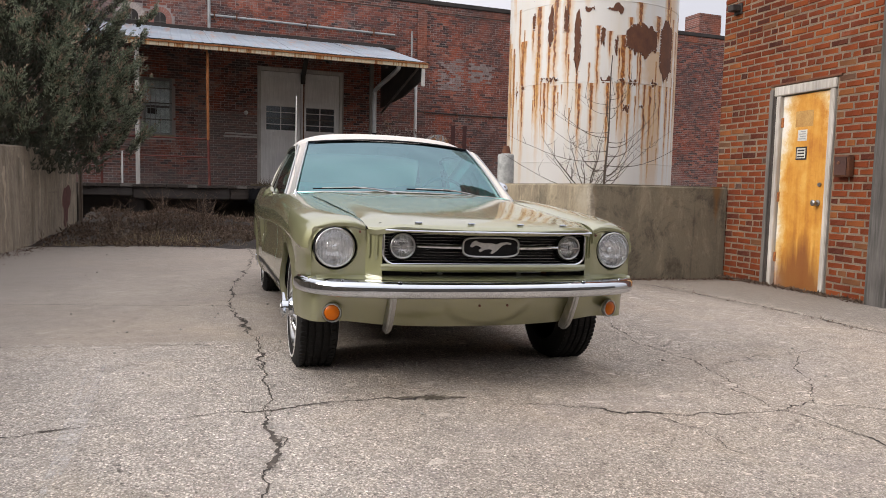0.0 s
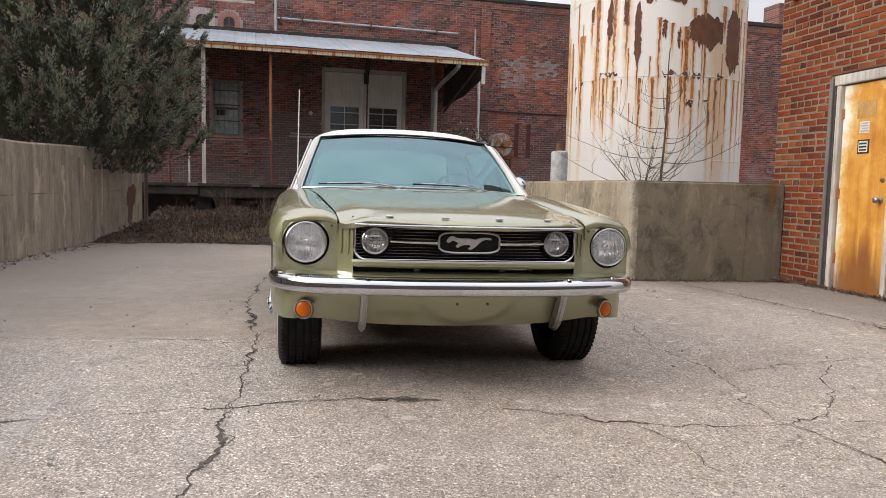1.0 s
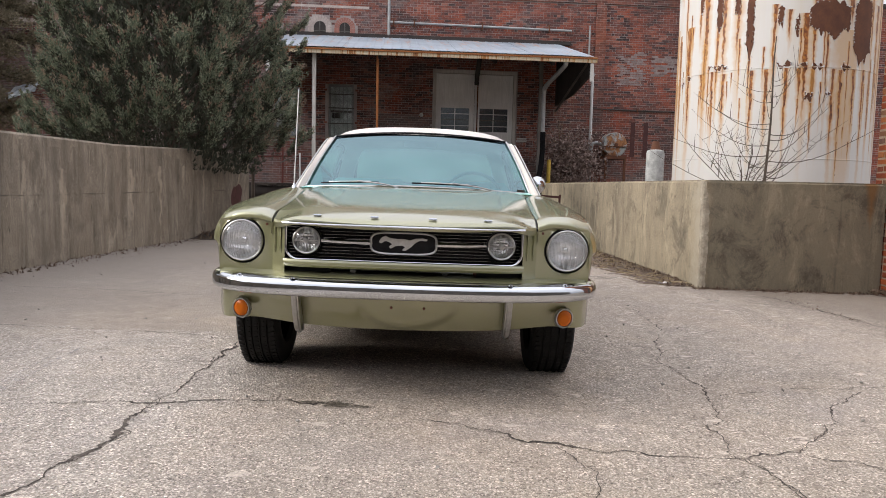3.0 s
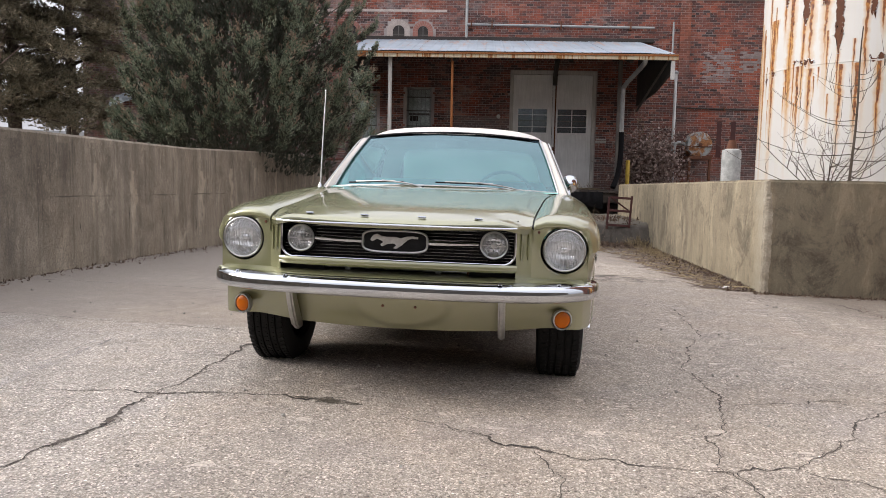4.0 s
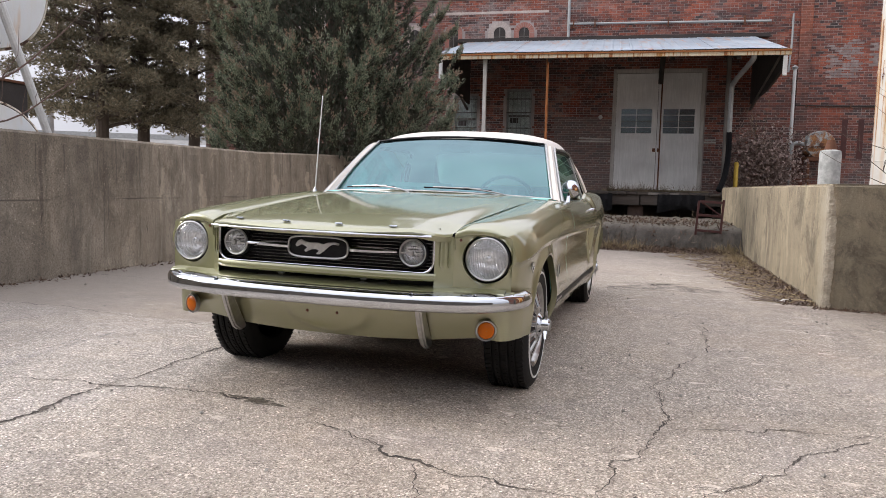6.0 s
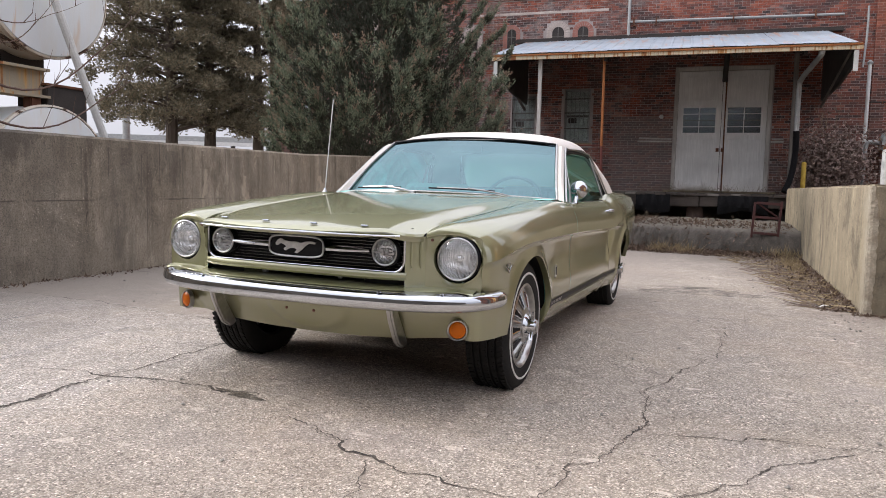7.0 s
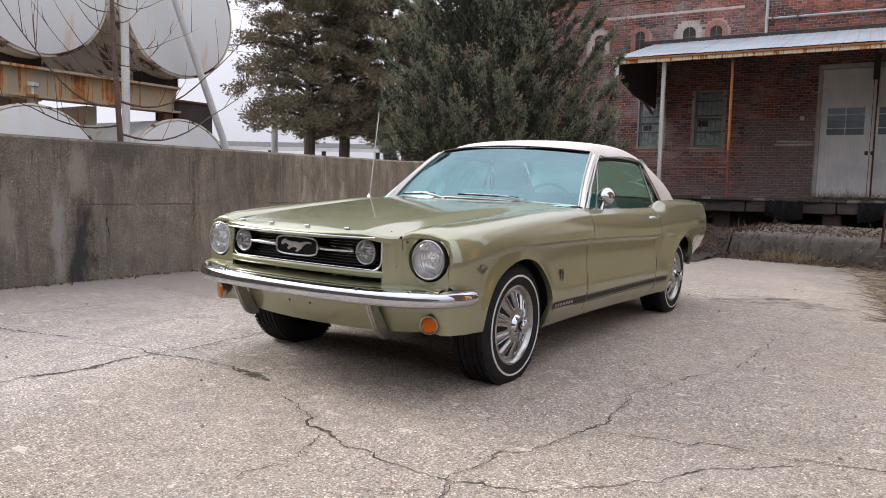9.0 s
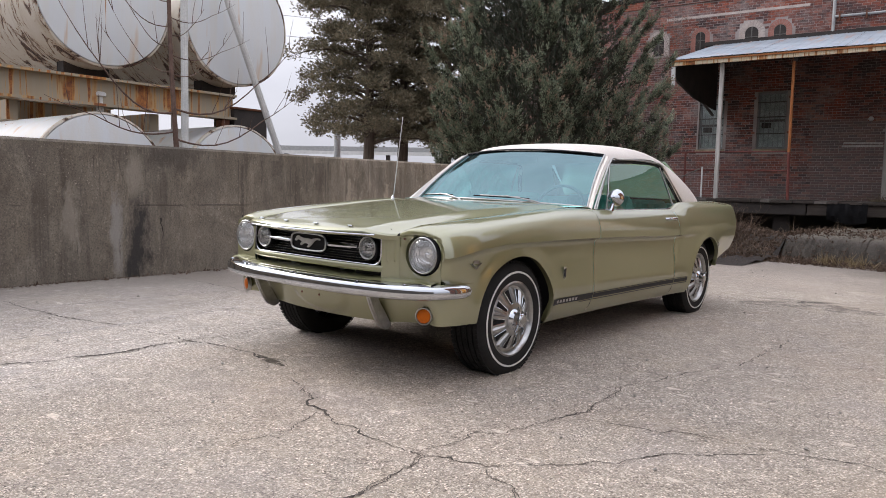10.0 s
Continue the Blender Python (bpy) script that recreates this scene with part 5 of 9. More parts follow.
for u in (5.95, 6.35):
    st = placed("oxide_strip", "dark red painted strip on the brick wall", "painted strip", u, 0, 0)
    part("strip", Geo().box(0, 0.14, -0.010, 0, 1.9, 2.95), M_MAROON, st)
line = placed("wall_cable", "thin dark cable clipped along the brick wall", "cable", 0, 0, 0)
part("run", Geo().tube([(4.65, -0.05, 3.32), (6.2, -0.05, 3.29), (8.8, -0.05, 3.30)], 0.022, 6), M_SOOT, line)
for u in (5.0, 6.1, 7.3):
    part("clip", Geo().box(u, u + 0.03, -0.075, -0.002, 3.26, 3.35), M_RUST, line)
post = placed("yellow_post", "faded yellow steel guard post behind the hose", "post", 2.98, -2.2, 0.80)
part("shaft", Geo().lathe([(0.055, 0), (0.055, 0.85), (0.04, 0.88), (0.001, 0.885)], 16), plain("faded_yellow_paint", (0.42, 0.27, 0.03), (0.58, 0.40, 0.06), 9, 0.7), post)
bulb = placed("wall_lamp", "small round white lamp beside the freight doors", "lamp", -0.42, 0, 2.98)
part("globe", Geo().lathe([(0.03, 0), (0.06, 0.03), (0.06, 0.07), (0.03, 0.10), (0.001, 0.105)], 16, pose(0, 0, 0, 90, 0, 0)), M_WHITE_METAL, bulb)
shelf = placed("wall_ledge_pipe", "thin pale pipe along the brick beside the doors", "pipe", 0, 0, 0)
part("run", Geo().tube([(-1.0, -0.04, 2.38), (-0.12, -0.04, 2.36)], 0.025, 8), M_FRAME, shelf)
part("run", Geo().tube([(2.46, -0.04, 2.36), (2.75, -0.04, 2.36)], 0.025, 8), M_FRAME, shelf)

M_BOLLARD = plain("mottled_grey_white", (0.30, 0.31, 0.29), (0.60, 0.60, 0.575), 9, 0.8, 0, 0.5, 25)
hood_thing = placed("tin_hood", "crumpled bluish tin hood fixed to the brick wall", "tin sheet", -11.98, -0.02, 3.0)
rnd = random.Random(13)
rows = []
for i in range(9):
    t = i / 8
    rows.append([(0.8 * s / 12, -0.55 + 0.55 * t + rnd.uniform(-0.03, 0.03), 0.42 * t ** 0.8 + 0.26 * s / 12 + rnd.uniform(-0.05, 0.05) * (1 - abs(2 * t - 1))) for s in range(13)])
part("sheet", Geo().grid(rows), M_ROOF_TIN_BARE, hood_thing, smooth=False, fix=False)
for x in (0.08, 0.72):
    part("bracket", Geo().box(x - 0.02, x + 0.02, -0.50, 0.02, 0.0 + 0.30 * x - 0.05, 0.03 + 0.30 * x - 0.05), M_RUST, hood_thing)
bol = thing("concrete_bollard", "white-painted pipe bollard with rusted cap", "bollard", (3.62, 8.10, 0.80))
part("body", Geo().lathe([(0.142, 0.0), (0.142, 0.70), (0.132, 0.75), (0.085, 0.765)], 28), M_BOLLARD, bol)
part("cap", Geo().lathe([(0.085, 0.76), (0.075, 0.80), (0.055, 0.88), (0.050, 0.90)], 18), M_RUST, bol)

# ---- horizontal tanks behind the west wall ----
def lying_tank(y, z, r, x0, x1, label):
    t = thing("horizontal_tank", label, "tank", (x0, y, z), group="horizontal tanks behind the wall")
    m = pose(0, 0, 0, 0, 90, 0)
    part("shell", Geo().lathe([(r, x1 - x0), (r, (x1 - x0) * 0.5), (r, -0.02)], 64, m, caps=False), M_TANK_PALE if z < 1.5 else M_SHELL, t, "rust-streaked cylindrical shell")
    part("end_cap", Geo().lathe([(r * 0.985, -0.03), (r * 0.97, 0.01), (r * 0.7, 0.05), (r * 0.35, 0.07), (0.001, 0.075)], 64, m, caps=False), M_TANK_PALE, t, "smooth off-white tank end")
    part("rim", Geo().lathe([(r + 0.012, -0.05), (r + 0.012, 0.0), (r * 0.985, 0.012), (r * 0.98, -0.03)], 64, m, caps=False), M_SHELL, t, "rust-edged rim")
    return t


M_SHELL = make_peeling("peeling_tank_side", (0.62, 0.585, 0.52))
for y, z, r in ((1.17, 3.14, 0.82), (3.03, 3.15, 0.82)):
    lying_tank(y, z, r, -5.85, -11.0, "large white cylindrical tank lying on steel beams")
for y, z, r in ((1.10, 0.95, 0.82), (3.02, 0.95, 0.82)):
    t = lying_tank(y, z, r, -5.85, -11.0, "white cylindrical tank lying behind the concrete wall")
    part("vent_stub", Geo().lathe([(0.045, 0.78), (0.045, 1.02), (0.075, 1.03), (0.075, 1.07), (0.05, 1.08)], 16, pose(-0.12, 0.04, 0)), M_WHITE_METAL, t, "short white vent pipe")
fr = thing("tank_frame", "rusting cream steel beams carrying the tanks", "steel frame", (-5.95, 0, 0))
for x in (0.0, -3.5):
    part("beam", Geo().prism([(-0.12, 1.85), (0.12, 1.85), (0.12, 1.88), (0.02, 1.88), (0.02, 2.16), (0.12, 2.16), (0.12, 2.19), (-0.12, 2.19), (-0.12, 2.16), (-0.02, 2.16), (-0.02, 1.88), (-0.12, 1.88)], 6.0, Matrix(((1, 0, 0, x), (0, 0, -1, 3.0), (0, 1, 0, 0), (0, 0, 0, 1)))), M_BEAM, fr, "rusted steel girder", fix=False)
    for y in (-1.4, 2.1 + 0.75):
        part("column", Geo().box(x - 0.07, x + 0.07, y - 0.07, y + 0.07, -0.3, 1.85), M_RUST, fr, bevel=0.01)
for y in (-2.2, 0.2, 1.9):
    part("cross_beam", Geo().box(-3.4, -0.12, y - 0.06, y + 0.06, 1.62, 1.84), M_BEAM, fr)
for y, w in ((1.17, 0.8), (3.03, 0.8)):
    part("saddle", Geo().box(-0.50, -0.30, y - w * 0.4, y + w * 0.3, 2.19, 2.40), M_SOOT, fr, bevel=0.01)
cab = thing("steel_cabinet", "dark brown weathered steel cabinet on the tank frame", "cabinet", (-6.1, 3.25, 1.5))
part("case", Geo().box(-0.25, 0.25, -0.28, 0.28, 0, 0.50), M_SOOT, cab, bevel=0.01)
part("lid", Geo().box(-0.27, 0.27, -0.30, 0.30, 0.50, 0.53), M_RUST, cab, bevel=0.006)
part("leg", Geo().box(-0.2, 0.2, -0.2, 0.2, -1.5, 0), M_RUST, cab)
pole = thing("leaning_pole", "leaning white steel pole before the tanks", "pole", (-5.55, 3.50, 0.0))
part("shaft", Geo().tube([(0, 0.60, 0.0), (0, 0.0, 1.45), (0.0, -0.86, 3.40), (0, -1.6, 5.0)], 0.045, 10), M_WHITE_METAL, pole)
pole = thing("upright_pole", "upright white steel pole before the tanks", "pole", (-5.45, 1.96, 0.0))
part("shaft", Geo().tube([(0, 0, 0), (0, 0, 5.0)], 0.045, 10), M_WHITE_METAL, pole)

# ---- far distance ----
g = Geo()
rows = []
for k in range(80):
    a = radians(95 + 1.1 * k)
    h = 15 + 9 * math.sin(k * 0.21) + 5 * math.sin(k * 0.53 + 1)
    rows.append([(520 * math.cos(a), 520 * math.sin(a), -2), (560 * math.cos(a), 560 * math.sin(a), h * 0.55)])
tagged(part("far_hills", Geo().grid(rows), plain("far_woods", (0.16, 0.20, 0.24), (0.20, 0.24, 0.27), 0.02, 1.0, 0, 0)), "pale blue wooded hills far off", "hills", kind="structure")
shed = thing("far_shed", "long open metal-roofed shed far off", "shed", (-46, 38, 0), turn=(0, 0, 30))
part("roof", Geo().box(-14, 22, -3, 3, 3.7, 4.1), M_PIPE, shed, bevel=0.05)
part("roof_edge", Geo().box(-14, 22, -3.1, -3.0, 3.45, 3.72), M_WHITE_METAL, shed)
for k in range(9):
    part("post", Geo().box(-13.5 + 4.3 * k, -13.2 + 4.3 * k, -2.9, -2.6, 0, 3.7), M_SOOT, shed)
for k, (x, y, h) in enumerate(((-19.5, 17.5, 3.6),)):
    q = thing("grey_post", "grey concrete post beyond the wall", "post", (x, y, 0))
    part("shaft", Geo().lathe([(0.16, 0), (0.13, h)], 12), M_PIPE, q)
line = thing("power_line", "far power line with three thin wires between timber poles", "power line", (0, 0, 0))
for k in range(3):
    part("wire", Geo().tube([(-70 + 5 * t, 40 + 6 * t, 14.2 + 2.2 * k + 0.02 * (t - 8) ** 2) for t in range(17)], 0.02, 5), M_SOOT, line)
for x, y in ((-70, 40), (10, 136)):
    part("pole", Geo().lathe([(0.19, -0.2), (0.13, 20.4), (0.001, 20.5)], 12, pose(x, y, 0)), M_GREY_WOOD, line)
# ---- trees, shrubs, weeds ----
def blades(origins, dirs, length, width, rng, per=4, spread=0.5):
    """Slender leaf blades fanned round each direction, as one array of kites."""
    n = len(origins)
    o = np.repeat(origins, per, axis=0)
    d = np.repeat(dirs, per, axis=0) + rng.normal(0, spread, (n * per, 3))
    d /= np.linalg.norm(d, axis=1)[:, None] + 1e-9
    s = np.cross(d, rng.normal(0, 1, (n * per, 3)))
    s /= np.linalg.norm(s, axis=1)[:, None] + 1e-9
    ln = (np.repeat(length, per) if np.ndim(length) else np.full(n * per, length)) * rng.uniform(0.6, 1.25, n * per)
    w = ln * width
    v = np.stack([o, o + d * ln[:, None] * 0.45 + s * w[:, None], o + d * ln[:, None], o + d * ln[:, None] * 0.45 - s * w[:, None]], axis=1).reshape(-1, 3)
    f = np.arange(n * per * 4).reshape(-1, 4)
    return v, f


def leaf_mesh(name, v, f, mat):
    me = bpy.data.meshes.new(name)
    me.vertices.add(len(v))
    me.vertices.foreach_set("co", v.astype(np.float32).ravel())
    me.loops.add(f.size)
    me.loops.foreach_set("vertex_index", f.astype(np.int32).ravel())
    me.polygons.add(len(f))
    me.polygons.foreach_set("loop_start", np.arange(0, f.size, 4, dtype=np.int32))
    me.update(calc_edges=True)
    me.materials.append(mat)
    return me


def juniper(name, label, base, height, radius, sprigs, mat, seed):
    """A dense upright cedar: feathery sprigs that sweep out and up from the trunk."""
    rng = np.random.default_rng(seed)
    tree = thing(name, label, "tree", base)
    part("trunk", Geo().tube([(0, 0, -0.1), (0.05, 0, height * 0.3), (-0.04, 0.05, height * 0.65), (0, 0, height * 0.97)], [0.16, 0.13, 0.07, 0.015], 10), M_BARK, tree)
    shape = curve_of([0.0, 0.10, 0.22, 0.40, 0.55, 0.7, 0.85, 1.0], [0.45, 0.78, 0.96, 1.0, 0.93, 0.72, 0.40, 0.03])
    o, d, ln, brown = [], [], [], []
    up = np.array([0, 0, 1.0])
    for k in range(sprigs):
        h = rng.uniform(0.262, 1.0) ** 1.05
        a = rng.uniform(0, 2 * math.pi)
        lump = 1 + 0.13 * math.sin(3 * a + 5 * h + seed) + 0.10 * math.sin(7 * a - 9 * h) + 0.08 * rng.normal()
        r = radius * shape(h) * lump
        out = np.array([math.cos(a), math.sin(a), 0])
        side = np.array([-out[1], out[0], 0])
        ax = out * rng.uniform(0.30, 0.85) + up * rng.uniform(0.5, 1.0) + side * rng.normal(0, 0.25)
        ax /= np.linalg.norm(ax)
        reach = rng.uniform(0.55, 1.05) * (1.0 - 0.35 * h)
        p0 = out * (r - 0.62 * reach) + up * (height * h - 0.62 * reach)
        # one branch: a leading plume and side plumes that leave it and turn up
        for j in range(13):
            t0 = 0.0 if j == 0 else rng.uniform(0.1, 0.8)
            size = reach if j == 0 else reach * rng.uniform(0.28, 0.50)
            b = ax if j == 0 else ax + side * rng.normal(0, 0.50) + out * rng.normal(0.1, 0.35) + up * 0.35
            b = b / np.linalg.norm(b)
            q = p0 + ax * reach * t0
            n = int(40 * size / 0.4) + 12
            t = rng.uniform(0, 1, n) ** 0.9
            fat = 0.008 + 0.060 * size ** 0.5 * np.sin(np.pi * np.clip(0.22 + 0.78 * t, 0, 1)) ** 0.8
            off = rng.normal(0, 0.55, (n, 3)) * fat[:, None]
            o.append(q + np.outer(t * size, b) + np.outer(0.12 * size * t * t, up) + off)
            d.append(b[None, :] + off * 9.0)
            ln.append(0.052 * (1.1 - 0.45 * t))
            tip = 0.66 if rng.random() < 0.28 else 0.97
            # class 0, the inner end of a spray, takes the shade-darkened leaf
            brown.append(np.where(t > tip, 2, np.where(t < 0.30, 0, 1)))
        if k % 8 == 0:
            part("limb", Geo().tube([(0, 0, height * h * 0.75), tuple(p0 * 0.6 + up * height * h * 0.3), tuple(p0 + ax * reach * 0.8)], [0.028, 0.018, 0.004], 5), M_BARK, tree)
    o, d, ln, brown = np.concatenate(o), np.concatenate(d), np.concatenate(ln), np.concatenate(brown)
    # the old foliage inside the crown; the shade there is put into its colour
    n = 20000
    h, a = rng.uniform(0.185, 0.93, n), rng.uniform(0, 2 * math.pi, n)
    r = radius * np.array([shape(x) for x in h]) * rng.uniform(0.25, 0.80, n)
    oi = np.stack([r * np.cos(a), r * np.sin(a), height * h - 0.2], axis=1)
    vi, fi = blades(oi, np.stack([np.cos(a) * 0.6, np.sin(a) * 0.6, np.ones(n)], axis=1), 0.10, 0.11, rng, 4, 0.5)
    for kind, name, m, label in ((0, "old_foliage", M_INNER, "dull old inner foliage, darkened in colour for the crown's shade"), (1, "crown", mat, "dense feathery grey-green sprays"), (2, "browned_spray", M_TIPS, "winter-browned tips of the sprays")):
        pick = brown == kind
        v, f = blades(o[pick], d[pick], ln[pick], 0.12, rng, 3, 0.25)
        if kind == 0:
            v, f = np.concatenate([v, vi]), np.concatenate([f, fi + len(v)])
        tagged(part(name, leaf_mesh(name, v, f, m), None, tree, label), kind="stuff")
    return tree


def old_cedar(name, label, base, height, radius, limbs, mat, seed, low=0.25):
    """An old cedar: level limbs with flat plumes of foliage and sky between them."""
    rng = np.random.default_rng(seed)
    tree = thing(name, label, "tree", base)
    part("trunk", Geo().tube([(0, 0, -0.1), (0.08, 0, height * 0.3), (-0.05, 0.06, height * 0.65), (0, 0, height)], [0.21, 0.16, 0.10, 0.03], 10), M_BARK, tree)
    o, d = [], []
    for k in range(limbs):
        h = low + (1 - low) * (k + rng.uniform(0, 1)) / limbs
        a = k * 2.4 + rng.uniform(-0.4, 0.4)
        reach = radius * (1.0 - 0.55 * max(0, h - 0.45)) * rng.uniform(0.6, 1.15)
        out = np.array([math.cos(a), math.sin(a), 0])
        side = np.array([-out[1], out[0], 0])
        pts = [np.array([0, 0, height * h]) + out * reach * t + np.array([0, 0, 0.42 * reach * t - 0.46 * reach * t * t]) + side * 0.1 * math.sin(3 * t) for t in span(0, 1, 7)]
        part("limb", Geo().tube([tuple(p) for p in pts], [0.06, 0.05, 0.04, 0.03, 0.022, 0.014, 0.005], 6), M_BARK, tree)
        for c in range(17):
            t = rng.uniform(0.22, 1.0) ** 0.8
            i = min(5, int(t * 6))
            p = pts[i] + (pts[i + 1] - pts[i]) * (t * 6 - i)
            fan = rng.choice((-1, 1)) * rng.uniform(0.2, 1.1)
            b = out * math.cos(fan) + side * math.sin(fan) + np.array([0, 0, rng.uniform(-0.05, 0.35)])
            size = rng.uniform(0.35, 0.75) * (1.15 - 0.4 * t)
            n = int(66 * size)
            q = rng.uniform(0, 1, n)
            wide = size * 0.30 * np.sin(np.pi * np.clip(0.12 + 0.82 * q, 0, 1))
            s2 = np.cross(b, np.array([0, 0, 1.0]))
            off = np.outer(rng.normal(0, 0.55, n) * wide, s2) + rng.normal(0, 0.075, (n, 3)) + np.outer(0.10 * size * q * q, np.array([0, 0, 1.0]))
            o.append(p + np.outer(q * size, b) + off)
            d.append(b[None, :] + off * 3.0 + np.array([0, 0, 0.25]))
    o, d = np.concatenate(o), np.concatenate(d)
    v, f = blades(o, d, 0.095, 0.13, rng, 5, 0.45)
    tagged(part("crown", leaf_mesh("crown", v, f, mat), None, tree, "layered dark brown-green foliage with gaps"), kind="stuff")
    return tree


juniper("juniper_tree", "dense dark grey-green juniper leaning over the concrete wall", (-4.42, 8.75, 0.0), 6.6, 2.03, 450, M_CEDAR, 4)
old_cedar("cedar_tree", "old open dark cedar with level limbs", (-13.65, 13.4, 0.0), 8.8, 2.6, 70, M_CEDAR_DARK, 7, 0.25)
old_cedar("cedar_tree", "old dark cedar with level limbs in the middle of the row", (-13.1, 14.4, 0.0), 9.2, 2.3, 58, M_CEDAR_DARK, 9, 0.25)
old_cedar("cedar_tree", "old dark cedar with level limbs before the warehouse end", (-12.4, 15.8, 0.0), 9.4, 1.9, 52, M_CEDAR_DARK, 8, 0.23)


def bare_plant(name, label, category, base, stems, height, rng, droop=0.25, thick=0.012, twigs=7, mat=None, spread=0.35, flat=1.0, reach=1.0):
    """Thin bare stems with side branches that curve upwards."""
    plant = thing(name, label, category, base)
    h = Geo()
    for s in range(stems):
        a = rng.uniform(0, 2 * math.pi)
        lean = rng.uniform(0.05, spread)
        top = height * rng.uniform(0.6, 1.0)
        pts = []
        for t in span(0, 1, 7):
            pts.append(Vector((flat * math.cos(a) * lean * top * t + rng.normal(0, 0.02), math.sin(a) * lean * top * t + rng.normal(0, 0.02), top * t)))
        part("stem", Geo().tube(pts, [thick * (1.15 - t) for t in span(0, 1, 7)], 6), mat or M_TWIG, plant, fix=False)
        for k in range(twigs):
            t = rng.uniform(0.12, 0.92)
            i = min(5, int(t * 6))
            p = pts[i].lerp(pts[i + 1], t * 6 - i)
            b = rng.uniform(0, 2 * math.pi)
            ln = reach * top * rng.uniform(0.18, 0.42) * (1.15 - 0.6 * t)
            out = Vector((flat * math.cos(b), math.sin(b), 0))
            tw = [p, p + out * ln * 0.4 + Vector((0, 0, ln * 0.12)), p + out * ln * 0.75 + Vector((0, 0, ln * 0.38)), p + out * ln + Vector((0, 0, ln * 0.75))]
            h.tube(smooth_path(tw, 3), [thick * 0.45 * (1 - 0.8 * q) for q in span(0, 1, 10)], 4)
            for _ in range(2):
                j = rng.integers(3, 8)
                q0 = Vector(smooth_path(tw, 3)[j])
                e = Vector((rng.normal(0, 1), rng.normal(0, 1), abs(rng.normal(0.6, 0.4)))).normalized() * ln * 0.35
                h.tube([q0, q0 + e * 0.5 + Vector((0, 0, -0.01)), q0 + e], [thick * 0.22, thick * 0.16, thick * 0.05], 4)
    tagged(part("twig_spray", h, mat or M_TWIG, plant, fix=False), kind="stuff")
    return plant


RNG = np.random.default_rng(21)
bare_plant("bare_sapling", "leafless twiggy shrub at the foot of the rusty tank", "shrub", (4.55, 6.90, 0.82), 12, 1.25, RNG, thick=0.008, twigs=5, spread=1.5, mat=M_BARK)


def arched_sapling(base, height, seed, label, limbs, mat, thick=0.036, swing=0.18):
    """A thin straight trunk; long limbs leave it level and sweep upwards, with fine upright whips."""
    rnd = random.Random(seed)
    plant = thing("bare_sapling", label, "tree", base)
    trunk = [Vector((0.012 * math.sin(5 * t), -0.16 * t + 0.014 * math.sin(9 * t), height * t)) for t in span(0, 1, 14)]
    part("trunk", Geo().tube(trunk, [thick * (1 - 0.67 * t) for t in span(0, 1, 14)], 8), mat, plant, fix=False)
    fine = Geo()
    for z, side, ln, rise, thick in limbs:
        i = min(12, int(z / height * 13))
        o = trunk[i].lerp(trunk[i + 1], z / height * 13 - i)
        turn = rnd.uniform(-swing, swing)
        pts = [o + Vector((ln * t * turn, side * ln * t, rise * t ** 2.1 - 0.05 * ln * math.sin(math.pi * min(1, t * 1.6)))) for t in span(0, 1, 12)]
        part("limb", Geo().tube(pts, [thick * (1.05 - 0.85 * t) for t in span(0, 1, 12)], 6), mat, plant, fix=False)
        for _ in range(5 if ln > 1 else 2):
            k = rnd.randrange(3, 11)
            whip = rnd.uniform(0.16, 0.55) * (1.1 if ln > 1 else 0.7)
            lean = side * rnd.uniform(-0.1, 0.55)
            fine.tube([pts[k], pts[k] + Vector((rnd.uniform(-0.03, 0.03), lean * whip * 0.6, whip * 0.45)), pts[k] + Vector((rnd.uniform(-0.06, 0.06), lean * whip * 0.85, whip))], [0.0042, 0.003, 0.0012], 4)
    tagged(part("twig_spray", fine, mat, plant, fix=False), kind="stuff")


M_SAPLING = plain("red_brown_bark", (0.085, 0.050, 0.038), (0.17, 0.108, 0.084), 14, 0.85, 0, 0.4, 60)
rnd = random.Random(5)
limbs = [(1.42, 1, 1.70, 0.72, 0.011), (1.50, -1, 1.25, 0.26, 0.010), (1.74, 1, 1.60, 0.98, 0.012), (1.70, -1, 1.20, 1.05, 0.012)]
limbs += [(1.95 + 0.11 * k + rnd.uniform(-0.05, 0.05), (-1, 1)[k % 2], rnd.uniform(0.40, 0.95), rnd.uniform(0.25, 0.65), 0.006) for k in range(20)]
arched_sapling((-4.25, 1.16, 0.0), 4.4, 5, "leafless young tree with sweeping limbs behind the concrete wall", limbs, M_SAPLING)
limbs = [(0.12 + 0.075 * k, (-1, 1)[k % 2], (1.15 - 0.042 * k) * rnd.uniform(0.75, 1.1), (0.75 - 0.022 * k) * rnd.uniform(0.7, 1.1), 0.0085 - 0.0002 * k) for k in range(22)]
arched_sapling((4.83, 6.85, 0.80), 2.3, 8, "leafless sapling with upswept twigs before the rusty tank", limbs, M_BARK, 0.022, 2.6)
q = at_building(-5.2, -0.25, 4.3)
bare_plant("wall_vine", "bare vine stems clinging to the brick wall", "vine", (q.x, q.y, q.z), 12, 2.2, RNG, thick=0.010, twigs=9, spread=0.8)
q = at_building(3.75, -1.2, 0.85)
shrub = bare_plant("dead_shrub", "brown withered shrub beside the dock", "shrub", (q.x, q.y, q.z), 16, 1.55, RNG, thick=0.012, twigs=10, spread=0.45)
o = RNG.normal(0, 1, (4200, 3)) * np.array([0.40, 0.36, 0.40]) + np.array([0, 0, 0.78])
v, f = blades(o, RNG.normal(0, 1, (4200, 3)), 0.075, 0.35, RNG, 3, 0.6)
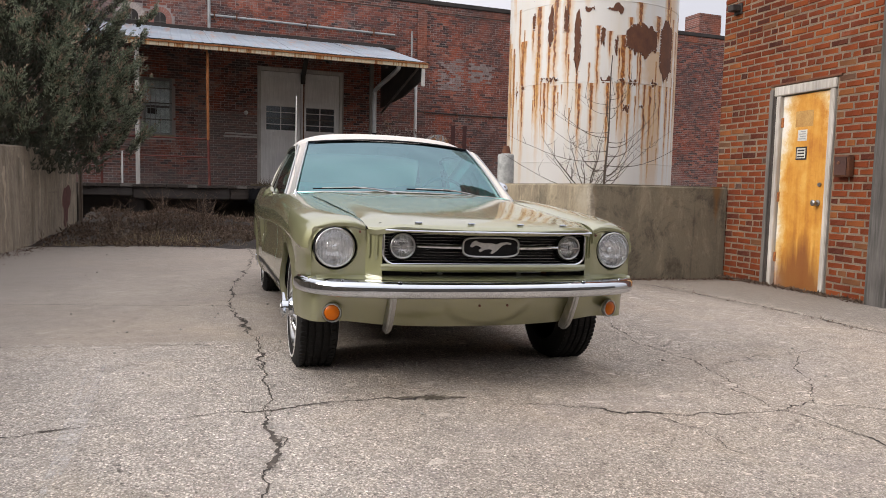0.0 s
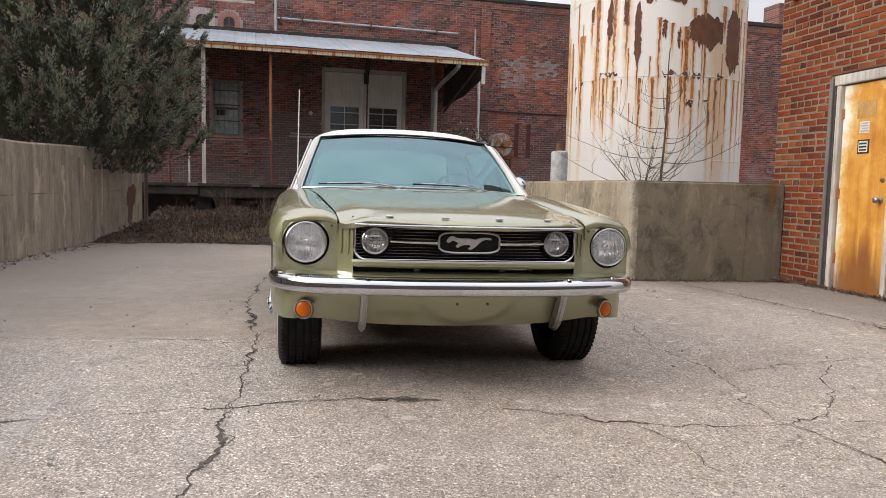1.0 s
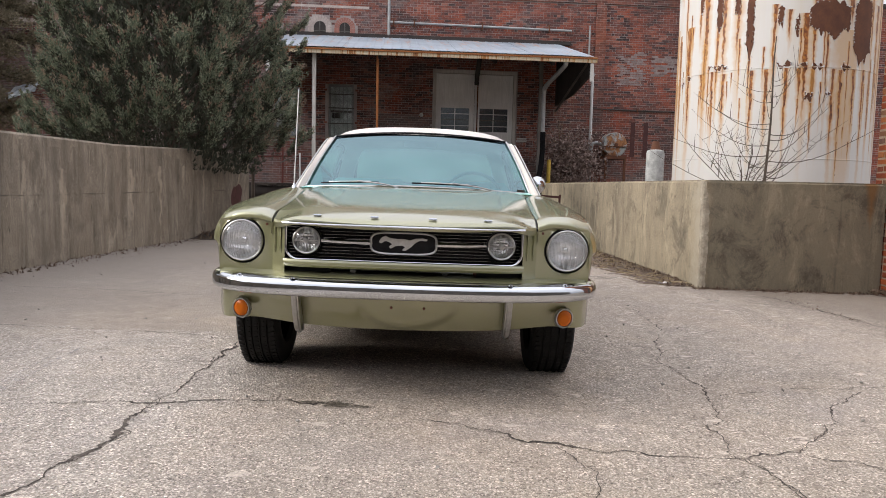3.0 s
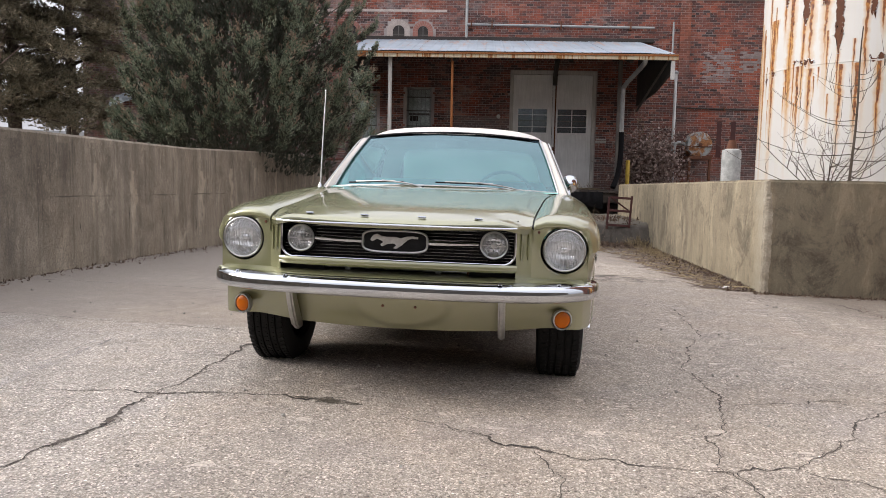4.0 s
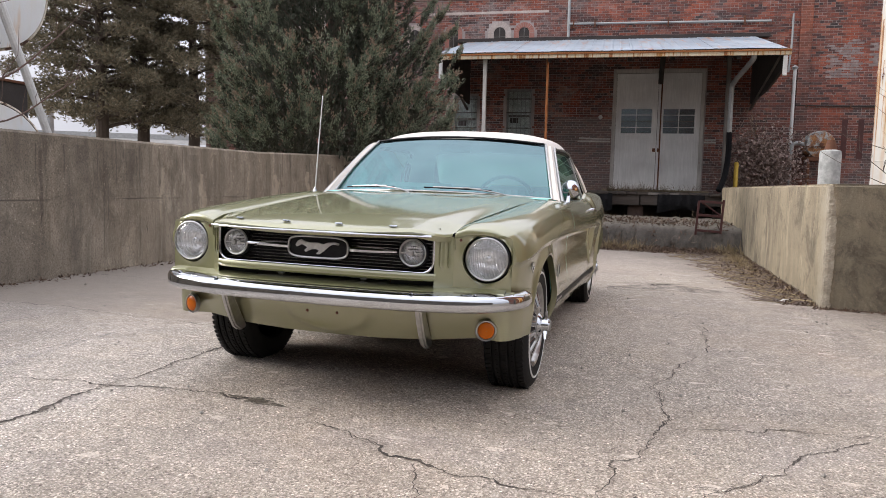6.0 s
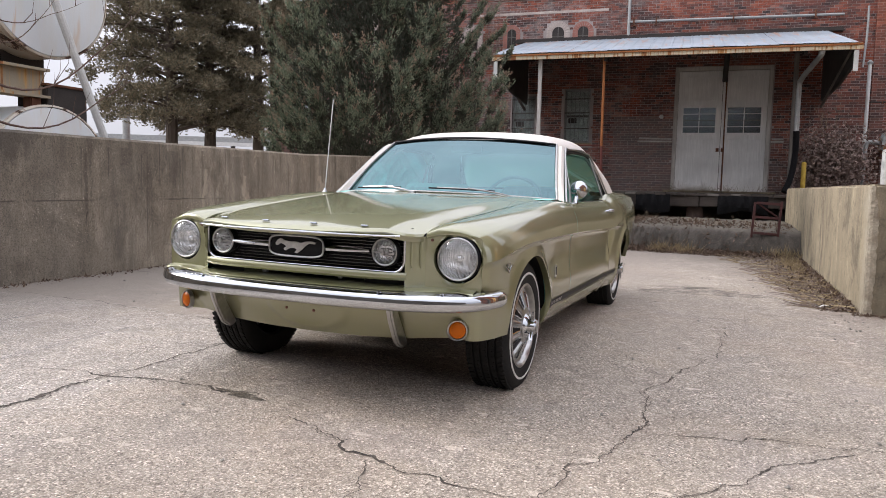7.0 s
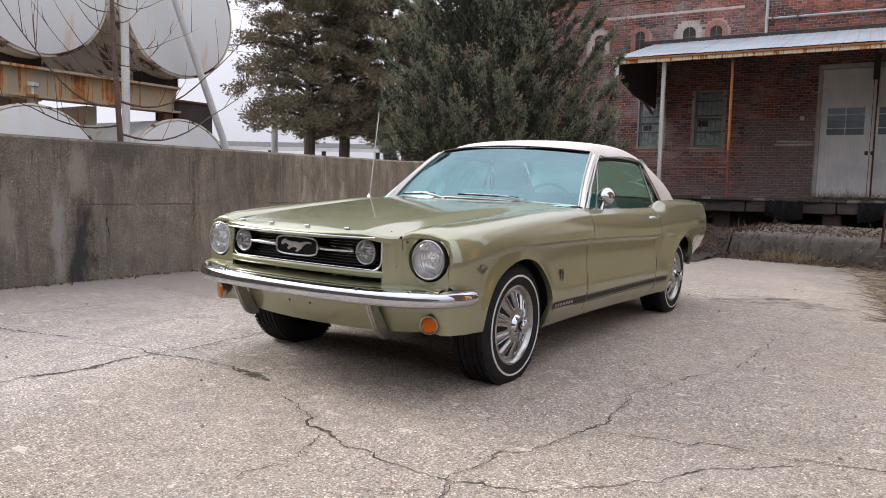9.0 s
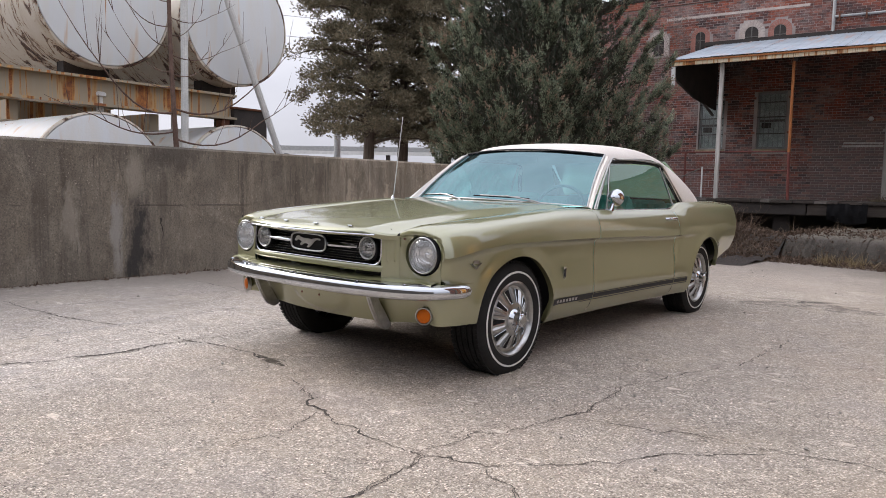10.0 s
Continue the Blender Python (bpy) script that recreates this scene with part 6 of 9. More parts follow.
bare_plant("tall_stalks", "tall dry stalks rising beside the dock", "shrub", (q.x - 0.15, q.y + 0.1, q.z), 5, 3.0, RNG, thick=0.012, twigs=2, spread=0.16, mat=M_DEAD_GRASS)
tagged(part("dead_leaves", leaf_mesh("dead_leaves", v, f, M_WITHERED), None, shrub, "withered brown leaves"), kind="stuff")


def scatter(n, place, rng):
    return np.array([place(rng) for _ in range(n)])


def grass_patch(name, label, n, place, height, mat, rng, per=5, spread=0.45, flat=False, width=0.03):
    o = scatter(n, place, rng)
    d = rng.normal(0, 0.35, (n, 3)) + np.array([0, 0, 0.15 if flat else 1.0])
    v, f = blades(o, d, height * rng.uniform(0.4, 1.3, n), width, rng, per, spread)
    tagged(part(name, leaf_mesh(name, v, f, mat), None), label, "ground cover", kind="stuff")


def mound(x, y):
    if x > -0.24:
        return 0.40 * step(9.42, 9.85, y)
    return (0.20 + 0.14 * step(-0.2, -2.4, x)) * step(8.6, 12.6, y) * (0.7 + 0.3 * math.sin(2.7 * x + 1) * math.cos(2.3 * y))


def bed(rng):
    x = rng.uniform(-3.6, 2.6)
    x = x - 2.6 if x > -0.2 and rng.random() < 0.72 else x
    y = 7.7 + abs(rng.normal(0, 3.0)) % 6.2 + 0.25 * math.sin(3 * rng.uniform(0, 6))
    y = y + 1.0 * step(-1.6, -0.2, x)
    return (max(x, -3.62), y, ground_z(x, y) + mound(x, y) + rng.uniform(0, 0.06))


def rim(rng):
    x = rng.uniform(-3.5, -0.4)
    y = 7.75 + 1.1 * step(-1.8, 0.2, x) + 0.22 * math.sin(x * 2.3) + rng.normal(0, 0.14)
    return (x, y, ground_z(x, y))


def east_strip(rng):
    y = rng.uniform(3.36, 12.0)
    x = 2.68 - min(abs(rng.normal(0, 0.14 + 0.045 * y * step(12, 4, y))), 0.30 + 0.145 * (y - 3.3)) * rng.uniform(0.3, 1.0)
    return (x, y, ground_z(x, y))


def west_strip(rng):
    y = rng.uniform(-3, 9.5)
    x = -3.65 + abs(rng.normal(0, 0.05 + 0.02 * max(0, y)))
    return (x, y, ground_z(x, y))


def dock_edge(rng):
    q = at_building(DOOR[0] + (DOOR[1] - DOOR[0]) * min(1.1, max(-0.5, rng.normal(0.30, 0.28))), -0.55 - abs(rng.normal(0, 0.35)), 0.885)
    return (q.x, q.y, q.z)


def front_strip(rng):
    x = rng.uniform(2.6, 4.4)
    y = 3.31 - abs(rng.normal(0, 0.05))
    return (x, y, ground_z(x, y))


def tufts(rng):
    cx, cy, s = ((0.62, 8.95, 0.13), (0.85, 9.05, 0.2), (2.45, 9.3, 0.16), (-1.9, 8.0, 0.3))[rng.integers(0, 4)]
    x, y = cx + rng.normal(0, s), cy + rng.normal(0, s * 0.5)
    return (min(x, 2.66), y, ground_z(x, y))


g = Geo()
rows = []
rl = random.Random(8)
for y in span(7.55, 14.4, 24):
    rows.append([(x, y + (0.22 * math.sin(x * 2.3) + 0.1 * rl.uniform(-1, 1) if y < 8 else 0), ground_z(x, y) + mound(x, y) * (1 if y < 13.6 else 0.3) + (0.004 if y < 7.9 else 0.02 + 0.07 * rl.random())) for x in span(-3.65, -0.23, 28)])
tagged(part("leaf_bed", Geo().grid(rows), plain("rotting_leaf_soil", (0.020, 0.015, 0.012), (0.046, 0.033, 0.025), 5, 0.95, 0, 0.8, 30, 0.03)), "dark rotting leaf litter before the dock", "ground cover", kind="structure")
grass_patch("leaf_litter", "matted dead leaves and vines before the dock", 13000, bed, 0.055, M_LITTER, RNG, 3, 0.9, True, 0.16)
grass_patch("leaf_heap", "heaped dead leaves and brush under the dock", 9000, lambda r: ((x := r.uniform(-3.6, -0.3)), (y := r.uniform(8.6, 14.2)), ground_z(x, y) + mound(x, y) + 0.02 + 0.10 * r.random() ** 2), 0.07, M_LITTER, RNG, 4, 1.1, True, 0.13)
grass_patch("weed_stalks", "dead brown weed stalks before the dock", 620, bed, 0.20, M_DEAD_WEED, RNG, 4, 0.5, False, 0.012)
grass_patch("dead_grass", "bleached dead grass along the edge of the paving", 380, rim, 0.07, M_DEAD_GRASS, RNG, 5, 0.8)
grass_patch("grass_tufts", "tufts of bleached dead grass", 190, tufts, 0.19, M_DEAD_GRASS, RNG, 6, 0.4, False, 0.016)
grass_patch("dock_weeds", "dry weeds grown on the dock before the freight doors", 260, dock_edge, 0.24, M_DEAD_WEED, RNG, 5, 0.8, False, 0.012)
grass_patch("ledge_litter", "dark dead leaves and stalks heaped before the concrete ledge", 3600, lambda r: ((x := r.uniform(-1.3, 2.5)), (y := 9.42 - 0.75 * r.random() ** 1.5), ground_z(x, y) + 0.05 * step(8.9, 9.4, y) * r.random()), 0.05, M_LITTER, RNG, 3, 0.9, True, 0.16)
grass_patch("wall_litter", "dead twigs and stalks along the ramp wall", 1900, east_strip, 0.05, M_TWIG, RNG, 2, 0.9, True, 0.03)
grass_patch("wall_leaves", "brown leaves gathered along the ramp wall", 4200, east_strip, 0.038, M_LITTER, RNG, 3, 0.9, True, 0.2)
grass_patch("wall_grass", "tan dead grass at the foot of the ramp wall", 230, lambda r: (2.55 - abs(r.normal(0, 0.13)), 7.6 + r.normal(0, 1.3), ground_z(2.5, 7.6)), 0.11, M_DEAD_GRASS, RNG, 6, 0.7, False, 0.02)
grass_patch("west_litter", "dead leaves along the foot of the concrete wall", 1300, west_strip, 0.028, M_LITTER, RNG, 3, 0.9, True, 0.2)
grass_patch("corner_litter", "dirt and leaves at the foot of the low wall", 700, front_strip, 0.024, M_LITTER, RNG, 3, 0.9, True, 0.2)
grass_patch("apron_litter", "dead grass and dirt along the broken apron edge", 150, lambda r: (3.36 - 0.10 * step(0.9, 2.3, (y := r.uniform(0.0, 2.7))) + r.normal(0, 0.035), y, ground_z(3.4, y)), 0.022, M_LITTER, RNG, 3, 0.8, True, 0.12)
grass_patch("foot_litter", "dirt and dead leaves along the foot of the brick office", 700, lambda r: (4.43 - abs(r.normal(0, 0.05)), r.uniform(1.3, 3.3), ground_z(4.4, 2.0) + 0.04), 0.03, M_LITTER, RNG, 3, 0.8, True, 0.2)
for k in range(6):
    x, y = RNG.uniform(-3.2, -1.3), RNG.uniform(9.2, 13.2)
    bare_plant("bramble", "tangled bare brown bramble before the dock", "shrub", (x, y, ground_z(x, y) + mound(x, y)), 9, 0.75, RNG, thick=0.007, twigs=6, spread=1.1, mat=M_LITTER)

rnd = random.Random(41)
g, straw = Geo(), Geo()
for k in range(900):
    y = 3.4 + 5.6 * rnd.random() ** 1.3
    x = 2.66 - rnd.random() * (0.30 + 0.145 * (y - 3.3))
    a, ln = rnd.uniform(0, math.pi), rnd.uniform(0.05, 0.34)
    p = Vector((x, y, ground_z(x, y) + 0.006))
    d = Vector((math.cos(a), math.sin(a), 0)) * ln
    n = Vector((-d.y, d.x, 0)) * rnd.uniform(-0.25, 0.25)
    q = [p, p + d * 0.5 + n + Vector((0, 0, rnd.uniform(0, 0.02))), p + d + Vector((0, 0, rnd.uniform(0, 0.03)))]
    q = [Vector((min(v.x, 2.67), v.y, v.z)) for v in q]
    (straw if k % 5 < 2 else g).tube(q, [0.0045 * rnd.uniform(0.6, 1.3), 0.0035, 0.0015], 5)
tagged(part("fallen_twigs", g, M_TWIG, fix=False), "fallen dry twigs strewn along the ramp wall", "twigs", kind="stuff")
tagged(part("fallen_straw", straw, M_DEAD_GRASS, fix=False), "tan dry stalks lying along the ramp wall", "straw", kind="stuff")

stick = thing("fallen_stick", "pale broken stick lying at the corner of the ramp wall", "stick", (2.55, 3.56, ground_z(2.55, 3.56) + 0.014))
part("shaft", Geo().tube([(-0.10, -0.02, 0.0), (0.0, 0.005, 0.004), (0.11, 0.0, 0.002)], [0.014, 0.015, 0.012], 8), M_DEAD_GRASS, stick, fix=False)
scrap = thing("paper_scrap", "crumpled white paper scrap by the ramp wall", "litter", (2.42, 3.52, ground_z(2.42, 3.52) + 0.006))
part("sheet", Geo().grid([[(x, y + 0.008 * math.sin(60 * x), 0.012 + 0.010 * math.sin(70 * x + 40 * y)) for x in span(-0.055, 0.055, 10)] for y in span(-0.025, 0.025, 5)]), M_WHITE_METAL, scrap, fix=False)

# ---- cracks in the paving ----
def crack(pts, width, seed, jag=0.016):
    """A ragged strip of dirt along pts, with chipped edges, side splinters and pits."""
    rnd = random.Random(seed)
    line = []
    for (x0, y0), (x1, y1) in zip(pts, pts[1:]):
        n = max(2, int(math.hypot(x1 - x0, y1 - y0) / 0.013))
        line += [(x0 + (x1 - x0) * k / n, y0 + (y1 - y0) * k / n) for k in range(n)]
    line.append(pts[-1])
    slow, aim, fast, bent = [0.0, 0.0], [0.0, 0.0], [0.0, 0.0], []
    for k, (x, y) in enumerate(line):
        if k % 7 == 0:
            aim = [rnd.uniform(-jag, jag) * 1.6, rnd.uniform(-jag, jag) * 1.6]
        for i in (0, 1):
            slow[i] += (aim[i] - slow[i]) * 0.30
            fast[i] = fast[i] * 0.4 + rnd.uniform(-0.0065, 0.0065)
        bent.append((x + slow[0] + fast[0], y + slow[1] + fast[1]))
    g = Geo()

    def strip(ps, wide, lift):
        rows, swell = [], 1.0
        for k, (x, y) in enumerate(ps):
            a, b = ps[min(k + 1, len(ps) - 1)], ps[max(k - 1, 0)]
            d = Vector((a[0] - b[0], a[1] - b[1]))
            d = d.normalized() if d.length > 1e-6 else Vector((1, 0))
            e = min(1.0, 0.2 + 0.12 * min(k, len(ps) - 1 - k)) * (0.55 + 0.45 * math.sin(k * 0.09 + seed) * math.sin(k * 0.023 + 2 * seed))
            if k % 9 == 0:
                swell = rnd.choice((0.35, 0.6, 0.8, 1.1, 1.5))
            wl, wr = (max(0.0015, wide * swell * e * rnd.uniform(0.1, 1.1) ** 1.3) for _ in (0, 1))
            z = ground_z(x, y) + lift
            rows.append([(x - d.y * wl, y + d.x * wl, z), (x, y, z + 0.0003), (x + d.y * wr, y - d.x * wr, z)])
        g.grid(rows)

    strip(bent, width * 1.35, 0.0025)
    k = 6
    while k < len(bent) - 24:
        k += rnd.randrange(6, 30)
        run = bent[k:k + rnd.randrange(6, 18)]
        if len(run) > 4 and rnd.random() < width * 55:
            off = rnd.choice((-1, 1)) * rnd.uniform(0.6, 1.7) * (0.006 + width)
            strip([(x + off * math.sin(math.pi * i / (len(run) - 1)), y + 0.6 * off * math.sin(math.pi * i / (len(run) - 1))) for i, (x, y) in enumerate(run)], width * 0.45, 0.0022)
    for x, y in bent[::3]:
        if rnd.random() < width * 30:
            x, y, r = x + rnd.gauss(0, 0.014), y + rnd.gauss(0, 0.014), rnd.uniform(0.0015, 0.0045)
            z = ground_z(x, y) + 0.0020
            g.add([(x + r * math.cos(q) * rnd.uniform(0.6, 1.4), y + r * math.sin(q) * rnd.uniform(0.6, 1.4), z) for q in span(0, 5.03, 5)], [(0, 1, 2, 3, 4)])
    tagged(part("crack", g, M_CRACK, fix=False), "dirt-filled crack in the concrete paving", "crack", group="cracks in the paving", kind="structure")


crack([(-1.10, -2.6), (-1.06, -1.76), (-0.95, -1.24), (-0.98, -0.9), (-0.95, -0.71), (-0.94, 0.0), (-0.92, 0.37), (-1.0, 1.25), (-1.07, 1.84), (-1.04, 2.9), (-0.92, 3.69), (-0.82, 4.72), (-0.7, 6.2), (-0.75, 7.5)], 0.0145, 1)
crack([(-3.6, -1.25), (-2.9, -1.05), (-2.14, -1.0), (-1.6, -0.86), (-1.32, -0.81), (-0.96, -0.77), (-0.62, -0.68), (-0.34, -0.72), (-0.15, -0.69)], 0.0085, 2)
crack([(0.10, -0.86), (0.42, -1.03), (0.6, -1.12), (0.9, -1.17), (1.2, -1.19), (1.30, -1.42), (1.29, -1.66), (1.34, -2.2)], 0.009, 3)
crack([(1.21, -1.19), (1.22, -0.9), (1.36, -0.66), (1.40, -0.42), (1.40, -0.1), (1.36, 0.2), (1.46, 0.58), (1.63, 1.11), (1.7, 2.0)], 0.0068, 4)
crack([(1.24, -1.19), (1.32, -1.13), (1.48, -1.12), (1.66, -0.9), (1.9, -0.55), (2.17, -0.25)], 0.0055, 5)
crack([(1.44, -0.42), (1.82, -0.27), (2.17, -0.22), (2.5, -0.12), (2.8, -0.16), (3.5, 0.0)], 0.0038, 6)
crack([(1.48, -1.12), (1.7, -1.25), (2.1, -1.2), (2.6, -1.35)], 0.0045, 7)
crack([(-0.92, 0.37), (-1.3, 0.52), (-1.9, 0.55), (-2.6, 0.62), (-3.5, 0.6)], 0.004, 8)
crack([(0.6, -1.13), (0.7, -1.35), (0.66, -1.6)], 0.005, 9)
crack([(-1.02, 2.9), (-0.4, 3.1), (0.5, 3.05), (1.6, 3.2), (2.6, 3.15)], 0.0045, 10)
crack([(3.12, 2.9), (3.27, 2.15), (3.33, 1.79), (3.39, 1.28), (3.40, 0.9), (3.38, 0.26), (3.36, -0.9)], 0.016, 11, 0.02)
crack([(2.78, 2.55), (3.02, 2.3), (3.25, 2.12), (3.6, 1.98), (3.9, 1.9)], 0.006, 13)
crack([(1.66, 1.5), (2.0, 1.62), (2.5, 1.58), (3.1, 1.72)], 0.004, 14)
crack([(-1.04, 1.84), (-1.7, 1.9), (-2.6, 2.05), (-3.6, 2.0)], 0.004, 12)


def stain(x, y, a, b, turn, seed, mat=None):
    rnd = random.Random(seed)
    ring = []
    for k in range(26):
        t = 2 * math.pi * k / 26
        r = 1 + 0.22 * math.sin(3 * t + seed) + rnd.uniform(-0.12, 0.12)
        px, py = a * r * math.cos(t), b * r * math.sin(t)
        q = radians(turn)
        px, py = px * math.cos(q) - py * math.sin(q), px * math.sin(q) + py * math.cos(q)
        ring.append((x + px, y + py, ground_z(x + px, y + py) + 0.0028))
    tagged(part("oil_stain", Geo().add(ring, [tuple(range(26))]), mat or M_STAIN, fix=False), "dark damp stain on the concrete" if mat is not M_SCRAPE else "pale scrape mark on the concrete", "stain", kind="structure")


m = Mat("damp_dark_concrete", 0.8)
m.color(m.ramp(m.noise(16, 5), (0.3, (0.10, 0.09, 0.076)), (0.7, (0.17, 0.15, 0.13))))
m.link(m.ramp(m.noise(7, 7, 0.8), (0.42, 0.0), (0.66, 0.62)), m.b.inputs["Alpha"])
M_STAIN = m.m
m = Mat("mossy_dirt", 0.9)
m.color(m.ramp(m.noise(40, 5), (0.3, (0.055, 0.045, 0.033)), (0.7, (0.15, 0.125, 0.09))))
m.link(m.ramp(m.noise(26, 6, 0.75), (0.36, 0.0), (0.54, 0.95)), m.b.inputs["Alpha"])
M_MOSS = m.m
m = Mat("scraped_pale_concrete", 0.9)
m.color(m.ramp(m.noise(60, 4), (0.3, (0.46, 0.43, 0.39)), (0.7, (0.66, 0.62, 0.57))))
m.link(m.ramp(m.noise(18, 6, 0.8), (0.40, 0.0), (0.66, 0.6)), m.b.inputs["Alpha"])
M_SCRAPE = m.m
for x, y, a, b, turn in ((-1.64, -0.75, 0.80, 0.026, 92), (-1.69, -0.6, 0.60, 0.013, 94), (-2.5, -0.3, 0.7, 0.02, 84)):
    stain(x, y, a, b, turn, 7, M_SCRAPE)
stain(-0.20, -0.735, 0.085, 0.032, -6, 2, M_MOSS)
stain(-0.30, -0.712, 0.095, 0.014, -12, 3, M_MOSS)
stain(1.45, 3.90, 0.55, 0.26, 20, 4)
stain(1.25, 4.15, 0.35, 0.10, 20, 6)
stain(-0.7, -0.72, 0.09, 0.014, 10, 5)
rnd = random.Random(9)
ring = [(-3.646, 10.05 + 0.42 * math.cos(a) * (0.7 + 0.3 * math.sin(3 * a)) + rnd.uniform(-0.05, 0.05) + 0.15 * math.sin(a), 0.52 + 0.36 * math.sin(a) + rnd.uniform(-0.04, 0.04)) for a in span(0, 2 * math.pi, 25)[:-1]]
tagged(part("red_stain", Geo().add(ring, [tuple(range(24))[::-1]]), plain("faded_red_paint", (0.07, 0.025, 0.021), (0.14, 0.052, 0.042), 9, 0.9), fix=False), "faded red paint stain on the concrete wall", "stain", kind="structure")
post = thing("wall_end_post", "thin dark timber post at the end of the concrete wall", "post", (-3.60, 11.1, 0.0))
part("shaft", Geo().tube([(0, 0, -0.1), (0, 0, 1.25)], 0.035, 10), M_BARK, post)
# loose chips on the paving
rnd = random.Random(17)
g = Geo()
for k in range(520):
    x, y = (rnd.uniform(-3.5, 4.2), rnd.uniform(-3.0, 7.4)) if k % 3 else (2.65 - abs(rnd.gauss(0, 0.12)), rnd.uniform(2.5, 8))
    r = rnd.uniform(0.004, 0.012)
    m = pose(x, y, ground_z(x, y) + r * 0.4, rnd.uniform(0, 360), rnd.uniform(0, 360), rnd.uniform(0, 360))
    g.add([m @ Vector(p) for p in ((r, 0, 0), (-r, 0.2 * r, 0), (0, r, 0.1 * r), (0.1 * r, -r, 0), (0, 0, 0.7 * r), (0, 0, -0.7 * r))], [(0, 2, 4), (2, 1, 4), (1, 3, 4), (3, 0, 4), (2, 0, 5), (1, 2, 5), (3, 1, 5), (0, 3, 5)])
tagged(part("stone_chips", g, plain("stone_chip", (0.22, 0.20, 0.17), (0.42, 0.39, 0.35), 30, 0.9), fix=False, smooth=False), "loose pale stone chips on the paving", "gravel", kind="stuff")
# ---- car ----
M_PAINT = Mat("sage_gold_car_paint", 0.52, 0.80)
M_PAINT.color(M_PAINT.mix(M_PAINT.ramp(M_PAINT.noise(900, 2), (0.3, 0.0), (0.7, 1.0)), (0.252, 0.252, 0.130), (0.290, 0.290, 0.154)))
M_PAINT.set(Coat_Weight=1.0, Coat_Roughness=0.08, Coat_IOR=2.1)
M_PAINT = M_PAINT.m
M_CHROME = Mat("chrome", 0.035, 1.0)
M_CHROME.color(M_CHROME.ramp(M_CHROME.noise(3, 3), (0.3, (0.50, 0.525, 0.55)), (0.7, (0.61, 0.635, 0.66))))
M_CHROME.bump(M_CHROME.noise(7, 3), 0.05, 0.01)
M_CHROME = M_CHROME.m
M_CHROME_DULL = plain("dull_chrome", (0.52, 0.52, 0.51), (0.36, 0.36, 0.35), 25, 0.28, 1.0, 0.05)
M_VINYL = plain("cream_vinyl", (0.66, 0.61, 0.55), (0.74, 0.69, 0.63), 3, 0.6, 0, 0.25, 220, 0.002)
M_TRIM_BLACK = plain("black_trim", (0.008, 0.008, 0.009), (0.016, 0.016, 0.017), 20, 0.5, 0, 0.0)
M_GRILLE = plain("grille_bar_metal", (0.50, 0.50, 0.51), (0.62, 0.62, 0.62), 20, 0.25, 1.0, 0.0)
M_TRIM_BLACK.node_tree.nodes["Principled BSDF"].inputs["Specular IOR Level"].default_value = 0.15
M_TYRE = plain("tyre_rubber", (0.012, 0.012, 0.012), (0.022, 0.021, 0.020), 14, 0.72, 0, 0.15, 120)
M_TYRE.node_tree.nodes["Principled BSDF"].inputs["Specular IOR Level"].default_value = 0.2
M_WHITEWALL = plain("whitewall_stripe", (0.62, 0.61, 0.58), (0.72, 0.71, 0.68), 10, 0.6, 0, 0.0)
M_WINDSHIELD = make_glass("tinted_windshield", (0.155, 0.36, 0.38), 0.0, (0.56, 0.82, 0.89), (1.07, 1.24, (0.06, 0.09, 0.15)), 2.8)
M_SIDE_GLASS = make_glass("tinted_side_glass", (0.41, 0.55, 0.53), 0.0, (0.9, 0.95, 0.95), None, 1.5)
M_LAMP_GLASS = make_glass("lamp_glass", (0.96, 0.97, 0.98), 0.02, (1.0, 1.0, 1.0), None, 1.7)
M_TEAL = plain("turquoise_vinyl", (0.28, 0.68, 0.60), (0.36, 0.78, 0.69), 6, 0.5, 0, 0.1)
M_TEAL_DARK = plain("dark_turquoise_vinyl", (0.03, 0.16, 0.15), (0.05, 0.22, 0.20), 6, 0.55, 0, 0.1)
M_AMBER = Mat("amber_lens", 0.28).color((0.50, 0.115, 0.004)).set(Specular_IOR_Level=0.2).m
M_STRIPE = plain("black_stripe_film", (0.012, 0.012, 0.012), (0.02, 0.02, 0.02), 20, 0.65, 0, 0.0)

z_shoulder = curve_of([-0.66, -0.5, 0.0, 0.8, 1.0, 2.08, 2.2, 2.36, 2.8, 3.2, 3.56], [0.772, 0.792, 0.832, 0.868, 0.866, 0.862, 0.872, 0.914, 0.918, 0.914, 0.902])
x_shoulder = curve_of([-0.555, -0.48, -0.3, 0.3, 0.9, 1.5, 2.1, 2.35, 2.8, 3.2, 3.56], [0.738, 0.758, 0.786, 0.806, 0.80, 0.792, 0.79, 0.776, 0.775, 0.770, 0.762])
x_crease = curve_of([-0.555, -0.527, -0.48, -0.43, -0.36, -0.1, 0.5, 1.5, 2.5, 3.1, 3.56], [0.798, 0.815, 0.827, 0.836, 0.843, 0.850, 0.857, 0.862, 0.867, 0.858, 0.825])
z_crease = curve_of([-0.6, -0.5, -0.3, 0.0, 0.8, 2.25, 3.56], [0.655, 0.668, 0.70, 0.715, 0.71, 0.68, 0.69])
under = curve_of([0.0, 0.012, 0.03, 0.14, 0.29, 0.35, 0.41, 0.48], [0.0, 0.009, 0.018, 0.024, 0.026, 0.032, 0.050, 0.094])
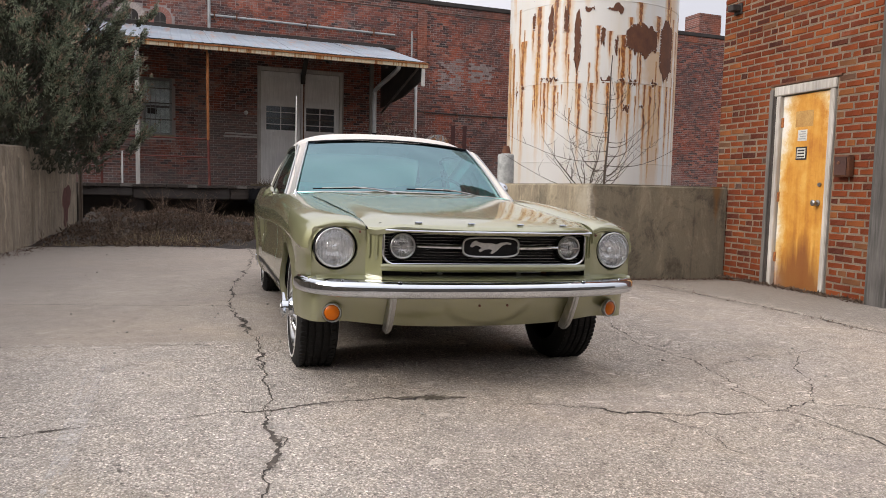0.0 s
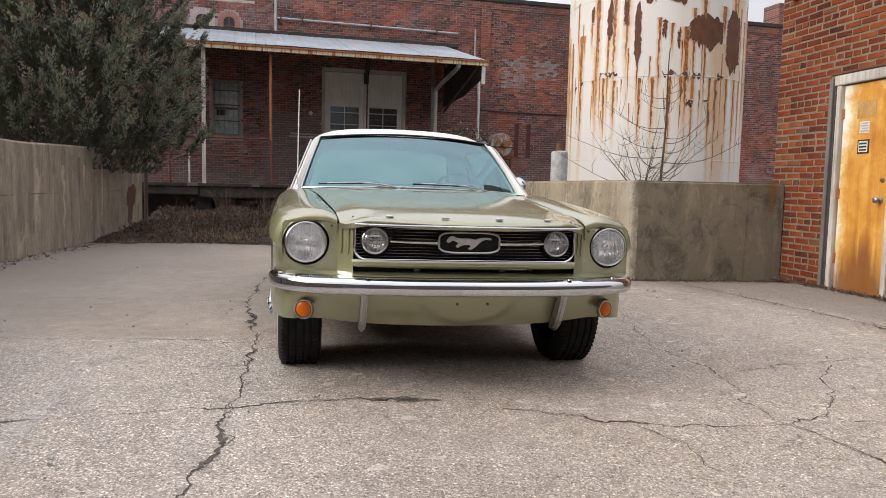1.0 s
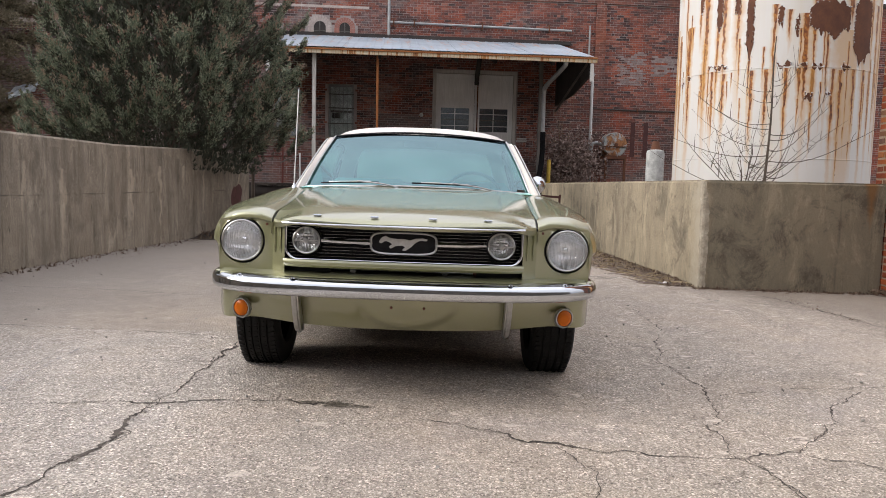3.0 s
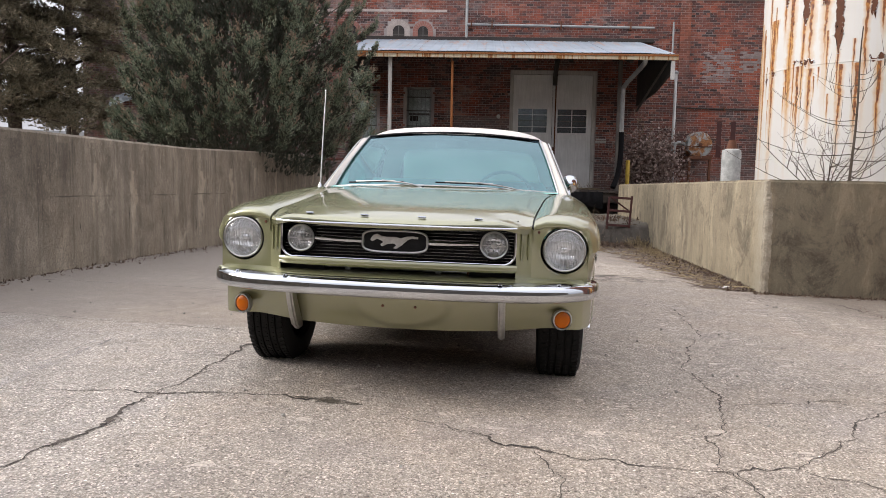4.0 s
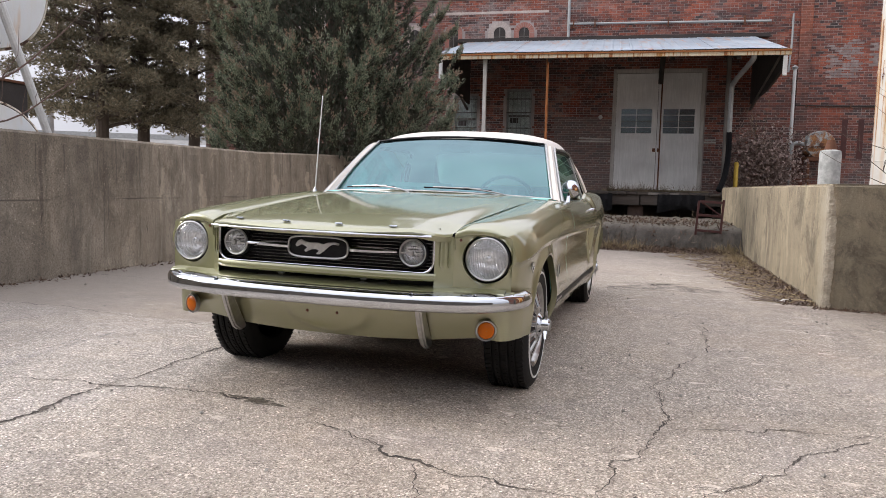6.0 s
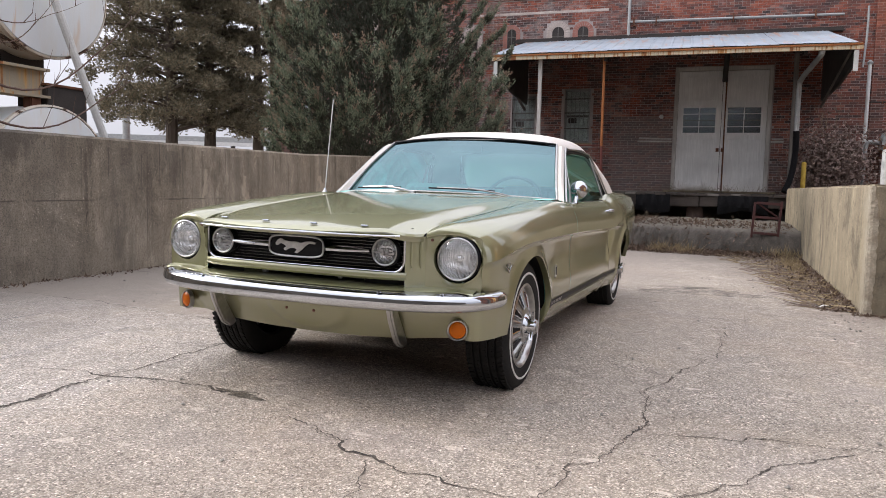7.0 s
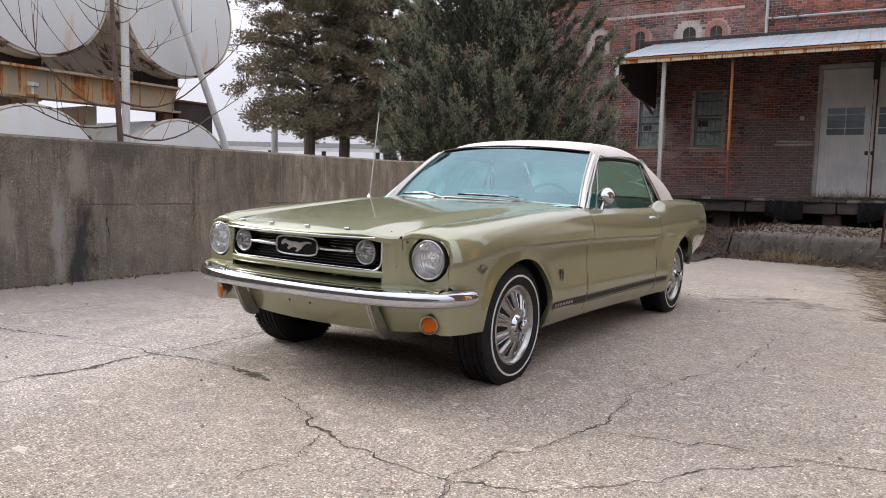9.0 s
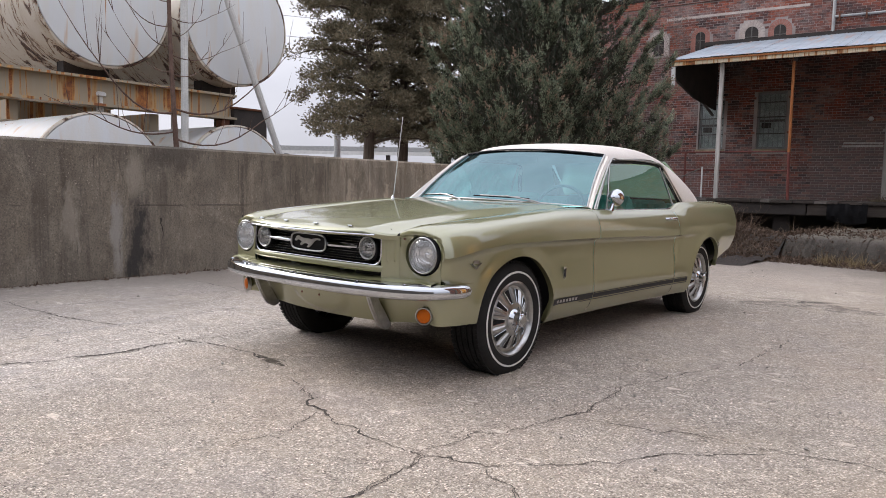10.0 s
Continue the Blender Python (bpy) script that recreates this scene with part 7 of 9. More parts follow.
x_inner = curve_of([-0.66, 0.0, 0.6, 0.8, 1.0, 2.3, 2.5, 2.9, 3.56], [0.545, 0.588, 0.64, 0.70, 0.745, 0.742, 0.72, 0.66, 0.63])
z_inner = curve_of([-0.66, -0.5, 0.0, 0.5, 0.8, 1.0, 2.1, 2.36, 2.8, 3.2, 3.56], [0.765, 0.787, 0.828, 0.864, 0.876, 0.872, 0.868, 0.916, 0.925, 0.922, 0.910])
droop = lambda y: 0.011 * min(1.0, max(0.0, (-0.46 - y) / 0.095)) ** 2
shoulder_line, inner_line = z_shoulder, z_inner
z_shoulder = lambda y: shoulder_line(y) - droop(y)
z_inner = lambda y: inner_line(y) - droop(y)
WHEELS = (0.012, 2.743)
ARCH_B, HUB_Z = 0.318, 0.325
arch_a = lambda c: 0.362 if c < 1.0 else 0.322


def z_low(y):
    for c in WHEELS:
        if abs(y - c) < arch_a(c):
            arch = HUB_Z + ARCH_B * math.sqrt(max(0.0, 1 - ((y - c) / arch_a(c)) ** 2))
            return max(arch, 0.385) if y > 2.9 else arch
    if y < 0:
        return 0.335
    if y < 2.6:
        return 0.245 - 0.012 * (y - 0.36)
    return 0.385 + 0.26 * (y - 3.065)


def side_x(y, z):
    zc, zs = z_crease(y), z_shoulder(y)
    xc, xs = x_crease(y), x_shoulder(y)
    if z >= zc:
        t = (zs - z) / max(zs - zc, 1e-4)
        x = xs + (xc - xs) * math.sin(math.pi / 2 * min(1, max(0, t)) ** 0.75)
    else:
        d = zc - z
        end = 2.27 - (0.69 - z) * 0.55
        cove = step(-0.1, 0.55, y) * (1 - step(end - 0.10, end, y)) * step(0.0, 0.014, d) * (1 - 0.85 * step(0.10, 0.30, d))
        soft = 0.8 * step(2.05, 2.55, y)
        x = xc - (under(d) - soft * min(under(d), 0.022)) - 0.022 * cove
    x -= 0.065 * step(2.98, 3.14, y) * step(0.66, 0.40, z)
    for c in WHEELS:
        r = math.hypot((y - c) / arch_a(c), max(0.0, z - HUB_Z) / ARCH_B)
        x += 0.012 * math.exp(-(((r - 1.0) * 0.36) / 0.045) ** 2)
    return x


def side_panel(y0, y1, front=False):
    """The outer skin from the inner top edge over the shoulder down to the sill or wheel opening."""
    ys = set(span(y0, y1, max(6, int((y1 - y0) / 0.035))))
    for c in WHEELS:
        for k in range(-12, 13):
            y = c + arch_a(c) * math.sin(math.pi / 2 * k / 12)
            if y0 < y < y1:
                ys.add(y)
        for y in (c - arch_a(c) - 0.0005, c + arch_a(c) + 0.0005):
            if y0 < y < y1:
                ys.add(y)
    if front:
        ys.update((-0.549, -0.540, -0.525, -0.508, -0.49, -0.47, -0.445))
    rows = []
    for y in sorted(ys):
        xi, zi, xs, zs = x_inner(y), z_inner(y), x_shoulder(y), z_shoulder(y)
        zc, zl = z_crease(y), z_low(y)
        row = [(xi + 0.002, zi - 0.06), (xi, zi - 0.003), (xi + 0.003, zi)]
        for t in (0.25, 0.5, 0.70, 0.82, 0.91, 0.97):
            row.append((xi + (xs - xi) * t, zi + (zs - zi) * t + 0.012 * (1 - (2 * t - 1) ** 2) * step(0.95, 0.6, y) + 0.006 * (1 - t) - 0.009 * (max(0.0, t - 0.66) / 0.34) ** 2))
        for t in (0.11, 0.19, 0.28, 0.40, 0.56, 0.78):
            z = zs + (zc - zs) * t
            row.append((side_x(y, z), z))
        n = 30
        for k in range(n + 1):
            t = (k / n) ** 1.35
            z = zc + (zl - zc) * t
            row.append((side_x(y, z), z))
        row.append((row[-1][0] - 0.03, zl + 0.002))
        lead = step(-0.15, -0.52, y) if front else 0.0
        pts = []
        for x, z in row:
            shift = 0.0
            if lead:
                shift = -lead * (0.042 * step(0.80, 0.54, x) if z > 0.70 else 0.0) + (lead * 0.03 + 0.05 * step(-0.38, -0.52, y)) * step(0.57, 0.50, z)
            pts.append((x, y + shift, z))
        rows.append(pts)
    if front:
        # the rolled edge round the headlamp
        edge = rows[0]
        for f, dy in ((0.03, -0.006), (0.09, -0.009), (0.17, -0.008), (0.24, 0.004)):
            rows.insert(0, [(x + ((0.679 - x) * f if x > 0.679 and z > 0.55 else 0.0), y + (dy if z > 0.55 else 0.0), z + ((0.667 - z) * f * 1.2 if z > 0.70 else 0.0)) for x, y, z in edge])
    return Geo().grid(rows, flip=True)


def both(name, geo, mat, car, label="", **opts):
    part(name, geo, mat, car, label, **opts)
    return part(name, geo.mirrored(), mat, car, label, **opts)


z_hood = curve_of([-0.78, -0.74, -0.68, -0.5, 0.0, 0.4, 0.78], [0.770, 0.784, 0.796, 0.818, 0.862, 0.889, 0.905])


def hood_y(u, v):
    lip = -0.785 + 0.055 * (u / 0.87) ** 2 + 0.018 * (u / 0.87) ** 8 if u < 0.87 else -0.712 + 0.097 * ((u - 0.87) / 0.13) ** 1.3
    back = 0.70 + 0.13 * u * u
    return lip + (back - lip) * v


def hood_z(u, y):
    seam = z_inner(y)
    zc = z_hood(y)
    g = 0.42 * u * u + 0.58 * step(0.76, 1.0, u)
    return zc - (zc - seam) * g


def build_hood():
    rows = []
    for v in [0, 0.008, 0.02, 0.04] + span(0.07, 1, 30):
        row = []
        for u in [-k for k in (1, 0.985, 0.96, 0.93, 0.9, 0.86, 0.82, 0.78, 0.74)] + span(-0.7, 0.7, 29) + [0.74, 0.78, 0.82, 0.86, 0.9, 0.93, 0.96, 0.985, 1]:
            y = hood_y(abs(u), v)
            x = (x_inner(y) - 0.005) * u
            row.append((x, y, hood_z(abs(u), y) - (0.008 if v == 0 else 0.0)))
        rows.append(row)
    low = [(x, y + 0.012, z - 0.022) for x, y, z in rows[0]]
    return Geo().grid([low] + rows)


CAR = thing("car", "sage-gold vintage two-door hardtop coupe with cream vinyl roof", "car", (0.013, 0, 0.0), turn=(0, 0.7, 0))
both("front_fender", side_panel(-0.555, 0.855, True), M_PAINT, CAR)
both("door", side_panel(0.861, 2.118), M_PAINT, CAR)
both("quarter_panel", side_panel(2.124, 3.56), M_PAINT, CAR)
part("hood", build_hood(), M_PAINT, CAR)
both("hood_gap", Geo().tube([(x_inner(y) - 0.002, y, z_inner(y) - 0.016) for y in span(-0.58, 0.80, 24)], 0.008, 6), M_TRIM_BLACK, CAR)
# tail
rows = [[((x_inner(y) + 0.002) * u, y, z_inner(y) + 0.012 * (1 - u * u)) for u in span(-1, 1, 21)] for y in span(2.75, 3.56, 18)]
part("trunk_lid", Geo().grid(rows), M_PAINT, CAR)
rows = []
for k in range(9):
    z = 0.50 + (0.910 - 0.50) * k / 8
    w = min(side_x(3.56, z), 0.82) if z < 0.90 else 0.66
    rows.append([(w * u, 3.56 + 0.05 * (1 - u * u), z) for u in span(-1, 1, 15)])
part("tail_panel", Geo().grid(rows), M_PAINT, CAR)
part("trunk_floor", Geo().box(-0.70, 0.70, 3.02, 3.46, 0.34, 0.62).box(-0.73, 0.73, 3.075, 3.40, 0.42, 0.60), M_TRIM_BLACK, CAR, bevel=0.03)
part("floor_pan", Geo().box(-0.44, 0.44, -0.3, 3.4, 0.30, 0.33).box(-0.72, 0.72, 0.40, 2.33, 0.245, 0.28), M_TRIM_BLACK, CAR)
part("engine_bay", Geo().box(-0.56, 0.56, -0.50, -0.45, 0.36, 0.76).box(-0.44, 0.44, -0.45, 0.75, 0.34, 0.36), M_TRIM_BLACK, CAR)

# roof and pillars
z_roof = curve_of([1.26, 1.4, 1.7, 2.0, 2.3, 2.55, 2.66], [1.262, 1.298, 1.330, 1.336, 1.314, 1.262, 1.20])


def roof_point(u, v):
    y0, y1 = 1.27 + 0.14 * u * u, 2.57 - 0.08 * u ** 4
    y = y0 + (y1 - y0) * v
    w = 0.632 - 0.03 * step(0.5, 1, v) - 0.035 * step(0.25, 0.0, v)
    s = abs(u)
    drop = 0.03 * s ** 2 + 0.05 * s ** 5 + 0.03 * s ** 16
    return (w * u, y, z_roof(y) - drop - 0.012 * step(0.1, 0, v))


us = [-1, -0.985, -0.96, -0.92, -0.86] + span(-0.78, 0.78, 19) + [0.86, 0.92, 0.96, 0.985, 1]
rows = [[roof_point(u, v) for u in us] for v in span(0, 1, 26)]
under_rows = [[(x, y, z - 0.035) for x, y, z in r] for r in rows]
g = Geo().grid(rows).grid(under_rows, flip=True)
part("roof", g, M_VINYL, CAR, "cream vinyl-covered roof", fix=False)
FRONT = lambda x, y, z: pose(x, y, z, 90, 0, 0)   # turned things look towards the front of the car
OUT = lambda x, y, z: pose(x, y, z, 0, 90, 0)     # turned things look outwards

# ---- front end ----
face_y = lambda x: -0.600 + (x - 0.545) * 0.146
LAMP_X, LAMP_Z = 0.679, 0.667


def headlamp_panel():
    x0, x1, z0, z1 = 0.5470, 0.778, 0.534, 0.756
    n = 48
    rings = [[], [], [], []]
    for k in range(n):
        a = 2 * math.pi * k / n
        c, s = math.cos(a), math.sin(a)
        d = min(((x1 if c > 0 else x0) - LAMP_X) / c if abs(c) > 1e-6 else 9, ((z1 if s > 0 else z0) - LAMP_Z) / s if abs(s) > 1e-6 else 9)
        for i, r in enumerate((d, 0.097 + (d - 0.097) * 0.4, 0.097, 0.095)):
            x, z = LAMP_X + r * c, LAMP_Z + r * s
            rings[i].append((x, face_y(x) + (0.004 if i == 1 else 0.0) + (0.018 if i == 3 else 0.0), z))
    return Geo().grid(rings, close=True)


both("headlamp_panel", headlamp_panel(), M_PAINT, CAR)
both("lamp_apron", Geo().grid([[(x, face_y(x) + a, z) for a, z in ((0.004, 0.540), (-0.003, 0.5345), (-0.003, 0.531), (-0.010, 0.527), (-0.014, 0.512), (-0.008, 0.47))] for x in span(0.535, 0.792, 14)]), M_PAINT, CAR)

M_REFLECTOR = Mat("fluted_reflector", 0.14, 0.7)
M_REFLECTOR.color(M_REFLECTOR.ramp(M_REFLECTOR.noise(60, 5, 0.7), (0.34, (0.60, 0.60, 0.58)), (0.46, (0.97, 0.97, 0.97))))
wv = M_REFLECTOR.t.nodes.new("ShaderNodeTexWave")
wv.inputs["Scale"].default_value, wv.inputs["Distortion"].default_value = 48.0, 0.2
M_REFLECTOR.link(M_REFLECTOR.coord.outputs["Object"], wv.inputs["Vector"])
M_REFLECTOR.bump(M_REFLECTOR.math("ADD", wv.outputs["Fac"], M_REFLECTOR.math("MULTIPLY", M_REFLECTOR.noise(22, 3, 0.5), 3.0)), 0.45, 0.004)
M_REFLECTOR = M_REFLECTOR.m


def lamp(name, x, y, z, r, label, housing=0.0):
    base = part(name, Geo().lathe([(r + 0.0085, -0.02), (r + 0.0085, 0.0), (r + 0.004, 0.003), (r + 0.004, -0.02)], 40, FRONT(x, y, z), caps=False), M_TRIM_BLACK, CAR, label)
    ring = [(r + 0.004, 0.0), (r + 0.0045, 0.006), (r + 0.001, 0.009), (r - 0.003, 0.007), (r - 0.004, 0.0)]
    part("bezel", Geo().lathe(ring, 40, FRONT(x, y, z), caps=False), M_CHROME_DULL, base)
    part("reflector", Geo().lathe([(r - 0.003, 0.003)] + [(r * f, -r * h) for f, h in ((0.92, 0.08), (0.8, 0.18), (0.65, 0.28), (0.5, 0.36), (0.3, 0.42), (0.15, 0.445), (0.012, 0.45))], 48, FRONT(x, y, z), caps=False), M_REFLECTOR, base)
    part("bulb_cap", Geo().lathe([(r * 0.15, -r * 0.44), (r * 0.14, -r * 0.30), (r * 0.09, -r * 0.26), (0.001, -r * 0.25)], 20, FRONT(x, y, z), caps=False), M_REFLECTOR, base)
    part("lens", Geo().lathe([(r - 0.003, 0.004), (r * 0.8, 0.014), (r * 0.5, 0.021), (r * 0.25, 0.024), (0.001, 0.025)], 40, FRONT(x, y, z), caps=False), M_LAMP_GLASS, base).visible_shadow = False
    if r > 0.06:
        part("lens_ring", Geo().lathe([(r * 0.47, 0.0205), (r * 0.49, 0.0225), (r * 0.51, 0.0205)], 36, FRONT(x, y, z), caps=False), M_LAMP_GLASS, base).visible_shadow = False
    else:
        part("lens_rib", Geo().box(x - r * 0.93, x + r * 0.93, y - 0.020, y - 0.012, z - 0.003, z + 0.001), M_CHROME_DULL, base)
        part("lens_boss", Geo().lathe([(0.012, 0.018), (0.010, 0.026), (0.001, 0.028)], 18, FRONT(x, y, z), caps=False), M_CHROME_DULL, base)
    if housing:
        part("housing", Geo().lathe([(r + 0.006, 0.0), (r + 0.008, -0.012), (r * 0.9, -housing)], 32, FRONT(x, y, z), caps=False), M_TRIM_BLACK, base)
    return base


for s in (1, -1):
    lamp("headlamp", s * LAMP_X, -0.580, LAMP_Z, 0.0825, "round sealed-beam headlamp with chrome ring")
    lamp("fog_lamp", s * 0.397, -0.662, 0.683, 0.052, "small round chrome-ringed fog lamp in the grille", 0.06)

grille_y = lambda x: -0.668 + 0.016 * (x / 0.48) ** 2
# gilled cheeks between grille and headlamps
rows = []
for z in span(0.537, 0.751, 18):
    row = []
    for t in span(0, 1, 33):
        x = 0.486 + 0.062 * t
        y = -0.660 + 0.060 * t ** 0.9
        fade = step(0.62, 0.635, z) * (1 - step(0.735, 0.75, z))
        rib = max(0.0, math.sin((t - 0.18) / 0.66 * math.pi * 3 - math.pi / 2)) if 0.18 < t < 0.84 else 0.0
        row.append((x - 0.004 * rib * fade, y - 0.012 * rib * fade, z))
    rows.append(row)
both("gilled_cheek", Geo().grid(rows), M_PAINT, CAR)

# grille
part("grille_back", Geo().grid([[(x, grille_y(x) + 0.055, z) for x in span(-0.49, 0.49, 25)] for z in (0.59, 0.78)]), M_TRIM_BLACK, CAR)


def grille_half(z):
    d = max(0.0, 0.655 - z)
    return 0.476 - (0.05 - math.sqrt(max(0.0, 0.05 ** 2 - min(d, 0.05) ** 2)))


for k in range(11):
    z = 0.617 + 0.0129 * k
    w = grille_half(z)
    rows = []
    for x in span(-w, w, 33):
        y = grille_y(x) + 0.012
        rows.append([(x, y + 0.02, z + 0.0012), (x, y + 0.002, z + 0.0018), (x, y, z), (x, y + 0.002, z - 0.0018), (x, y + 0.02, z - 0.0012)])
    part("slat", Geo().grid(rows), M_GRILLE, CAR)
pts = []
for k in range(9):
    a = math.pi / 2 * k / 8
    pts.append((-0.43 - 0.052 * math.cos(a), 0.655 - 0.052 * math.sin(a)))
edge = [(-0.482, 0.757), (-0.482, 0.70)] + pts + [(x, 0.603) for x in span(-0.38, 0.38, 15)] + [(-x, z) for x, z in pts[::-1]] + [(0.482, 0.70), (0.482, 0.757)]
part("grille_trim", Geo().tube([(x, grille_y(x) - 0.004, z) for x, z in edge], 0.0062, 8), M_CHROME, CAR, "thin chrome grille surround")
part("hood_lip_trim", Geo().tube([(x, -0.788 + 0.055 * (x / 0.475) ** 2 + 0.018 * (x / 0.475) ** 8, 0.7545) for x in span(-0.485, 0.485, 31)], 0.0058, 8, 0.8), M_CHROME, CAR, "chrome strip along the hood lip")
for s in (1, -1):
    bar = Geo().tube([(s * x, grille_y(x) - 0.012, 0.684) for x in span(0.125, 0.335, 8)], [0.0140, 0.0140, 0.0135, 0.013, 0.012, 0.0105, 0.009, 0.007], 8)
    part("grille_bar", bar, M_CHROME, CAR, "tapered chrome grille bar")
loop = []
for k in range(40):
    a = 2 * math.pi * k / 40
    c, q = math.cos(a), math.sin(a)
    loop.append((0.132 * math.copysign(abs(c) ** 0.45, c), -0.695, 0.684 + 0.043 * math.copysign(abs(q) ** 0.5, q)))
M_SILVER = plain("satin_silver", (0.62, 0.61, 0.59), (0.50, 0.49, 0.47), 30, 0.45, 0.5, 0.05)
emblem = part("emblem_frame", Geo().tube(loop + [loop[0]], 0.0046, 8), M_CHROME_DULL, CAR, "dull chrome emblem frame")
part("emblem_backing", Geo().prism([(x, z) for x, y, z in loop], 0.006, Matrix(((1, 0, 0, 0), (0, 0, 1, -0.690), (0, 1, 0, 0), (0, 0, 0, 1)))), M_TRIM_BLACK, emblem)
shape = [(-0.088, 0.004), (-0.078, 0.020), (-0.064, 0.026), (-0.050, 0.019), (-0.028, 0.016), (0.0, 0.017), (0.022, 0.012), (0.040, 0.019), (0.066, 0.021), (0.084, 0.018),
         (0.082, 0.011), (0.060, 0.013), (0.045, 0.006), (0.034, -0.004), (0.024, -0.014), (0.006, -0.026), (-0.006, -0.024), (0.006, -0.012), (-0.006, -0.007), (-0.028, -0.010),
         (-0.046, -0.020), (-0.052, -0.012), (-0.040, -0.003), (-0.052, 0.004), (-0.064, 0.008), (-0.080, -0.002)]
part("emblem_shape", Geo().prism([(x * 1.14, z * 1.12 + 0.684) for x, z in shape], 0.008, Matrix(((1, 0, 0, 0), (0, 0, -1, -0.692), (0, 1, 0, 0), (0, 0, 0, 1)))), M_SILVER, emblem, "plain silver emblem shape", bevel=0.0015)
for x in (-0.345, -0.115, 0.115, 0.335):
    y = -0.775 + 0.055 * (x / 0.475) ** 2
    part("hood_badge", Geo().box(-0.016, 0.016, -0.006, 0.006, 0, 0.006, pose(x, y + 0.025, 0.7855, -28, 0, 0)), M_CHROME, CAR, "small chrome badge bar", bevel=0.002)

front_plan = curve_of([0, 0.3, 0.46, 0.51, 0.545, 0.6, 0.7, 0.775], [-0.700, -0.692, -0.668, -0.640, -0.600, -0.588, -0.572, -0.545])
rows = []
for x in span(-0.492, 0.492, 41):
    y = front_plan(abs(x))
    low = 0.0
    rows.append([(x, y + 0.02, 0.606), (x, y - 0.002, 0.604), (x, y - 0.007, 0.595), (x, y - 0.006, 0.583 - low * 0.9), (x, y + 0.002, 0.574 - low * 1.2), (x, y + 0.05, 0.572 - low * 1.2)])
part("lower_grille_panel", Geo().grid(rows), M_PAINT, CAR)
valance_plan = [(0.0, -0.665), (0.2, -0.660), (0.4, -0.643), (0.55, -0.615), (0.64, -0.592), (0.70, -0.572), (0.74, -0.551), (0.766, -0.525), (0.779, -0.500)]
vx, vy = [p[0] for p in valance_plan], [p[1] for p in valance_plan]
val_y = curve_of(vx, vy)
val_bot = curve_of([0.0, 0.16, 0.42, 0.6, 0.72, 0.754], [0.305, 0.306, 0.314, 0.328, 0.334, 0.336])
rows = []
for x in [0.778 * math.sin(math.pi / 2 * k / 80) for k in range(-80, 81)]:
    y, zb = val_y(abs(x)), val_bot(abs(x))
    row = [(x, y + 0.10, 0.548), (x, y + 0.005, 0.545)]
    for t in span(0, 1, 24):
        z = 0.53 + (zb - 0.53) * t
        dish = 0.009 * step(1.10, 0.86, math.hypot((x - 0.02) / 0.205, max(0.0, 0.44 - z) / 0.125)) * step(0.478, 0.466, z)
        row.append((x, y + 0.095 * t ** 1.25 * (1 - step(0.62, 0.77, abs(x))) - dish * (0.6 + 1.4 * t) - 0.008 * math.sin(math.pi * t), z))
    row.append((x, y + 0.10, zb + 0.006))
    rows.append(row)
# its ends wrap round onto the fenders
for s in (1, -1):
    for y in (-0.475, -0.455, -0.43, -0.405, -0.38):
        zb = 0.336
        lead = step(-0.15, -0.52, y)
        col = [(s * (side_x(y, z) + 0.003), y + lead * 0.03 * step(0.57, 0.50, z), z) for z in [0.53 + (zb - 0.53) * t for t in span(0, 1, 24)]]
        row = [(s * (abs(col[0][0]) - 0.05), col[0][1] + 0.05, 0.548), (col[0][0], col[0][1], 0.536)] + col + [(s * (abs(col[-1][0]) - 0.04), col[-1][1] + 0.03, zb + 0.004)]
        if s > 0:
            rows.append(row)
        else:
            rows.insert(0, row)
part("front_valance", Geo().grid(rows), M_PAINT, CAR, angle=75)
part("splash_ledge", Geo().grid([[(x, front_plan(abs(x)) + a, z) for a, z in ((0.06, 0.552), (0.0, 0.549), (-0.035, 0.545), (-0.06, 0.539), (-0.07, 0.528))] for x in span(-0.76, 0.76, 61)]), M_PAINT, CAR)
part("radiator_support", Geo().tube([(-0.40, -0.605, 0.566), (0.40, -0.605, 0.562)], 0.006, 8), M_CHROME_DULL, CAR, "thin steel bar in the gap under the grille")
for x in (-0.21, 0.17, 0.30):
    part("support_bracket", Geo().box(x - 0.012, x + 0.012, -0.622, -0.600, 0.550, 0.580), M_PIPE if x < 0.2 else M_RUST, CAR, bevel=0.003)
# black panels put the shade of the gap under the grille into colour
both("gap_panel", Geo().grid([[(x, front_plan(x) + a, z) for a, z in ((0.050, 0.588 - 0.03 * step(0.46, 0.54, x)), (0.050, 0.570 - 0.012 * step(0.46, 0.54, x)), (0.045, 0.547))] for x in span(0.30, 0.50, 14)]), M_TRIM_BLACK, CAR)
for x in (-0.043, 0.090):
    part("plate_screw", Geo().lathe([(0.006, 0), (0.006, 0.003), (0.003, 0.006), (0.001, 0.006)], 10, FRONT(x, -0.692, 0.421)), M_RUST, CAR)
for s in (1, -1):
    sig = part("turn_signal", Geo().lathe([(0.042, -0.012), (0.044, 0.002), (0.041, 0.009), (0.036, 0.008), (0.034, 0.0)], 36, FRONT(s * 0.683, -0.566, 0.379) @ pose(0, 0, 0, 0, s * 20, 0), caps=False), M_CHROME_DULL, CAR, "round amber turn signal with chrome ring")
    part("amber_lens", Geo().lathe([(0.0345, 0.0), (0.033, 0.007), (0.026, 0.012), (0.012, 0.015), (0.001, 0.015)], 30, FRONT(s * 0.683, -0.566, 0.379) @ pose(0, 0, 0, 0, s * 20, 0), caps=False), M_AMBER, sig)

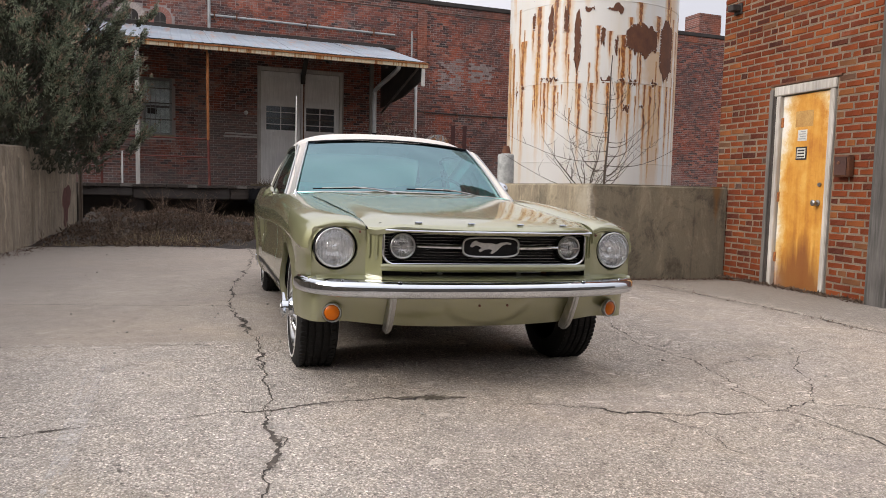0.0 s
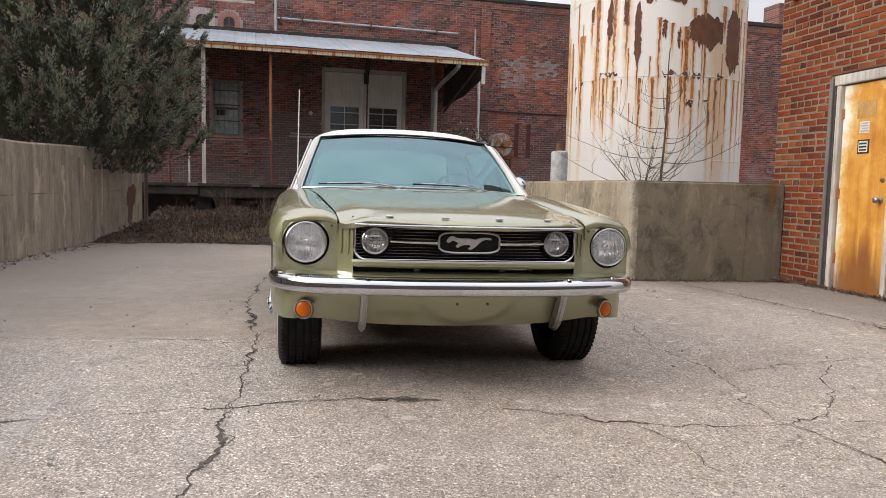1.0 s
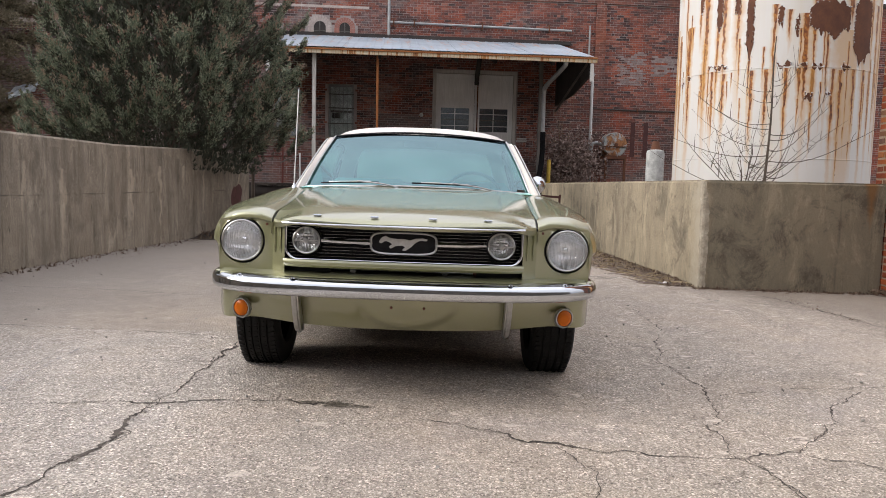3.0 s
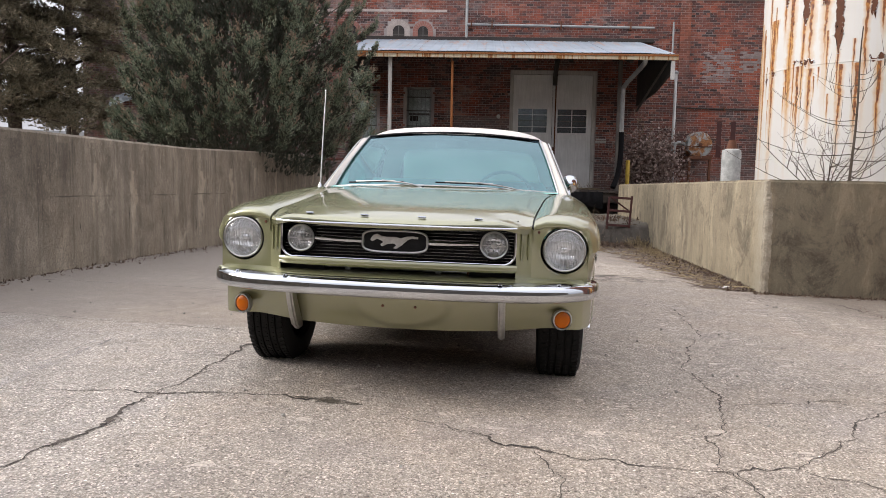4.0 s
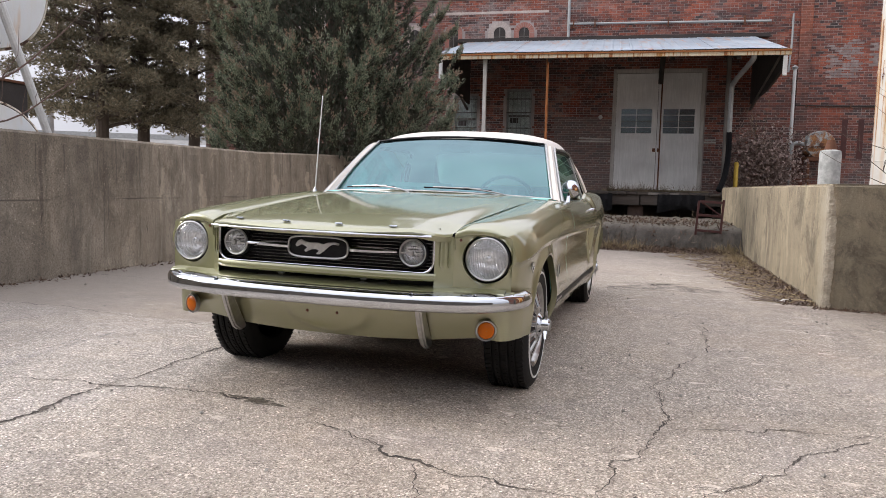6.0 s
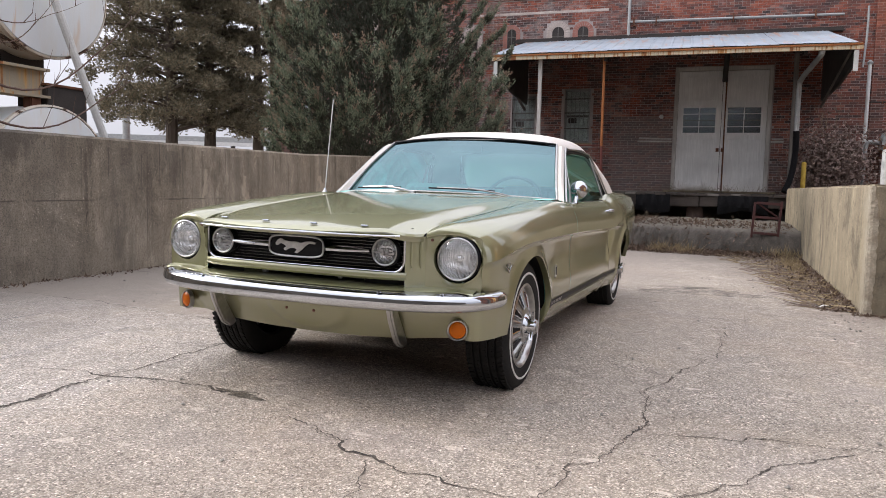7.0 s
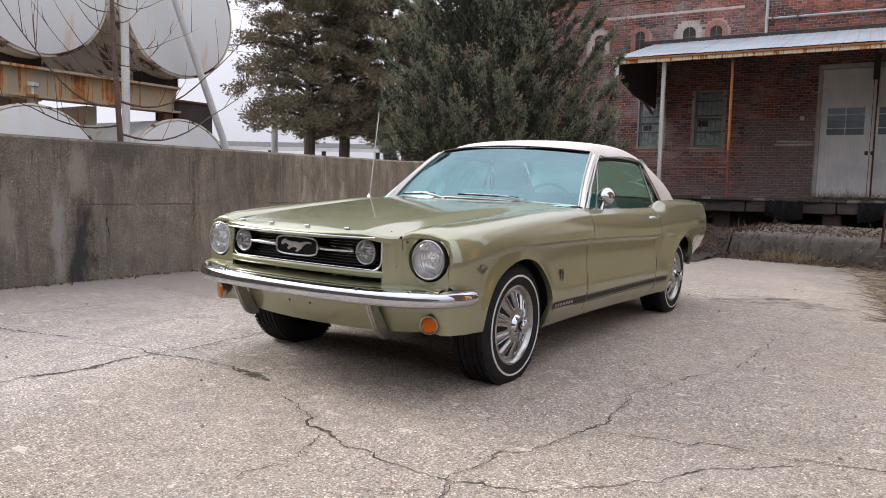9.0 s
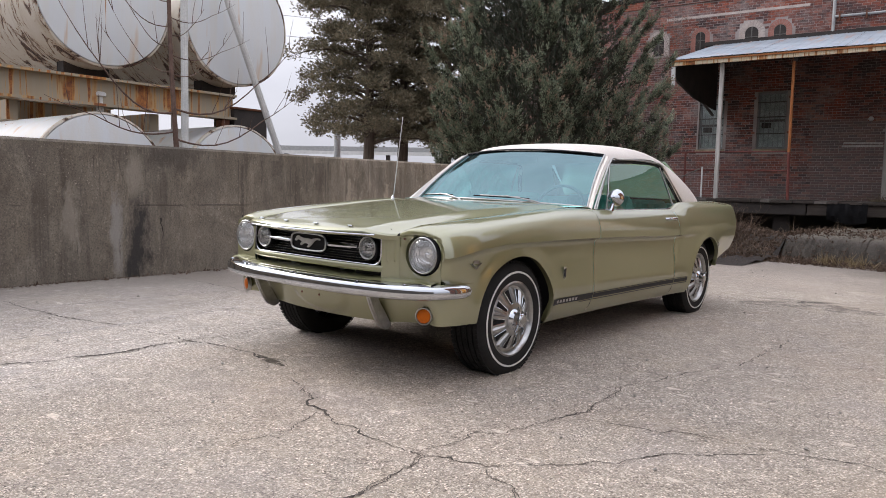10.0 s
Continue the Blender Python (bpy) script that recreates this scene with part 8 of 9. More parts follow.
# bumper
bump_path = smooth_path([(0, -0.835, 0), (0.25, -0.828, 0), (0.45, -0.806, 0), (0.60, -0.770, 0), (0.71, -0.722, 0), (0.79, -0.650, 0), (0.835, -0.565, 0), (0.853, -0.485, 0), (0.858, -0.43, 0)], 6)
bump_path = [Vector((p.x * 0.970, p.y + 0.032, 0)) for p in bump_path]
full = [Vector((-p.x, p.y, 0)) for p in bump_path[:0:-1]] + bump_path
section = [(-0.080, 0.070), (-0.062, 0.075), (-0.040, 0.0745), (-0.020, 0.071), (-0.007, 0.066), (0.002, 0.059), (0.0065, 0.051), (0.0085, 0.042), (0.0090, 0.028), (0.0085, 0.016), (0.004, 0.007), (-0.006, 0.002), (-0.022, 0.0), (-0.030, 0.008)]
rows = []
for i, p in enumerate(full):
    d = (full[min(i + 1, len(full) - 1)] - full[max(i - 1, 0)]).normalized()
    nrm = Vector((d.y, -d.x, 0))
    e = min(i, len(full) - 1 - i)
    sc = [0.25, 0.55, 0.74, 0.85, 0.92, 0.97][e] if e < 6 else 1.0
    rows.append([p + nrm * (a * sc) + Vector((0, 0, 0.466 + 0.04 + (h - 0.04) * sc)) for a, h in section])
bumper = part("front_bumper", Geo().grid(rows), M_CHROME, CAR, "chrome wrap-around front bumper with faint scuffs", angle=60)
for s in (1, -1):
    prof = [(y + 0.135, z) for y, z in [(-0.815, 0.492), (-0.838, 0.478), (-0.836, 0.455), (-0.815, 0.405), (-0.785, 0.350), (-0.755, 0.305), (-0.715, 0.281), (-0.680, 0.280), (-0.664, 0.298), (-0.686, 0.330), (-0.725, 0.385), (-0.760, 0.435), (-0.775, 0.482)]]
    m = Matrix(((0, 0, 1, s * 0.437 - 0.014), (1, 0, 0, 0), (0, 1, 0, 0), (0, 0, 0, 1)))
    part("bumper_guard", Geo().prism(prof, 0.028, m), M_CHROME_DULL, CAR, "dull chrome bumper guard blade", bevel=0.008, seg=3)
    for q in (0.43, 0.66):
        yb = {0.43: -0.775, 0.66: -0.695}[q]
        part("bumper_bolt", Geo().lathe([(0.011, 0), (0.010, 0.004), (0.005, 0.007), (0.001, 0.007)], 14, pose(s * q, yb + 0.010, 0.536)), M_CHROME, bumper)

# ---- wheels ----
half = 0.094
tyre_prof = [(0.185, -half * 0.8), (0.20, -half), (0.238, -half * 1.1), (0.272, -half * 1.06), (0.291, -half * 0.95), (0.301, -half * 0.82)]
for a in (-0.55, -0.2, 0.2, 0.55):
    tyre_prof += [(0.304, half * (a - 0.12)), (0.304, half * (a - 0.05)), (0.295, half * (a - 0.045)), (0.295, half * (a + 0.045)), (0.304, half * (a + 0.05)), (0.304, half * (a + 0.12))]
tyre_prof += [(0.301, half * 0.82), (0.291, half * 0.95), (0.272, half * 1.06), (0.238, half * 1.1), (0.20, half), (0.185, half * 0.8)]
ROUND_X = pose(0, 0, 0, 0, 90, 0)
me_tyre = Geo().lathe(tyre_prof, 72, ROUND_X, caps=False).mesh("tyre", M_TYRE, angle=28)
g = Geo()
for k in range(72):
    a = 360 / 72 * k
    for b0, b1, sk in ((-0.90, -0.64, 9), (-0.44, -0.31, -9), (-0.08, 0.08, 7), (0.31, 0.44, -9), (0.64, 0.90, 9)):
        m = pose(0, 0, 0, a, 0, 0) @ pose((b0 + b1) / 2 * half, 0, 0.3035, 0, 0, sk * 2)
        w = (b1 - b0) / 2 * half
        g.box(-w, w, -0.0085, 0.0085, -0.004, 0.0035, m)
me_tread = g.mesh("tread", M_TYRE, smooth=False, fix=False)
me_white = Geo().lathe([(0.2425, half * 1.085), (0.2435, half * 1.116), (0.2525, half * 1.109), (0.2535, half * 1.07)], 72, ROUND_X, caps=False).mesh("whitewall", M_WHITEWALL)
me_rim = Geo().lathe([(0.198, half * 0.86), (0.200, half * 1.0), (0.192, half * 1.04), (0.182, half * 0.96), (0.176, half * 0.78), (0.165, half * 0.74), (0.08, half * 1.06), (0.062, half * 1.1), (0.055, half * 1.1)], 60, ROUND_X, caps=False).mesh("wheel_cover", M_CHROME_DULL, angle=50)
me_hub = Geo().lathe([(0.058, half * 1.08), (0.052, half * 1.2), (0.040, half * 1.30), (0.036, half * 1.62), (0.030, half * 1.68), (0.001, half * 1.68)], 32, ROUND_X, caps=False).mesh("hub_cap", M_CHROME)
me_hub_disc = Geo().lathe([(0.026, half * 1.68), (0.024, half * 1.71), (0.001, half * 1.72)], 24, ROUND_X, caps=False).mesh("hub_disc", M_CHROME_DULL)
SPIN = []
for k in range(3):
    m = pose(0, 0, 0, 120 * k + 20, 0, 0)
    SPIN.append(Geo().add([m @ Vector(p) for p in ((half * 1.40, -0.012, 0.03), (half * 1.58, -0.010, 0.03), (half * 1.58, 0.010, 0.03), (half * 1.40, 0.012, 0.03),
                                   (half * 1.48, -0.007, 0.078), (half * 1.58, -0.005, 0.080), (half * 1.58, 0.005, 0.080), (half * 1.48, 0.007, 0.078))],
          [(0, 1, 2, 3), (4, 7, 6, 5), (0, 4, 5, 1), (1, 5, 6, 2), (2, 6, 7, 3), (3, 7, 4, 0)]).mesh("spinner", M_CHROME, bevel=0.003))
cone = lambda r: half * (0.74 + (0.165 - r) / 0.085 * 0.32)


def slot_outline(k, r0=0.088, r1=0.158, w0=0.0075, w1=0.0185, lift=0.003):
    a = 2 * math.pi * k / 10
    pts = []
    for r, w in ((r0, -w0), (r0, w0), (r1, w1), (r1, -w1)):
        y, z = r * math.cos(a) - w * math.sin(a), r * math.sin(a) + w * math.cos(a)
        pts.append((cone(r) + lift, y, z))
    return pts


SLOTS = [(Geo().add(slot_outline(k), [(0, 1, 2, 3)]).mesh("slot", M_TRIM_BLACK), Geo().tube((lambda q: q + [q[0]])(slot_outline(k, lift=0.004)), 0.0028, 6).mesh("slot_frame", M_CHROME),
          Geo().add(slot_outline(k + 0.5, 0.09, 0.165, 0.004, 0.016, 0.0), [(0, 1, 2, 3)]).add([(x + 0.010, y, z) for x, y, z in slot_outline(k + 0.5, 0.085, 0.160, 0.0015, 0.007, 0.0)], [(0, 1, 2, 3)]).mesh("rib", M_CHROME)) for k in range(10)]
g = Geo()
for k in range(10):
    lo, hi = slot_outline(k + 0.5, 0.088, 0.170, 0.007, 0.021, -0.002), [(x + 0.009, y, z) for x, y, z in slot_outline(k + 0.5, 0.085, 0.162, 0.002, 0.006, 0.0)]
    SLOTS[k] = (SLOTS[k][0], SLOTS[k][1], Geo().add(lo + hi, [(4, 5, 6, 7), (0, 1, 5, 4), (1, 2, 6, 5), (2, 3, 7, 6), (3, 0, 4, 7)]).mesh("rib", M_CHROME_DULL, bevel=0.001))
for s in (1, -1):
    for y in WHEELS:
        w = new("wheel")
        w.empty_display_size = 0.1
        w.parent = CAR
        w.matrix_basis = pose(s * 0.698, y + (0.02 if y < 1 else 0.0), 0.307, 17 * y, 0, 0 if s > 0 else 180)
        w["label"] = "whitewall tyre on a slotted chrome wheel cover with spinner"
        part("tyre", me_tyre, None, w)
        part("tread", me_tread, None, w)
        part("whitewall", me_white, None, w, "thin white sidewall stripe")
        part("wheel_cover", me_rim, None, w)
        part("hub_cap", me_hub, None, w)
        part("hub_disc", me_hub_disc, None, w)
        for blade in SPIN:
            part("spinner", blade, None, w)
        for a, b, c in SLOTS:
            part("slot", a, None, w)
            part("slot_frame", b, None, w)
            part("rib", c, None, w)
    for y in WHEELS:
        rows = []
        lift = 0.03 if y < 1 else 0.13
        for k in range(19):
            a = lift + (math.pi - 2 * lift) * k / 18
            rows.append([(s * x, y + (arch_a(y) + 0.013) * math.cos(a), 0.325 + 0.345 * math.sin(a)) for x in (0.45, 0.6, 0.80 if y < 1 else 0.77)])
        g = Geo().grid(rows)
        g.box(s * 0.44, s * 0.45, y - 0.37, y + 0.37, 0.33 if y < 1 else 0.40, 0.68)
        part("wheel_house", g, M_TRIM_BLACK, CAR, fix=False)

# ---- glass and roof pillars ----
def ws(u, v):
    b = Vector((0.700 * u, 0.745 + 0.225 * u * u, 0.905 - 0.022 * u * u))
    t = Vector((0.578 * u, 1.285 + 0.125 * u * u, 1.258 - 0.030 * u * u))
    p = b.lerp(t, v)
    p.y -= 0.02 * math.sin(math.pi * v)
    p.z += 0.012 * math.sin(math.pi * v)
    return p


glass = part("windshield", Geo().grid([[ws(u, v) for u in span(-1, 1, 25)] for v in span(0, 1, 13)]), M_WINDSHIELD, CAR, "curved teal-tinted windshield with darker top band")
glass.visible_shadow = False
part("windshield_seal", Geo().tube([ws(u, 1.0) + Vector((0, -0.006, 0.004)) for u in span(-1, 1, 25)], 0.007, 8), M_TRIM_BLACK, CAR)
part("windshield_trim", Geo().tube([ws(-1, v) + Vector((-0.004, -0.008, 0.004)) for v in span(1, 0, 9)] + [ws(u, 0) + Vector((0, -0.01, 0.003)) for u in span(-1, 1, 25)] + [ws(1, v) + Vector((0.004, -0.008, 0.004)) for v in span(0, 1, 9)], 0.007, 8), M_CHROME_DULL, CAR, "chrome windshield moulding")
rows = []
for t in span(0, 1, 14):
    i = ws(1.0, t)
    o = Vector((0.762, 0.905, 0.866)).lerp(Vector((0.640, 1.372, 1.196)), t)
    o.y -= 0.02 * math.sin(math.pi * t)
    m = i.lerp(o, 0.5) + Vector((0.012, -0.012, 0.008))
    rows.append([i + Vector((-0.012, 0.05, 0)), i, i.lerp(m, 0.6), m, m.lerp(o, 0.6), o, o + Vector((-0.03, 0.045, 0.0))])
both("windshield_pillar", Geo().grid(rows), M_VINYL, CAR, "cream painted windshield pillar")
# sail panels and rear glass
rows = []
for t in span(0, 1, 16):
    f = Vector((0.632, 2.235, 1.188)).lerp(Vector((0.742, 2.410, 0.905)), t)
    q = Vector((0.600, 2.478, 1.180)).lerp(Vector((0.735, 2.835, 0.905)), t)
    q.y += 0.022 * math.sin(math.pi * t)
    q.x += 0.02 * math.sin(math.pi * t)
    f.x += 0.012 * math.sin(math.pi * t)
    n = q + Vector((-0.100, 0.040, 0.048)).lerp(Vector((-0.095, 0.085, -0.004)), t)
    m = f.lerp(q, 0.5) + Vector((0.012, 0, 0.004))
    rows.append([f + Vector((-0.03, 0.0, 0)), f, f.lerp(m, 0.5), m, m.lerp(q, 0.6), q, q.lerp(n, 0.35) + Vector((0.008, 0.01, 0.004)), n])
both("roof_quarter", Geo().grid(rows), M_VINYL, CAR, "cream vinyl roof quarter")
rows = [[Vector((0.54 * u, 2.55, 1.235)).lerp(Vector((0.62 * u, 3.02, 0.925)), v) + Vector((0, 0.04 * (1 - u * u), 0.02 * math.sin(math.pi * v))) for u in span(-1, 1, 13)] for v in span(0, 1, 9)]
rg = part("rear_glass", Geo().grid(rows), M_SIDE_GLASS, CAR)
rg.visible_shadow = False


def side_at(y, t):
    return Vector((0.748 - 0.118 * t, y, 0.866 + 0.322 * t))


def pane(name, quad):
    rows = [[quad[0].lerp(quad[1], a).lerp(quad[3].lerp(quad[2], a), b) + Vector((0.010 * math.sin(math.pi * b), 0, 0)) for a in span(0, 1, 7)] for b in span(0, 1, 7)]
    for g in (Geo().grid(rows), Geo().grid(rows).mirrored()):
        ob = part(name, g, M_SIDE_GLASS, CAR)
        ob.visible_shadow = False


pane("vent_window", [side_at(0.985, 0), side_at(1.125, 0), side_at(1.345, 0.92), side_at(1.335, 0.92)])
pane("door_window", [side_at(1.135, 0), side_at(2.25, 0), side_at(2.20, 0.97), side_at(1.365, 0.97)])
pane("quarter_window", [side_at(2.26, 0), side_at(2.400, 0.10), side_at(2.245, 0.97), side_at(2.21, 0.97)])
rail = [Vector((0.768, 0.93, 0.874)), Vector((0.71, 1.135, 1.03)), Vector((0.648, 1.372, 1.196)), Vector((0.643, 1.5, 1.205)), Vector((0.643, 1.8, 1.212)), Vector((0.643, 2.1, 1.206)), Vector((0.640, 2.235, 1.192)), Vector((0.70, 2.335, 1.05)), Vector((0.750, 2.43, 0.915))]
both("drip_rail", Geo().tube(smooth_path(rail, 5), 0.0065, 8), M_CHROME_DULL, CAR, "thin metal drip rail")
for name, pts in (("vent_post", [side_at(1.13, 0), side_at(1.36, 0.97)]), ("vent_frame", [side_at(0.985, 0.01), side_at(1.335, 0.93)]), ("window_edge", [side_at(2.255, 0), side_at(2.205, 0.97)])):
    both(name, Geo().tube([p + Vector((0.006, 0, 0)) for p in pts], 0.007, 8), M_CHROME_DULL, CAR, "chrome window strip")
both("window_top_seal", Geo().tube(smooth_path([side_at(1.36, 0.99), side_at(1.8, 1.03), side_at(2.22, 0.98), side_at(2.325, 0.55), side_at(2.415, 0.10)], 5), 0.012, 8), M_TRIM_BLACK, CAR)
both("belt_moulding", Geo().tube([(0.762, y, z_shoulder(y) + 0.004) for y in span(0.96, 2.16, 14)], 0.006, 8), M_CHROME, CAR, "chrome belt moulding")
rows = [[Vector(hood_back) for hood_back in [(x_inner(0.80) * u, hood_y(abs(u), 1) + 0.004, hood_z(abs(u), min(hood_y(abs(u), 1), 0.78)) - 0.004) for u in span(-1, 1, 31)]],
        [ws(u, 0) + Vector((0, -0.05, -0.014)) for u in span(-1, 1, 31)], [ws(u, 0) + Vector((0, 0.0, -0.008)) for u in span(-1, 1, 31)]]
part("cowl", Geo().grid(rows), M_PAINT, CAR)
both("cowhipfiller", Geo().grid([[(x, y, z_inner(y) - 0.012) for y in span(0.55, 1.05, 8)] for x in (0.55, 0.78)]), M_PAINT, CAR)

# wipers, aerial, mirror, handles, badges
M_WIPER = plain("brushed_wiper_steel", (0.30, 0.31, 0.32), (0.40, 0.41, 0.42), 40, 0.45, 0.6, 0.05)
for x0, x1, px in ((-0.60, -0.30, -0.10), (-0.03, 0.30, 0.50)):
    u0, u1, up = x0 / 0.70, x1 / 0.70, px / 0.70
    tip = [ws(u, 0.045) + Vector((0, -0.014, 0.008)) for u in span(u0, u1 + 0.1, 8)]
    arm = [ws(up, -0.02) + Vector((0, -0.03, 0.0)), ws((up + u1) / 2, 0.0) + Vector((0, -0.03, 0.016)), ws((u0 + u1) / 2 + 0.12, 0.05) + Vector((0, -0.026, 0.014))]
    wiper = part("wiper", Geo().tube(smooth_path(arm, 6), 0.0055, 6), M_WIPER, CAR, "thin metal wiper arm")
    part("wiper_blade", Geo().tube(tip, 0.005, 6), M_TRIM_BLACK, wiper)
    part("blade_holder", Geo().tube([p + Vector((0, -0.007, 0.005)) for p in tip[1:-1]], 0.0042, 6), M_CHROME_DULL, wiper)
    part("wiper_pivot", Geo().lathe([(0.013, 0), (0.012, 0.014), (0.006, 0.02)], 12, Matrix.Translation(arm[0] - Vector((0, 0, 0.01)))), M_TRIM_BLACK, wiper)
ant = part("aerial", Geo().tube([(-0.725, 0.714, 0.872), (-0.724, 0.75, 1.16), (-0.722, 0.79, 1.462)], [0.0042, 0.0036, 0.003], 6), M_SILVER, CAR, "thin chrome radio aerial")
part("aerial_base", Geo().lathe([(0.020, 0), (0.018, 0.012), (0.008, 0.03), (0.005, 0.04)], 16, pose(-0.725, 0.712, 0.866)), M_CHROME, ant)
part("aerial_tip", Geo().lathe([(0.002, 0), (0.004, 0.003), (0.003, 0.007), (0.001, 0.008)], 10, pose(-0.722, 0.79, 1.460)), M_CHROME, ant)
mir = part("door_mirror", Geo().lathe([(0.004, 0.062), (0.020, 0.054), (0.040, 0.030), (0.053, 0.006), (0.056, -0.006), (0.050, -0.010)], 32, FRONT(0.782, 1.190, 0.948)), M_CHROME, CAR, "round chrome door mirror on a stalk", angle=20)
part("mirror_stalk", Geo().tube([(0.775, 1.140, 0.862), (0.777, 1.160, 0.90), (0.782, 1.182, 0.945)], [0.018, 0.013, 0.010], 10), M_CHROME, mir)
hx = side_x(1.99, 0.80)
hand = part("door_handle", Geo().tube(smooth_path([(hx - 0.004, 1.905, 0.802), (hx + 0.022, 1.925, 0.804), (hx + 0.028, 1.98, 0.804), (hx + 0.026, 2.03, 0.803), (hx - 0.004, 2.055, 0.802)], 4), 0.0085, 8), M_CHROME, CAR, "chrome door handle")
part("push_button", Geo().lathe([(0.013, 0), (0.012, 0.03), (0.001, 0.032)], 14, OUT(hx - 0.002, 2.045, 0.80)), M_CHROME, hand)
part("key_lock", Geo().lathe([(0.010, 0), (0.009, 0.010), (0.001, 0.011)], 14, OUT(hx - 0.002, 2.02, 0.765)), M_CHROME, hand)
both("hood_hinge_screw", Geo().lathe([(0.006, 0), (0.005, 0.004), (0.001, 0.004)], 10, FRONT(0.574, face_y(0.574), 0.738)), M_RUST, CAR)
bx = side_x(-0.36, 0.625) + 0.002
SIDE = lambda x, y, z: Matrix(((0, 0, 1, x), (1, 0, 0, y), (0, 1, 0, z), (0, 0, 0, 1)))
vee = part("fender_badge", Geo().prism([(-0.046, 0.008), (0.0, -0.022), (0.046, 0.008), (0.030, 0.008), (0.0, -0.012), (-0.030, 0.008)], 0.005, SIDE(bx, -0.36, 0.622)), M_CHROME, CAR, "small chrome vee badge", bevel=0.001)
part("badge_bar", Geo().prism([(-0.020, 0.006), (0.020, 0.006), (0.020, 0.020), (-0.020, 0.020)], 0.005, SIDE(bx, -0.36, 0.622)), M_CHROME_DULL, vee)
bx = side_x(0.47, 0.52) + 0.001
crest = part("fender_emblem", Geo().prism([(-0.014, 0.036), (0.014, 0.036), (0.014, -0.024), (0.0, -0.036), (-0.014, -0.028)], 0.008, SIDE(bx, 0.50, 0.518)), M_CHROME, CAR, "small upright chrome crest", bevel=0.002)
part("crest_inset", Geo().prism([(-0.008, 0.026), (0.008, 0.026), (0.008, -0.018), (-0.008, -0.018)], 0.010, SIDE(bx, 0.50, 0.518)), M_STRIPE, crest)


def stripe(y0, y1, dz0, dz1, lift=0.0025):
    rows = []
    for y in span(y0, y1, 40):
        zt = 0.378 - 0.012 * (y - 0.35)
        rows.append([(side_x(y, zt - dz) + lift, y, zt - dz) for dz in (dz0, (dz0 + dz1) / 2, dz1)])
    return Geo().grid(rows, flip=True)


for y0, y1, a, b in ((0.374, 0.855, 0.0, 0.036), (0.862, 2.116, 0.008, 0.034), (2.126, 2.36, 0.008, 0.034), (0.70, 0.855, 0.041, 0.046), (0.862, 2.116, 0.041, 0.046), (2.126, 2.36, 0.041, 0.046), (0.862, 2.116, 0.0, 0.004), (2.126, 2.36, 0.0, 0.004)):
    both("rocker_stripe", stripe(y0, y1, a, b), M_STRIPE, CAR, "black rocker stripe")
for k in range(7):
    y = 0.42 + 0.036 * k
    both("stripe_letter_bar", stripe(y, y + 0.024, 0.010, 0.027, 0.0045), M_CHROME_DULL, CAR)
both("lower_rocker", Geo().grid([[(side_x(y, 0.25) - d, y, z) for d, z in ((0.0, 0.25), (0.012, 0.235), (0.06, 0.228))] for y in span(0.37, 2.37, 30)]), M_PAINT, CAR)

# ---- cabin ----
part("dashboard", Geo().grid([[(x, y, z) for y, z in ((0.80, 0.885), (0.98, 0.892), (1.06, 0.880), (1.085, 0.85), (1.07, 0.72), (1.0, 0.62))] for x in span(-0.70, 0.70, 15)]), M_TEAL, CAR, "turquoise padded dashboard")
ring = [(0.36 + 0.19 * math.cos(a), 1.20 + 0.19 * math.sin(a) * 0.34, 0.835 + 0.19 * math.sin(a) * 0.94) for a in span(0, 2 * math.pi, 40)]
wheel = part("steering_wheel", Geo().tube(ring, 0.0115, 8), M_TEAL_DARK, CAR, "thin-rimmed turquoise steering wheel")
part("steering_spokes", Geo().tube([(0.18, 1.20, 0.835), (0.36, 1.185, 0.825), (0.54, 1.20, 0.835)], 0.010, 8).tube([(0.36, 1.185, 0.825), (0.36, 1.02, 0.75)], 0.022, 10), M_CHROME_DULL, wheel)


def seat(x0, x1, y0, top, name):
    base = part(name, Geo().box(x0, x1, y0 - 0.50, y0, 0.30, 0.58), M_TEAL, CAR, "pleated turquoise vinyl seat", bevel=0.05)
    n = max(6, int((x1 - x0) / 0.05))
    rows = []
    for k in range(n * 4 + 1):
        x = x0 + (x1 - x0) * k / (n * 4)
        p = 0.010 * abs(math.sin(math.pi * k / 4))
        e = 0.05 * step(0.05, 0.0, min(x - x0, x1 - x))
        rows.append([(x, y0 - 0.06 - p + e, 0.52), (x, y0 + 0.02 - p + e, top - 0.12), (x, y0 + 0.05 - p + e, top - 0.03 - e), (x, y0 + 0.085, top - e), (x, y0 + 0.13, top - 0.03 - e), (x, y0 + 0.13, 0.5)])
    part("seat_back", Geo().grid(rows), M_TEAL, base, "pleated seat back")


seat(-0.66, -0.10, 1.66, 0.955, "passenger_seat")
seat(0.10, 0.66, 1.66, 0.955, "driver_seat")
seat(-0.66, 0.66, 2.30, 0.925, "rear_seat")
part("parcel_shelf", Geo().box(-0.64, 0.64, 2.42, 2.9, 0.87, 0.895), M_TEAL, CAR)
both("door_card", Geo().box(0.715, 0.735, 0.95, 2.45, 0.35, 0.86), M_TEAL, CAR, "turquoise door card", bevel=0.006)
part("cabin_floor", Geo().box(-0.70, 0.70, 0.8, 2.4, 0.285, 0.31), M_TEAL_DARK, CAR)
part("firewall", Geo().box(-0.62, 0.62, 0.79, 0.81, 0.3, 0.87), M_TEAL_DARK, CAR)
